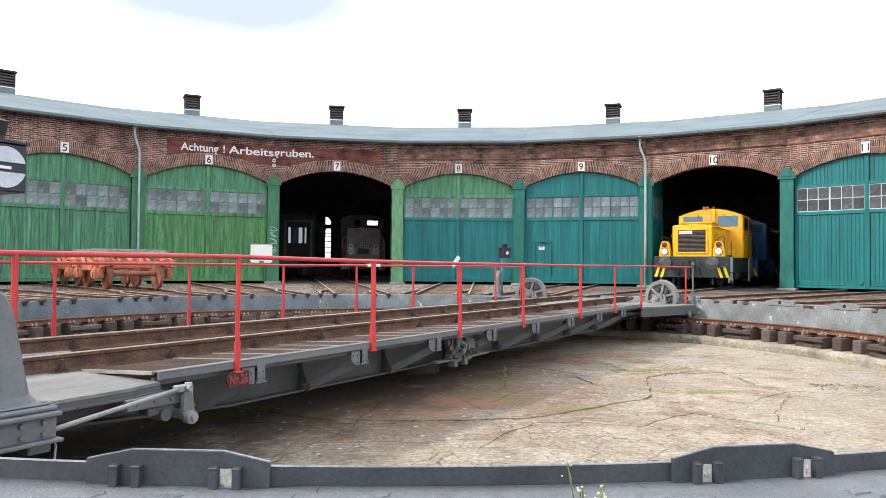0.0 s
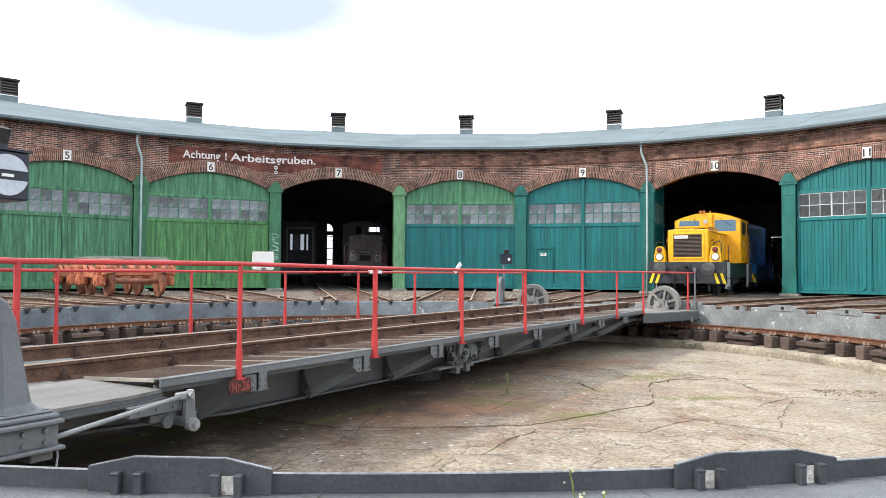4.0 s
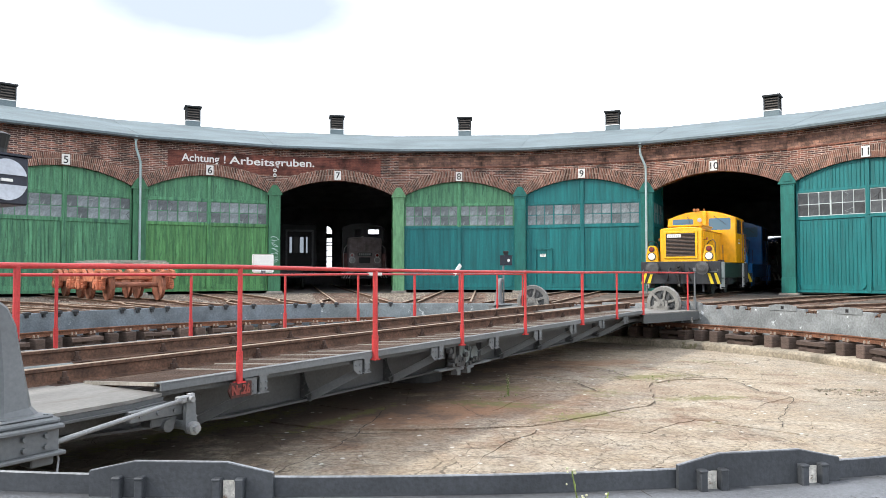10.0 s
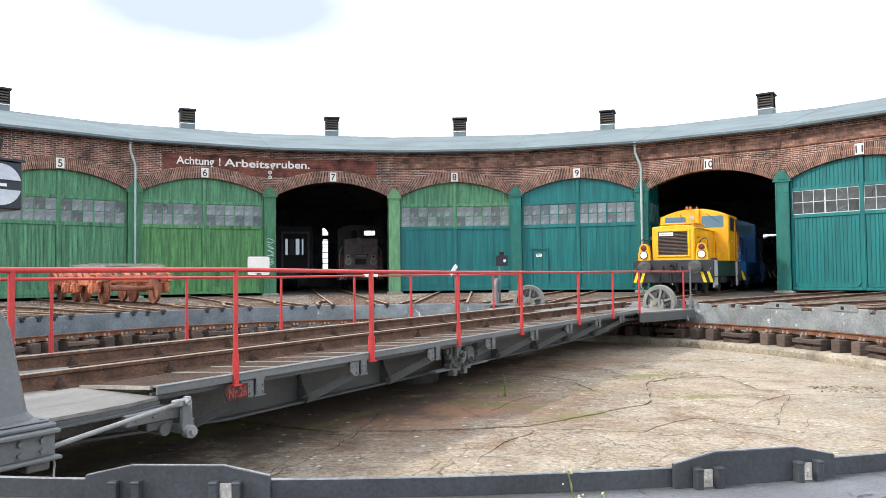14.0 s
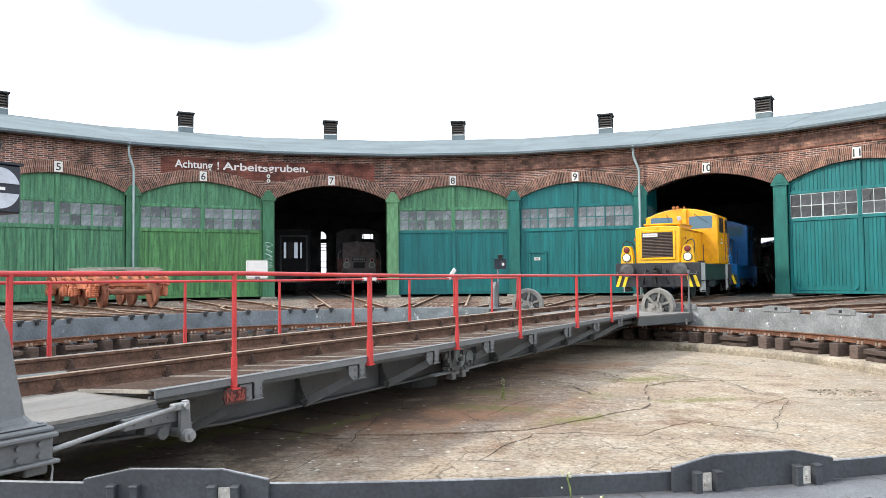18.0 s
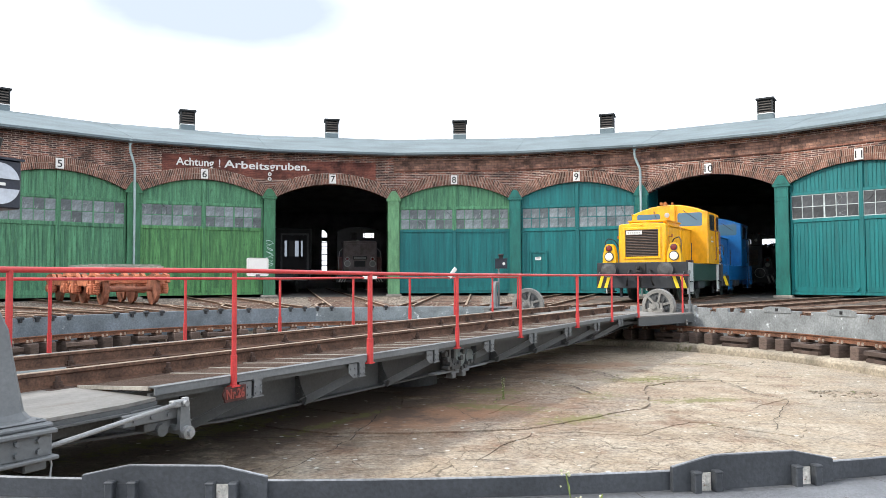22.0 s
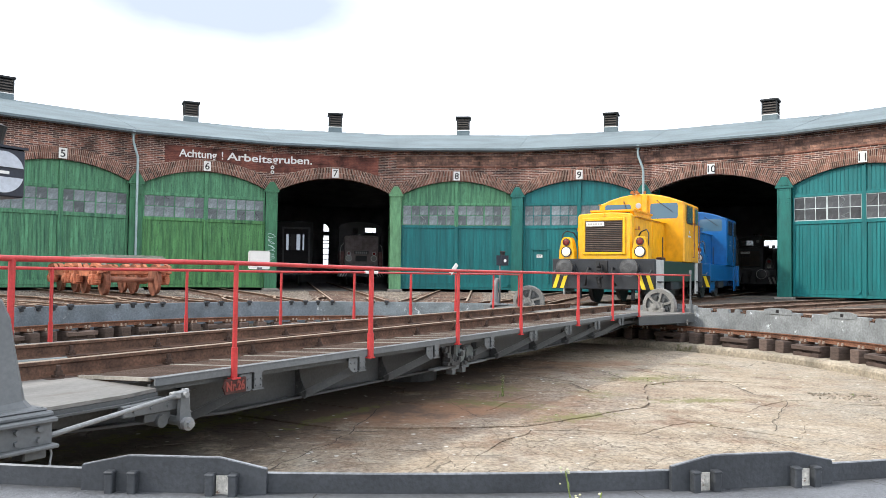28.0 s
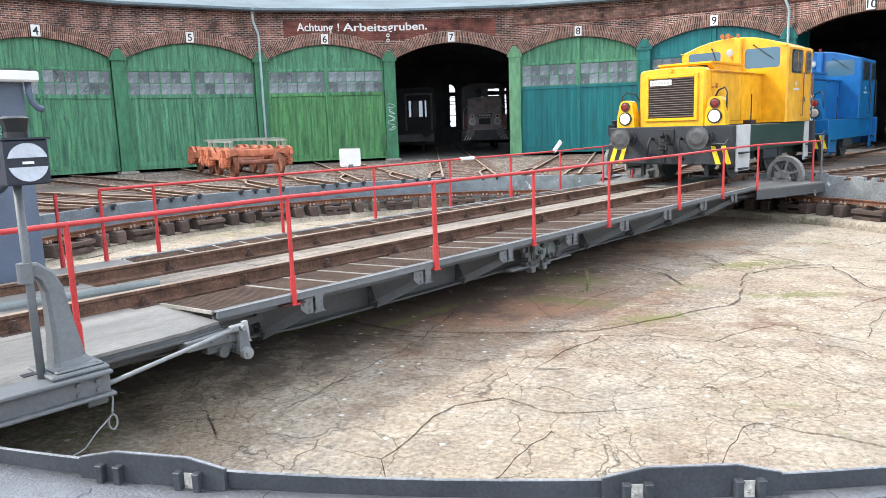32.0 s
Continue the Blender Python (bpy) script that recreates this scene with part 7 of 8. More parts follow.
def build_loco(m, paint, frame_mat, words, lit):
    lo = empty("locomotive", m, words, "locomotive", "shunting locomotives")
    bm = bmesh.new()
    box(bm, 0.06, -1.28, 0.62, 5.58, 1.28, 1.20, bevel=0.015)
    box(bm, 0.06, -1.0, 0.42, 5.58, 1.0, 0.70)
    part("frame", bm, frame_mat, lo)
    for x0, x1 in ((-0.08, 0.06), (5.58, 5.72)):
        bm = bmesh.new()
        box(bm, x0, -1.42, 0.40, x1, 1.42, 1.22, bevel=0.02)
        part("buffer_beam", bm, M_FRAMEB if paint is not M_BLUE else M_BLUE, lo, "dark grey buffer beam")
    # slanted warning stripes low on both ends of the front beam
    for s in (-1, 1):
        for x, d in ((-0.082, -1), (5.724, 1)):
            bm = bmesh.new()
            prism(bm, [(s * 0.95, 0.41), (s * 1.42, 0.41), (s * 1.42, 0.80), (s * 0.95, 0.80)][::s], -0.003, 0.003, pose(x, 0, 0, 0, 0, 90))
            bk = part("warning_panel", bm, M_RUBBER, lo)
            for i in range(2):
                bm = bmesh.new()
                a = 0.98 + i * 0.22
                pts = [(s * (a + 0.10), 0.415), (s * (a + 0.21), 0.415), (s * (a + 0.08), 0.795), (s * (a - 0.02), 0.795)]
                prism(bm, pts, -0.004, 0.004, pose(x + d * 0.004, 0, 0, 0, 0, 90))
                part("stripe", bm, M_GSTR if paint is M_DARKLOCO else M_YSTR, bk, "dusty grey stripe" if paint is M_DARKLOCO else "yellow warning stripe")
    for s in (-1, 1):
        for e, xb in ((-1, -0.08), (1, 5.72)):
            bm = bmesh.new()
            cyl(bm, 0.15, 0, 0.05, 16, pose(xb, s * 0.875, 0.98, 0, 90 * e, 0))
            cyl(bm, 0.11, 0.05, 0.32, 16, pose(xb, s * 0.875, 0.98, 0, 90 * e, 0))
            cyl(bm, 0.075, 0.3, 0.47, 16, pose(xb, s * 0.875, 0.98, 0, 90 * e, 0))
            b_ = part("buffer", bm, M_FRAMEB, lo)
            bm = bmesh.new()
            cyl(bm, 0.235, 0.47, 0.50, 26, pose(xb, s * 0.875, 0.98, 0, 90 * e, 0))
            cyl(bm, 0.20, 0.50, 0.515, 26, pose(xb, s * 0.875, 0.98, 0, 90 * e, 0), r2=0.12)
            part("buffer_head", bm, M_BUFFER, b_, "worn round buffer head")
    # hook, screw coupling and hoses
    for e, xb in ((-1, -0.08), (1, 5.72)):
        bm = bmesh.new()
        prism(bm, [(0, -0.06), (0.18, -0.06), (0.30, 0.02), (0.30, 0.10), (0.24, 0.10), (0.22, 0.03), (0.15, 0.03), (0, 0.06)], -0.03, 0.03, pose(xb, 0.0, 1.0) @ pose(0, 0, 0, 0, 0, 0 if e > 0 else 180))
        box(bm, -0.02, -0.16, 0.84, 0.02, 0.16, 1.16, pose(xb + e * 0.012, 0, 0), bevel=0.008)
        for s in (-1, 1):
            rod(bm, (xb + e * 0.20, s * 0.055, 1.06), (xb + e * 0.22, s * 0.075, 0.74), 0.02, 8)
            rod(bm, (xb + e * 0.21, s * 0.07, 0.74), (xb + e * 0.14, s * 0.03, 0.44), 0.02, 8)
            cyl(bm, 0.035, -0.02, 0.02, 10, pose(xb + e * 0.21, s * 0.075, 0.74, 90, 0, 0))
        for i in range(6):
            box(bm, -0.035, -0.06, -0.04, 0.035, 0.06, 0.04, pose(xb + e * (0.22 - 0.012 * i), 0, 0.93 - i * 0.085, 0, 0, 20 * i), bevel=0.012)
        part("screw_coupling", bm, M_RUBBER, lo, "black hook and screw coupling")
        for s in (-1, 1):
            bm = bmesh.new()
            pipe(bm, [(xb, s * 0.33, 0.95), (xb + e * 0.12, s * 0.33, 0.98), (xb + e * 0.2, s * 0.35, 0.85), (xb + e * 0.18, s * 0.38, 0.62), (xb + e * 0.1, s * 0.42, 0.5)], 0.028, 8)
            part("brake_hose", bm, M_RUBBER, lo, "black brake hose", smooth=True)
        for s in (-1, 1):
            bm = bmesh.new()
            pipe(bm, [(xb, s * 1.05, 0.86), (xb + e * 0.16, s * 1.05, 0.84), (xb + e * 0.16, s * 1.32, 0.84), (xb, s * 1.32, 0.92)], 0.016, 6)
            part("shunter_handle", bm, M_STEELG, lo, smooth=True)
    side = M_ORY if paint is M_YEL else paint
    # engine hood
    bm = bmesh.new()
    rounded_hull(bm, 0.10, 3.60, 0.74, 1.22, 2.40, 0.07, 0.025)
    hood = part("hood", bm, side, lo, "engine hood with rounded edges")
    bm = bmesh.new()
    rounded_hull(bm, 0.085, 0.34, 0.752, 1.215, 2.445, 0.09, 0.03)
    part("hood_front", bm, paint, hood, "bright yellow front of the hood" if paint is M_YEL else "")
    bm = bmesh.new()
    for y0, z0, y1, z1 in ((-0.60, 1.33, -0.52, 2.33), (0.52, 1.33, 0.60, 2.33), (-0.52, 1.33, 0.52, 1.40), (-0.52, 2.25, 0.52, 2.33)):
        box(bm, 0.042, y0, z0, 0.11, y1, z1, bevel=0.012)
    part("grille_frame", bm, paint, hood)
    bm = bmesh.new()
    box(bm, 0.072, -0.52, 1.40, 0.084, 0.52, 2.25)
    gr = part("grille", bm, M_RUBBER, hood)
    first = None
    for i in range(17):
        mm = pose(0.068, 0, 1.425 + i * 0.05, 0, 30, 0)
        if first is None:
            bm = bmesh.new()
            box(bm, -0.022, -0.515, -0.007, 0.022, 0.515, 0.007)
            first = part("slat", bm, M_GRILLE, gr, "", mm)
        else:
            share("slat", first, gr, mm)
    bm = bmesh.new()
    box(bm, 0.033, -0.02, 2.10, 0.044, 0.48, 2.22, bevel=0.003)
    npl = part("number_plate", bm, M_WHITE, hood, "small white number plate with unreadable marks")
    bm = bmesh.new()
    for i in range(6):
        box(bm, 0.029, 0.04 + i * 0.07, 2.135, 0.0325, 0.085 + i * 0.07, 2.185)
    part("plate_bars", bm, M_MARK, npl)
    # raised cooler hatch: flared box, dark slots under a thin lid
    bm = bmesh.new()
    prism(bm, [(0.95, 2.40), (2.45, 2.40), (2.62, 2.55), (0.72, 2.55)], -0.60, 0.60)
    part("roof_hatch", bm, side, hood, "flared cooler hatch on the hood")
    for y0, y1 in ((-0.50, -0.06), (0.06, 0.50)):
        bm = bmesh.new()
        prism(bm, [(0.895, 2.425), (0.915, 2.425), (0.765, 2.535), (0.745, 2.535)], y0, y1)
        part("hatch_slot", bm, M_RUBBER, hood, "dark slot in the hatch")
    bm = bmesh.new()
    box(bm, 0.70, -0.63, 2.552, 2.66, 0.63, 2.572, bevel=0.006)
    for x in (0.72, 2.60):
        box(bm, x, -0.63, 2.572, x + 0.04, 0.63, 2.60)
    for y in (-0.63, 0.59):
        box(bm, 0.76, y, 2.572, 2.60, y + 0.04, 2.60)
    part("hatch_lid", bm, M_ORY if paint is M_YEL else side, hood, "orange stained hatch rim" if paint is M_YEL else "")
    bm = bmesh.new()
    box(bm, 0.03, -0.035, 2.375, 0.085, 0.035, 2.41, bevel=0.008)
    box(bm, 0.045, -0.012, 2.41, 0.075, 0.012, 2.455)
    part("bonnet_catch", bm, paint, hood)
    # side doors of the hood with their hinges and grab rail
    for s in (-1, 1):
        for a, b in ((0.42, 2.13), (2.17, 3.50)):
            bm = bmesh.new()
            box(bm, a, min(s * 0.735, s * 0.754), 1.30, b, max(s * 0.735, s * 0.754), 2.33, bevel=0.006)
            dr = part("side_door", bm, side, hood)
            for x in (a + 0.16, b - 0.16):
                bm = bmesh.new()
                rod(bm, (x - 0.05, s * 0.757, 2.335), (x + 0.05, s * 0.757, 2.335), 0.012, 6)
                part("hinge", bm, side, dr)
            bm = bmesh.new()
            box(bm, (a + b) / 2 - 0.06, min(s * 0.752, s * 0.772), 1.52, (a + b) / 2 + 0.06, max(s * 0.752, s * 0.772), 1.55, bevel=0.005)
            part("door_catch", bm, side, dr)
        bm = bmesh.new()
        box(bm, 0.36, min(s * 0.73, s * 0.80), 2.375, 3.56, max(s * 0.73, s * 0.80), 2.395, bevel=0.004)
        part("drip_rail", bm, side, hood, "drip rail along the hood")
        bm = bmesh.new()
        pipe(bm, [(0.12, s * 1.2, 1.22), (0.12, s * 1.2, 1.9), (0.2, s * 1.12, 2.0), (0.3, s * 0.95, 1.95), (0.35, s * 0.8, 1.7)], 0.018, 6)
        part("bent_handrail", bm, M_RUBBER, lo, "black bent handrail", smooth=True)
        bm = bmesh.new()
        rod(bm, (1.55, s * 1.2, 1.2), (1.55, s * 1.2, 1.86), 0.014, 6)
        part("marker_rod", bm, M_RUBBER, lo)
        if paint is M_YEL:
            bm = bmesh.new()
            box(bm, 1.62, s * 1.08 - 0.08, 1.20, 2.02, s * 1.08 + 0.08, 1.30, bevel=0.01)
            part("tool_tray", bm, M_BOARD, lo, "dark red tool tray on the footplate")
            bm = bmesh.new()
            rod(bm, (0.42, s * 0.75, 2.02), (0.42, s * 0.84, 2.03), 0.012, 6)
            cyl(bm, 0.028, -0.05, 0.05, 10, pose(0.42, s * 0.86, 2.05))
            part("side_marker", bm, M_HORN, hood, "small brown marker on the hood side")
    # lamps on the front platform
    for s in (-1, 1):
        bm = bmesh.new()
        prism(bm, [(-0.215, 1.22), (0.215, 1.22), (0.205, 1.46), (0.15, 1.72), (0.115, 1.785), (0.06, 1.815), (-0.06, 1.815), (-0.115, 1.785), (-0.15, 1.72), (-0.205, 1.46)], 0.0, 0.26, pose(-0.05, s * 1.02, 0, 0, 0, -90))
        la = part("lamp_housing", bm, paint, lo, "tapered lamp housing")
        bm = bmesh.new()
        cyl(bm, 0.150, 0, 0.03, 24, pose(-0.05, s * 1.02, 1.41, 0, -90, 0))
        cyl(bm, 0.105, 0, 0.03, 20, pose(-0.05, s * 1.02, 1.675, 0, -90, 0))
        part("lamp_rim", bm, M_RUBBER, la)
        bm = bmesh.new()
        cyl(bm, 0.122, 0.03, 0.05, 24, pose(-0.05, s * 1.02, 1.41, 0, -90, 0), r2=0.075)
        part("headlamp", bm, M_LAMP if lit else M_LAMPOFF, la, "lit white headlamp" if lit else "unlit headlamp")
        bm = bmesh.new()
        cyl(bm, 0.084, 0.03, 0.042, 20, pose(-0.05, s * 1.02, 1.675, 0, -90, 0), r2=0.05)
        part("tail_lamp", bm, M_REDL, la, "dark red tail lamp")
    # cab
    bm = bmesh.new()
    rounded_hull(bm, 3.56, 5.50, 1.335, 1.22, 3.06, 0.10, 0.27)
    cab = part("cab", bm, side, lo, "driver's cab with an arched roof")
    bm = bmesh.new()
    box(bm, 3.44, -0.24, 2.40, 3.60, -0.05, 3.30, bevel=0.03)
    part("front_duct", bm, side, cab, "upright duct between the front windows")
    for s in (-1, 1):
        window("front_window", cab, pose(3.578, s * 0.72, 2.775, 0, 0, -90), 0.92, 0.56, None, 0.09)
        window("rear_window", cab, pose(5.482, -s * 0.66, 2.77, 0, 0, 90), 0.92, 0.54)
        rz = 0 if s < 0 else 180
        window("side_window", cab, pose(4.22, s * 1.333, 2.67, 0, 0, rz), 0.80, 0.56, M_SIDEGLASS)
        bm = bmesh.new()
        box(bm, 4.22, min(s * 1.345, s * 1.352), 2.42, 4.25, max(s * 1.345, s * 1.352), 2.92)
        part("window_bar", bm, side, cab)
        bm = bmesh.new()
        box(bm, 4.70, min(s * 1.333, s * 1.352), 1.26, 5.36, max(s * 1.333, s * 1.352), 2.98, bevel=0.01)
        dr = part("cab_door", bm, side, cab)
        window("door_window", dr, pose(5.05, s * 1.356, 2.67, 0, 0, rz), 0.42, 0.56, M_SIDEGLASS, 0.10, M_BROWNF if paint is M_YEL else None)
        bm = bmesh.new()
        rod(bm, (4.80, s * 1.375, 1.70), (4.80, s * 1.375, 1.82), 0.014, 6)
        rod(bm, (4.80, s * 1.35, 1.76), (4.80, s * 1.375, 1.76), 0.02, 8)
        part("door_handle", bm, M_BUFFER, dr, "worn steel door handle")
        for x in (4.66, 5.42):
            bm = bmesh.new()
            rod(bm, (x, s * 1.385, 1.35), (x, s * 1.385, 2.42), 0.015, 6)
            for z in (1.37, 2.40):
                rod(bm, (x, s * 1.33, z), (x, s * 1.385, z), 0.012, 6)
            part("door_rail", bm, M_BROWNF if paint is M_YEL else M_FRAMEB, cab, "brown upright handrail" if paint is M_YEL else "")
        bm = bmesh.new()
        box(bm, 4.02, min(s * 1.336, s * 1.340), 1.98, 4.42, max(s * 1.336, s * 1.340), 2.03)
        box(bm, 4.16, min(s * 1.336, s * 1.340), 2.10, 4.24, max(s * 1.336, s * 1.340), 2.18)
        part("side_marks", bm, M_GREYL, cab, "small white unreadable marks")
    bm = bmesh.new()
    cyl(bm, 0.115, 0, 0.10, 20, pose(3.56, 0.04, 2.95, 0, -90, 0))
    ul = part("upper_lamp_rim", bm, side, cab)
    bm = bmesh.new()
    cyl(bm, 0.088, 0.10, 0.112, 20, pose(3.56, 0.04, 2.95, 0, -90, 0), r2=0.06)
    part("upper_lamp", bm, M_LAMPOFF, ul, "unlit upper headlamp")
    for s in (-1, 1):
        bm = bmesh.new()
        rod(bm, (3.545, s * 0.52, 3.09), (3.535, s * 0.98 if s < 0 else s * 0.40, 2.74), 0.009, 6)
        rod(bm, (3.57, s * 0.52, 3.09), (3.51, s * 0.52, 3.09), 0.02, 6)
        part("wiper", bm, M_RUBBER, cab)
    for s in (-1, 1):
        bm = bmesh.new()
        box(bm, 3.52, s * 1.29 - 0.012, 3.015, 5.54, s * 1.29 + 0.055, 3.035)
        part("rain_strip", bm, side, cab)
    if paint is M_YEL:
        for z, r_ in ((1.30, 0.10), (1.62, 0.11), (1.88, 0.08)):
            bm = bmesh.new()
            pipe(bm, [(5.54 + r_ * (1 - math.cos(a_ * 0.45)), -1.12 - 0.02 * a_, z + r_ * math.sin(a_ * 0.45)) for a_ in range(14)], 0.018, 6)
            part("hose_loop", bm, M_GREYL, cab, "coiled pale hose", smooth=True)
    if paint is M_DARKLOCO:
        bm = bmesh.new()
        pipe(bm, [(-0.62, -0.7 + 0.26 * math.cos(a_ * 0.2618), 0.95 + 0.26 * math.sin(a_ * 0.2618)) for a_ in range(25)], 0.014, 6)
        part("pale_ring", bm, M_GREYL, lo, "pale round buffer rim", smooth=True)
        # small pale panes: reflected daylight put into their grey
        for y in (-0.5, -0.82):
            window("lit_window", cab, pose(3.555, y, 2.63, 0, 0, -90), 0.16, 0.16, M_GREYL, 0.03)
    bm = bmesh.new()
    cyl(bm, 0.04, 3.30, 3.40, 14, pose(3.52, -0.14, 0))
    part("beacon", bm, M_REDL if paint is not M_YEL else M_HORN, cab, "small orange-brown beacon")
    bm = bmesh.new()
    for y in (0.10, 0.24):
        cyl(bm, 0.022, 0, 0.22, 10, pose(3.56, y, 3.37, 0, 90, 0))
        cyl(bm, 0.022, 0, 0.10, 14, pose(3.56, y, 3.37, 0, -90, 0), r2=0.058)
        box(bm, 3.58, y - 0.02, 3.25, 3.64, y + 0.02, 3.36)
    part("horn", bm, M_RUBBER if paint is not M_YEL else M_HORN, cab, "pair of small roof horns")
    # white step recess and steps
    for s in (-1, 1):
        for x in (0.47, 5.20):
            bm = bmesh.new()
            box(bm, x, min(s * 1.27, s * 1.31), 0.22, x + (0.78 if x < 1 else 0.36), max(s * 1.27, s * 1.31), 1.21, bevel=0.008)
            part("step_panel", bm, M_GREYL if paint is M_YEL else frame_mat, lo, "flat panel behind the steps")
            for z in (0.26, 0.6):
                bm = bmesh.new()
                box(bm, x + 0.08, min(s * 1.10, s * 1.40), z, x + 0.5, max(s * 1.10, s * 1.40), z + 0.03)
                part("step", bm, M_RUBBER, lo)
    # wheels, springs, rods
    for x in (1.62, 4.12):
        bm = bmesh.new()
        for s in (-1, 1):
            cyl(bm, 0.5, -0.06, 0.06, 32, pose(x, s * 0.755, 0.5, 90, 0, 0))
            cyl(bm, 0.535, -0.016, 0.016, 32, pose(x, s * 0.70, 0.5, 90, 0, 0))
            cyl(bm, 0.38, 0.05, 0.075, 24, pose(x, s * 0.755, 0.5, -90 * s, 0, 0), r2=0.34)
            cyl(bm, 0.12, 0.07, 0.14, 14, pose(x, s * 0.755, 0.5, -90 * s, 0, 0))
        rod(bm, (x, -0.8, 0.5), (x, 0.8, 0.5), 0.08, 10)
        WHEELS.append((part("wheelset", bm, M_BUFFER, lo, "worn steel wheelset", pose(0, 0, 0)), x, lo))
        for s in (-1, 1):
            bm = bmesh.new()
            box(bm, x - 0.14, s * 0.98 - 0.09, 0.38, x + 0.14, s * 0.98 + 0.09, 0.70, bevel=0.02)
            for i in range(5):
                box(bm, x - 0.5 + i * 0.07, s * 0.98 - 0.05, 0.72 + i * 0.022, x + 0.5 - i * 0.07, s * 0.98 + 0.05, 0.74 + i * 0.022)
            part("axle_box", bm, M_FRAMEB, lo, "axle box with leaf spring")
    for s in (-1, 1):
        bm = bmesh.new()
        box(bm, 1.62, s * 0.90 - 0.02, 0.42, 4.12, s * 0.90 + 0.02, 0.50, bevel=0.006)
        part("side_rod", bm, M_BUFFER, lo, "steel side rod")
        bm = bmesh.new()
        box(bm, 2.45, min(s * 1.02, s * 1.24), 0.36, 3.35, max(s * 1.02, s * 1.24), 0.66, bevel=0.04)
        part("air_tank", bm, M_FRAMEB, lo)
        bm = bmesh.new()
        box(bm, 0.25, s * 0.74 - 0.04, 0.12, 0.32, s * 0.74 + 0.04, 0.42)
        part("rail_guard", bm, M_FRAMEB, lo)
    return lo


WHEELS = []
yellow = build_loco(bridge_pose(19.6, 0), M_YEL, M_FRAMEG, "yellow two-axle diesel shunting locomotive with lit headlamps", True)
blue = build_loco(bridge_pose(26.7, 0), M_BLUE, M_BLUE, "blue two-axle diesel shunting locomotive coupled behind another", False)
dark = build_loco(bridge_pose(34.6, 0), M_DARKLOCO, M_FRAMEB, "dark grey shunting locomotive standing deep in the shed", False)
for o in dark.children_recursive:
    if o.name.split(".")[0] == "pane" and o.data.materials[0] is M_CABGLASS:
        o.data.materials[0] = M_CARPANE
moving_wheels = WHEELS[:4]
TRAINS = [(yellow, 0.0), (blue, 7.06)]
TRAIN_ROWS = [
    (0, 19.6), (0.5, 19.52), (1, 19.45), (1.5, 19.36), (2, 19.25), (2.5, 19.14), (3, 18.98), (3.5, 18.76),
    (5.5, 18.2), (6, 18.08), (6.5, 17.97), (7, 17.88), (7.5, 17.79), (8, 17.73), (8.5, 17.67), (9, 17.62),
    (9.5, 17.6), (10, 17.57), (10.5, 17.55), (11, 17.54), (11.5, 17.52), (12, 17.49), (12.5, 17.42), (13, 17.34),
    (13.5, 17.24), (14, 17.09), (14.5, 16.93), (15.5, 16.54), (16.5, 16.08), (17, 15.79), (17.5, 15.49), (18, 15.19), (18.5, 14.9),
    (19, 14.63), (19.5, 14.36), (20, 14.12), (20.5, 13.91), (21, 13.7), (21.5, 13.46), (22, 13.2), (22.5, 12.95),
    (23, 12.7), (23.5, 12.43), (24, 12.14), (24.5, 11.84), (25, 11.53), (25.5, 11.2), (26.2, 10.71), (26.85, 10.24), (27.5, 9.74), (28, 9.37),
    (28.5, 9.01), (29, 8.64), (29.5, 8.25), (30, 7.85), (30.5, 7.44), (31, 7.02), (31.5, 6.59), (32, 6.15),
]


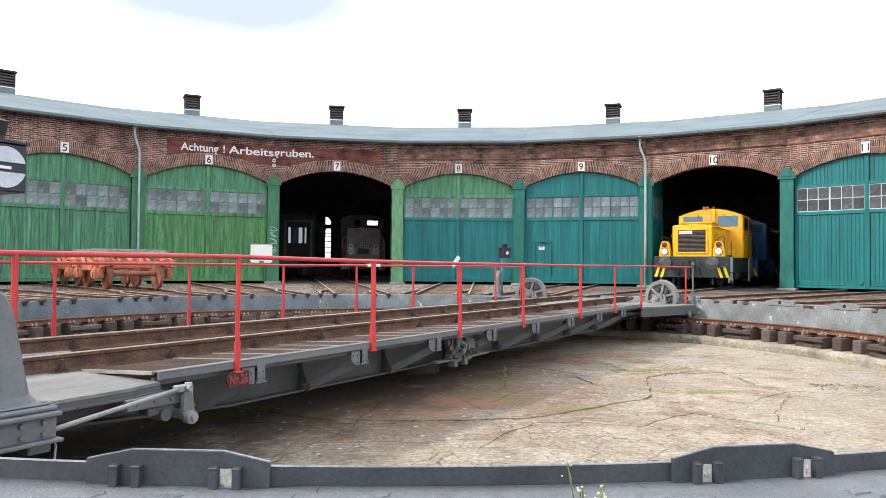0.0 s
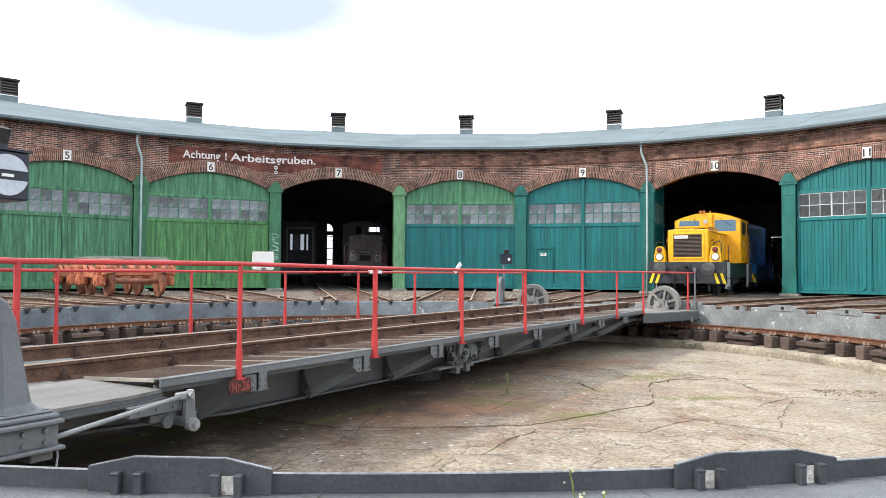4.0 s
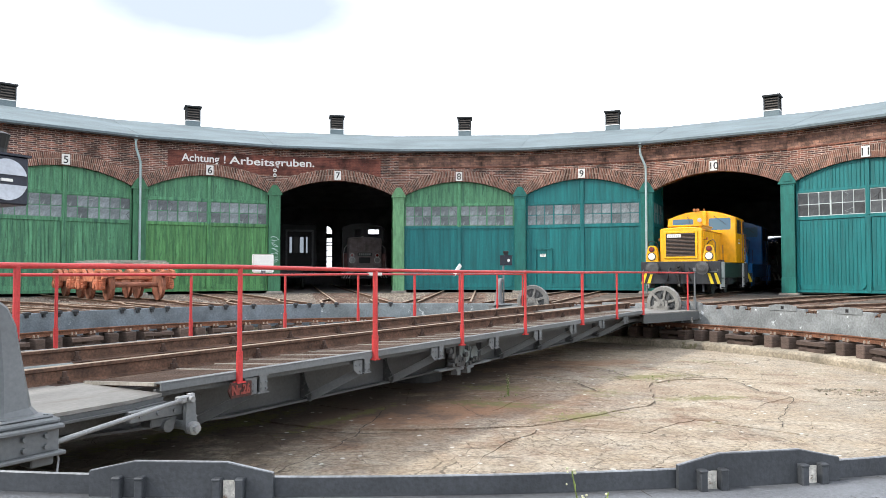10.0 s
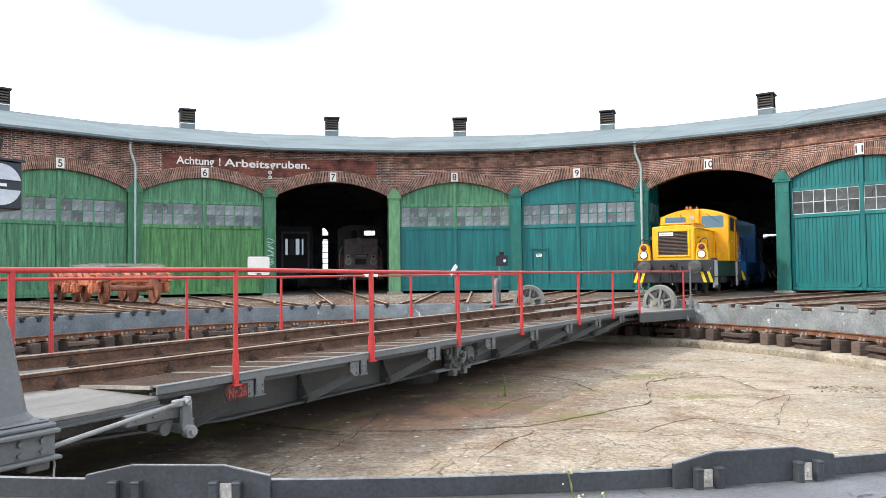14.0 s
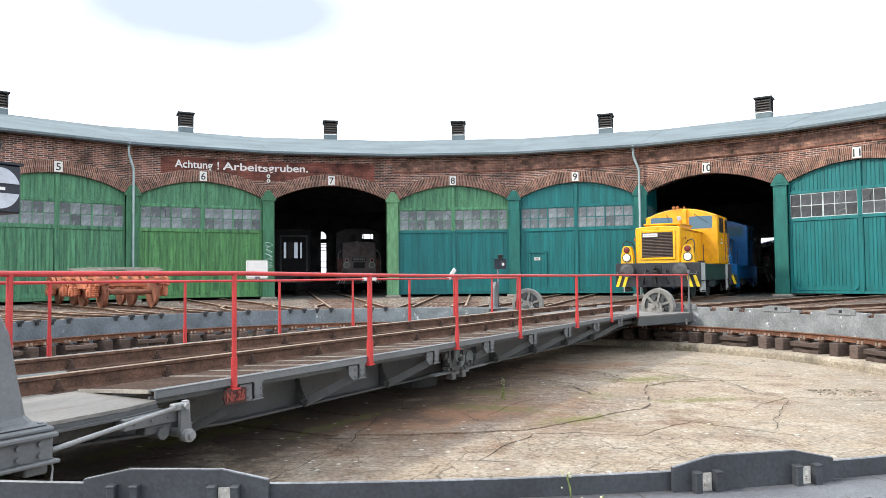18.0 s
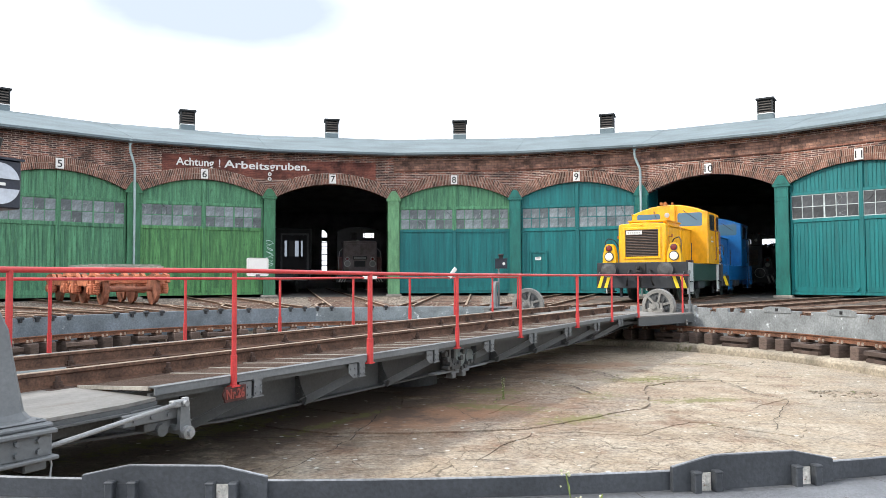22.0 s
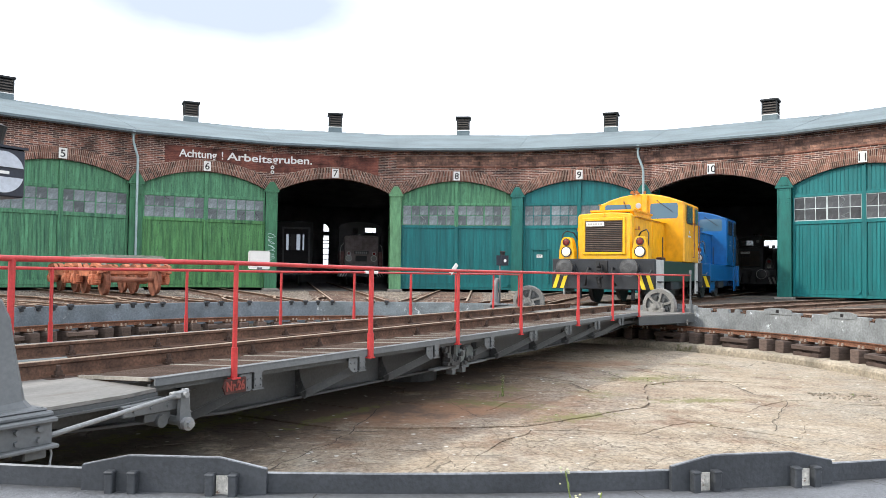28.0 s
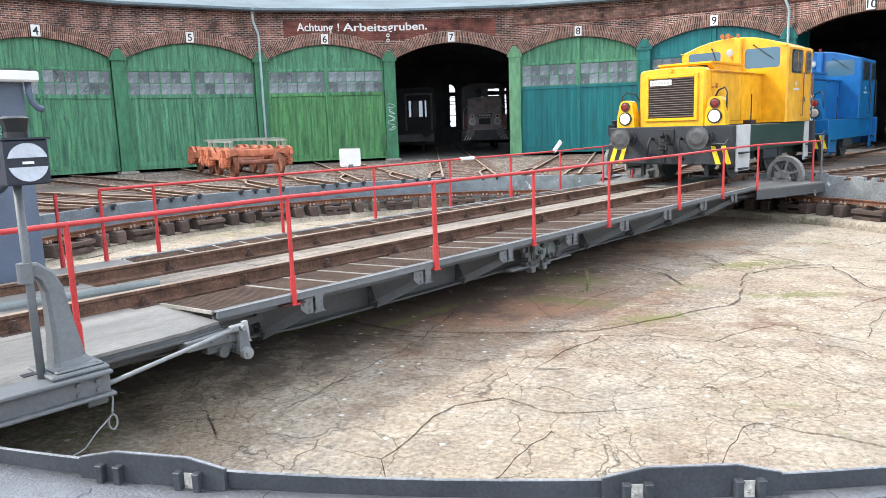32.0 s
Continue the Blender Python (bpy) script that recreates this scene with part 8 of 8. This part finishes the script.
def build_shed_loco():
    lo = empty("diesel_locomotive", bay_pose(7) @ pose(2.10, 9.2, 0, 0, 0, -1.3), "dusty grey diesel locomotive with bright cab windows in the shed", "locomotive")
    pale = material("dusty_grey_panel", (0.30, 0.25, 0.24), 0.7, scale=3, vary=0.35)
    bm = bmesh.new()
    rounded_hull(bm, 0.0, 1.18, 1.0, 1.1, 2.93, 0.10, 0.03)
    part("hood", bm, pale, lo, "dusty engine hood", pose(0, 0, 0, 0, 0, 90))
    for x0, x1 in ((-0.90, -0.46), (-0.44, -0.01), (0.01, 0.44), (0.46, 0.90)):
        bm = bmesh.new()
        box(bm, x0, -0.03, 2.12, x1, -0.004, 2.80, bevel=0.008)
        part("front_door", bm, pale, lo, "dusty pale door of the hood")
    bm = bmesh.new()
    box(bm, -0.34, -0.04, 1.42, 0.32, -0.001, 1.76)
    part("grille", bm, M_RUBBER, lo)
    bm = bmesh.new()
    box(bm, -0.42, -0.03, 1.84, 0.42, -0.001, 2.04)
    nb = part("number_panel", bm, M_DARKLOCO, lo, "dark number panel with unreadable marks")
    for i in range(6):
        bm = bmesh.new()
        box(bm, -0.34 + i * 0.12, -0.034, 1.88, -0.26 + i * 0.12, -0.031, 2.0)
        part("number_bar", bm, M_GREYL, nb)
    # hollow cab: walls, arched roof, and a front with two openings
    bm = bmesh.new()
    for x0, z0, x1, z1 in ((-1.28, 1.1, 1.28, 3.06), (-1.28, 3.06, -0.52, 3.52), (-0.12, 3.06, 0.26, 3.52), (0.96, 3.06, 1.28, 3.52)):
        box(bm, x0, 1.2, z0, x1, 1.26, z1)
    prism(bm, [(-1.28, 3.52), (1.28, 3.52), (1.12, 3.66), (0.7, 3.78), (0.0, 3.84), (-0.7, 3.78), (-1.12, 3.66)], 1.2, 1.26)
    cab = part("cab", bm, M_DARKLOCO, lo, "dark driver's cab with two front windows")
    bm = bmesh.new()
    top = [(-1.34, 3.50), (-1.14, 3.68), (-0.7, 3.81), (0.0, 3.87), (0.7, 3.81), (1.14, 3.68), (1.34, 3.50)]
    prism(bm, top + [(x, z - 0.05) for x, z in top[::-1]], 1.1, 3.6)
    part("cab_roof", bm, M_DARKLOCO, lo, "arched cab roof")
    for s in (-1, 1):
        bm = bmesh.new()
        box(bm, s * 1.25 - 0.03, 1.26, 1.1, s * 1.25 + 0.03, 3.5, 3.5)
        part("cab_side", bm, M_DARKLOCO, lo)
    for x0, x1 in ((-0.52, -0.12), (0.26, 0.96)):
        bm = bmesh.new()
        for a0, c0, a1, c1 in ((x0, 3.06, x1, 3.09), (x0, 3.49, x1, 3.52), (x0, 3.06, x0 + 0.03, 3.52), (x1 - 0.03, 3.06, x1, 3.52)):
            box(bm, a0, 1.18, c0, a1, 1.24, c1)
        part("window_seal", bm, M_RUBBER, cab)
    for s in (-1, 1):
        for z, r_, mt in ((1.60, 0.15, M_LAMPOFF), (1.88, 0.08, M_REDL)):
            bm = bmesh.new()
            cyl(bm, r_ + 0.04, 0, 0.08, 18, pose(s * 0.74, -0.0, z, 90, 0, 0))
            h = part("lamp_ring", bm, M_WHITE, lo)
            bm = bmesh.new()
            cyl(bm, r_, 0.08, 0.09, 18, pose(s * 0.74, -0.0, z, 90, 0, 0))
            part("lamp", bm, mt, h)
        bm = bmesh.new()
        cyl(bm, 0.12, 0, 0.5, 14, pose(s * 0.875, -0.1, 0.95, 90, 0, 0))
        cyl(bm, 0.24, 0.5, 0.53, 20, pose(s * 0.875, -0.1, 0.95, 90, 0, 0))
        part("buffer", bm, M_BUFFER, lo)
        bm = bmesh.new()
        box(bm, s * 1.16 - 0.14, 0.1, 1.1, s * 1.16 + 0.14, 1.15, 2.0, bevel=0.03)
        part("side_box", bm, M_BOARDR, lo, "dusty red-brown side box")
        bm = bmesh.new()
        pipe(bm, [(s * 1.25, -0.05, 1.1), (s * 1.25, -0.05, 1.9), (s * 1.2, 0.0, 2.3), (s * 1.02, 0.1, 2.5)], 0.02, 6)
        part("handrail", bm, M_GREYL, lo, smooth=True)
    bm = bmesh.new()
    box(bm, -1.4, -0.1, 0.5, 1.4, 8.5, 1.1, bevel=0.02)
    fr = part("frame", bm, M_FRAMEB, lo)
    for s in (-1, 1):
        for i in range(3):
            bm = bmesh.new()
            x = s * (0.98 + 0.15 * i)
            prism(bm, [(x, 0.52), (x + 0.07, 0.52), (x + 0.07 - s * 0.16, 0.80), (x - s * 0.16, 0.80)], -0.106, -0.101)
            part("stripe", bm, M_GREYL, fr, "pale diagonal stripe")
    for y in (1.5, 4.0, 6.8):
        for s in (-1, 1):
            bm = bmesh.new()
            cyl(bm, 0.5, -0.06, 0.06, 24, pose(s * 0.75, y, 0.5, 0, 90, 0))
            part("wheel", bm, M_BUFFER, lo)
    bm = bmesh.new()
    cyl(bm, 0.085, 0, 0.1, 14, pose(-0.06, 1.2, 3.0, 90, 0, 0))
    part("top_lamp", bm, M_LAMPOFF, lo)


def build_carriage():
    c = empty("railway_carriage", bay_pose(7) @ pose(-2.2, 6.5, 0, 0, 0, 2), "dark square-topped passenger carriage end in the shed", "carriage")
    bm = bmesh.new()
    rounded_hull(bm, 0, 12, 1.42, 1.0, 3.48, 0.08, 0.03)
    part("body", bm, M_SOOT, c, "", pose(0, 0, 0, 0, 0, 90))
    bm = bmesh.new()
    for x0, z0, x1, z1 in ((-0.25, 1.2, -0.15, 3.2), (1.15, 1.2, 1.25, 3.2), (-0.15, 3.1, 1.15, 3.2)):
        box(bm, x0, -0.05, z0, x1, 0.0, z1, bevel=0.01)
    part("door_frame", bm, M_FRAMEB, c)
    for x, w_, pale in ((0.03, 0.13, 1), (0.32, 0.26, 0), (0.615, 0.2, 1), (0.885, 0.09, 1)):
        bm = bmesh.new()
        box(bm, x - w_ / 2, -0.03, 1.94, x + w_ / 2, -0.001, 2.80)
        part("pane", bm, M_CARPANE2 if pale else M_RUBBER, c)
    for s in (-1, 1):
        bm = bmesh.new()
        cyl(bm, 0.1, 0, 0.5, 12, pose(s * 0.875, 0, 1.05, 90, 0, 0))
        cyl(bm, 0.24, 0.5, 0.53, 20, pose(s * 0.875, 0, 1.05, 90, 0, 0))
        part("buffer", bm, M_SOOT, c)
    bm = bmesh.new()
    box(bm, -1.3, 0.0, 0.6, 1.3, 12, 1.0)
    part("underframe", bm, M_FRAMEB, c)
    for y in (1.6, 3.6):
        for s in (-1, 1):
            bm = bmesh.new()
            cyl(bm, 0.46, -0.06, 0.06, 24, pose(s * 0.75, y, 0.46, 0, 90, 0))
            part("wheel", bm, M_BUFFER, c)


M_BOARDR = material("dusty_red_brown_paint", (0.20, 0.10, 0.09), 0.7, scale=3, vary=0.35)
M_SOOT = material("sooty_black_carriage", (0.012, 0.012, 0.014), 0.85, scale=2, vary=0.3)
M_CARPANE2 = plain("shiny_carriage_pane", (0.20, 0.22, 0.24), 0.06, metal=0.8)
build_shed_loco()
build_carriage()
# glazing bars of the back window and of the added one that brightens the cab
wd = 2 * (RW + 26) * math.sin(radians(STEP / 2))
for k, (s0, s1) in enumerate(((0.541, 0.579), (0.778, 0.917))):
    xa, xb = (s0 - 0.5) * wd, (s1 - 0.5) * wd
    bw = empty("window_%d" % (k + 1), bay_pose(7, (RW + 26) * math.cos(radians(STEP / 2))), "tall arched back window with glazing bars", "window", "", "structure")
    bm = bmesh.new()
    for z in (1.3, 1.76, 2.2, 2.66, 3.1, 3.34, 3.62, 4.75):
        box(bm, xa, 0.1, z - 0.03, xb, 0.16, z + 0.03)
    box(bm, xa, 0.08, 3.72, xb, 0.2, 4.06)
    for q in range(1 + max(1, round((xb - xa) / 0.5))):
        x = xa + (xb - xa) * q / max(1, round((xb - xa) / 0.5))
        box(bm, x - 0.025, 0.1, 1.3, x + 0.025, 0.16, 4.75)
    part("glazing_bars", bm, M_TRIM, bw)
    bm = bmesh.new()
    prism(bm, [(xa, 4.76), (xa, 4.66), (xa + (xb - xa) * 0.35, 4.64), (xa + (xb - xa) * 0.75, 4.50), (xb, 4.22), (xb, 4.76)], 0.05, 0.2)
    part("arched_head", bm, M_TRIM, bw, "curved head of the window")


# ---- weeds, gravel and ballast ----
M_LEAF = material("weed_leaf", (0.195, 0.262, 0.068), 0.6, scale=9, vary=0.4, island=0.45, bump=0)
M_STRAW = material("dry_grass", (0.30, 0.31, 0.13), 0.7, scale=9, vary=0.3, island=0.4, bump=0)
M_FLOWER = material("pale_flower", (0.55, 0.54, 0.36), 0.7, scale=9, vary=0.2, bump=0)
M_STONES = material("dark_gravel_stones", (0.20, 0.183, 0.175), 0.9, scale=20, vary=0.3, island=0.75, bump=0.2)
M_BALLAST = material("pale_ballast_stones", (0.235, 0.198, 0.16), 0.9, scale=20, vary=0.3, island=0.5, bump=0.2)


def blade(bm, base, ang, length, width, lean, droop):
    """A thin leaf that rises and bends over."""
    d = Vector((math.cos(ang), math.sin(ang), 0))
    side = Vector((-d.y, d.x, 0)) * width
    prev = None
    p = Vector(base)
    el = math.radians(88) - lean
    for i in range(5):
        f = i / 4
        w = side * (1 - f) ** 0.7 * (0.6 + 0.4 * min(1, f * 4))
        a, b = bm.verts.new(p - w), bm.verts.new(p + w)
        if prev:
            bm.faces.new((prev[0], prev[1], b, a))
        prev = (a, b)
        e2 = el - droop * f
        p = p + (d * math.cos(e2) + Vector((0, 0, math.sin(e2)))) * (length / 4)


def build_weed(x, y, kind, size, z=-0.10):
    w = empty("weed", pose(x, y, z, 0, 0, random.uniform(0, 360)), {"tuft": "bright green grassy weed tuft growing at the ledge", "broad": "broad-leaved green weed growing in the gravel", "tall": "tall pale flowering weed stalks growing in the gravel", "leafy": "tall leafy green weed with pale buds"}[kind], "weed", "weeds")
    bm = bmesh.new()
    if kind == "leafy":
        buds = bmesh.new()
        for i in range(3):
            a = random.uniform(0, 2 * math.pi)
            lean, h = random.uniform(0.05, 0.28), size * random.uniform(0.75, 1.1)
            tip = Vector((math.cos(a) * h * lean, math.sin(a) * h * lean, h))
            rod(bm, (0, 0, 0), tip, 0.0022, 5)
            for j in range(9):
                q = 0.12 + 0.88 * j / 9
                blade(bm, tip * q, random.uniform(0, 6.28), random.uniform(0.025, 0.05) * (1.2 - 0.8 * q) * size / 0.2, 0.0048 * (1.3 - 0.7 * q), random.uniform(0.3, 0.9), random.uniform(0.2, 1.0))
            for j in range(5):
                c_ = tip + Vector((random.uniform(-0.018, 0.018), random.uniform(-0.018, 0.018), random.uniform(-0.045, 0.012)))
                bmesh.ops.create_icosphere(buds, subdivisions=1, radius=random.uniform(0.003, 0.0055), matrix=Matrix.Translation(c_))
        part("foliage", bm, M_LEAF, w)
        part("bud", buds, M_FLOWER, w, "pale buds")["kind"] = "stuff"
        return
    n_ = {"tuft": 48, "broad": 26, "tall": 60}[kind]
    for i in range(n_):
        a = random.uniform(0, 2 * math.pi)
        r = random.uniform(0, 0.05 if kind != "tall" else 0.09) * size / 0.2
        length = size * random.uniform(0.5, 1.1)
        if kind == "broad":
            blade(bm, (r * math.cos(a) * 0.4, r * math.sin(a) * 0.4, 0), a, length, 0.012 * size / 0.15, random.uniform(0.5, 1.0), random.uniform(0.5, 1.1))
        elif kind == "tuft":
            blade(bm, (r * math.cos(a), r * math.sin(a), 0), a, length * 0.85, 0.0042, random.uniform(0.15, 1.15), random.uniform(0.3, 1.5))
        else:
            blade(bm, (r * math.cos(a), r * math.sin(a), 0), a, length * 0.8, 0.0014, random.uniform(0.05, 0.8), random.uniform(0.2, 1.0))
    part("foliage", bm, M_STRAW if kind == "tall" else M_LEAF, w)
    if kind == "tall":
        bm = bmesh.new()
        fl = bmesh.new()
        for i in range(9):
            a = random.uniform(0, 2 * math.pi)
            h = size * random.uniform(0.6, 1.15)
            top = Vector((math.cos(a) * h * 0.25, math.sin(a) * h * 0.25, h))
            rod(bm, (0.02 * math.cos(a), 0.02 * math.sin(a), 0), top, 0.0016, 4)
            for j in range(5):
                q = top + Vector((random.uniform(-1, 1), random.uniform(-1, 1), random.uniform(-2.2, 0.4))) * 0.02
                rod(bm, top - Vector((0, 0, 0.05)), q, 0.001, 3)
                bmesh.ops.create_icosphere(fl, subdivisions=1, radius=random.uniform(0.0012, 0.0022), matrix=Matrix.Translation(q))
        part("stalk", bm, M_STRAW, w)["kind"] = "stuff"
        part("seed_head", fl, M_FLOWER, w, "pale seed heads")["kind"] = "stuff"


LEDGE_WEST = (
    (0.07, -9.48, "tuft", 0.15), (0.13, -9.47, "tuft", 0.10), (-0.07, -9.52, "tuft", 0.11), (0.59, -9.42, "tuft", 0.10), (0.57, -9.44, "broad", 0.08), (0.68, -9.40, "tuft", 0.17), (0.64, -9.41, "tuft", 0.16), (0.52, -9.41, "broad", 0.11),
    (0.17, -9.42, "tuft", 0.13), (0.72, -9.41, "tuft", 0.12), (0.88, -9.41, "tuft", 0.09), (0.93, -9.42, "tuft", 0.06), (0.09, -9.74, "tall", 0.14), (-0.1, -9.66, "tall", 0.14),
    (0.83, -9.66, "tall", 0.12), (0.78, -9.58, "tall", 0.10), (0.35, -9.62, "tall", 0.07))
LEDGE_EAST = (
    (1.675, -9.37, "leafy", 0.25), (1.685, -9.38, "leafy", 0.21), (1.66, -9.385, "broad", 0.10), (1.62, -9.38, "tuft", 0.09), (1.80, -9.32, "tuft", 0.07), (2.13, -9.28, "tuft", 0.10), (2.20, -9.26, "tuft", 0.11), (2.37, -9.22, "broad", 0.11),
    (2.44, -9.20, "broad", 0.10), (2.28, -9.22, "tuft", 0.10), (2.64, -9.14, "tall", 0.17), (2.48, -9.37, "tall", 0.17), (1.79, -9.53, "tuft", 0.14), (1.84, -9.54, "tuft", 0.12), (1.99, -9.50, "tuft", 0.10),
    (2.05, -9.5, "tall", 0.12), (1.12, -9.57, "tall", 0.10), (1.45, -9.6, "tall", 0.11), (2.3, -9.45, "tall", 0.10), (1.2, -9.42, "tuft", 0.05), (1.38, -9.40, "tuft", 0.04), (2.7, -9.3, "tuft", 0.10), (2.85, -9.15, "tuft", 0.08),
    (3.0, -9.1, "tall", 0.12), (1.68, -9.62, "tall", 0.12), (2.2, -9.6, "tall", 0.12))
for x, y, kind, size in LEDGE_WEST + LEDGE_EAST:
    r = math.hypot(x, y)
    if r < 9.40:
        x, y = x * 9.41 / r, y * 9.41 / r
    build_weed(x, y, kind, size if kind == "leafy" else 0.86 * size)
# small weeds in the cracks of the pit floor
for x, y, kind, size in ((1.47, -1.45, "leafy", 0.33), (1.50, -1.43, "leafy", 0.24), (1.42, -1.5, "tuft", 0.14), (1.6, -1.4, "tuft", 0.12), (1.29, -1.7, "tuft", 0.09), (1.45, -1.75, "tuft", 0.08), (1.12, -1.68, "tuft", 0.10), (1.2, -1.74, "tuft", 0.08), (1.36, -1.71, "tuft", 0.10), (1.05, -1.63, "tuft", 0.09), (0.9, -1.55, "tuft", 0.07), (1.55, -1.77, "tuft", 0.06), (2.21, -2.46, "tuft", 0.06), (2.33, -2.52, "tuft", 0.05), (2.1, -2.42, "tuft", 0.045), (3.07, 1.02, "tuft", 0.07), (3.3, 0.95, "tuft", 0.05), (3.88, 0.8, "tuft", 0.06), (4.0, 0.78, "tuft", 0.045), (1.0, -1.6, "tuft", 0.06), (6.6, -0.4, "tuft", 0.05), (-1.5, -3.48, "tuft", 0.07), (-1.35, -3.4, "tuft", 0.06)):
    build_weed(x, y, kind, size, Z_FLOOR)
for (x0, y0), (x1, y1), n_ in (((2.96, 1.72), (3.46, 1.21), 8), ((3.7, 0.7), (4.05, 0.28), 6), ((0.88, -1.99), (1.36, -2.06), 7), ((2.0, -2.79), (2.41, -2.32), 6)):
    for i in range(n_):
        f_ = (i + random.uniform(0, 0.8)) / n_
        build_weed(x0 + (x1 - x0) * f_, y0 + (y1 - y0) * f_, "tuft", random.uniform(0.04, 0.075), Z_FLOOR)


def scatter(name, mat, count, r0, r1, a0, a1, s0, s1, z, label):
    verts, faces = [], []
    for i in range(count):
        r = math.sqrt(random.uniform(r0 * r0, r1 * r1))
        a = random.uniform(a0, a1)
        x, y = ring(r, a)
        s = random.uniform(s0, s1)
        sx, sy, sz = s * random.uniform(0.7, 1.3), s * random.uniform(0.7, 1.3), s * random.uniform(0.4, 0.8)
        c, d = math.cos(i * 1.7), math.sin(i * 1.7)
        k = len(verts)
        for px, py, pz in ((1, 0, 0), (0, 1, 0.1), (-1, 0, 0), (0, -1, -0.1), (0.2, 0.1, 1), (-0.2, -0.1, -1)):
            px, py = px * sx, py * sy
            verts.append((x + px * c - py * d, y + px * d + py * c, z + pz * sz))
        for p, q in ((0, 1), (1, 2), (2, 3), (3, 0)):
            faces.append((k + p, k + q, k + 4))
            faces.append((k + q, k + p, k + 5))
    me = bpy.data.meshes.new(name)
    me.from_pydata(verts, [], faces)
    me.materials.append(mat)
    ob = new(name, me)
    tagged(ob, label, "gravel", kind="stuff")


scatter("gravel", M_STONES, 60000, 9.385, 10.15, -95, -70, 0.002, 0.0058, -0.0995, "fine dark gravel in front of the pit ledge")
scatter("ballast", M_BALLAST, 17000, 9.3, 22.0, 74, 152, 0.015, 0.05, -0.10, "pale ballast stones between the tracks")
scatter("rubble", M_BENCH, 90, 6.0, 7.0, -7, -2, 0.008, 0.03, Z_FLOOR + 0.008, "pale broken concrete chips along a crack of the pit floor")
scatter("debris", M_BALLAST, 260, 1.5, 7.8, -90, 60, 0.004, 0.012, Z_FLOOR + 0.005, "small loose stones on the pit floor")


def motions():
    """The two coupled locomotives creep onto the bridge, their wheels rolling; the number board flaps up on its upper edge."""
    for board in swinging:
        walk(board, [(t, pose(0, -1.915, -0.112, turn, 0, 0) @ pose(0, 1.915, 0.112)) for t, turn in ((0, 0), (29.5, 0), (29.9, 30), (30.2, 70), (30.5, 86), (32, 86))])
    for train, behind in TRAINS:
        walk(train, [(t, bridge_pose(u + behind, 0, 0)) for t, u in TRAIN_ROWS])
    for wheels, x, owner in moving_wheels:
        rows = []
        for t, u in TRAIN_ROWS:
            turn = math.degrees((TRAIN_ROWS[0][1] - u) / 0.5)
            rows.append((t, pose(x, 0, 0.5) @ pose(0, 0, 0, 0, -turn, 0) @ pose(-x, 0, -0.5)))
        walk(wheels, rows)


motions()
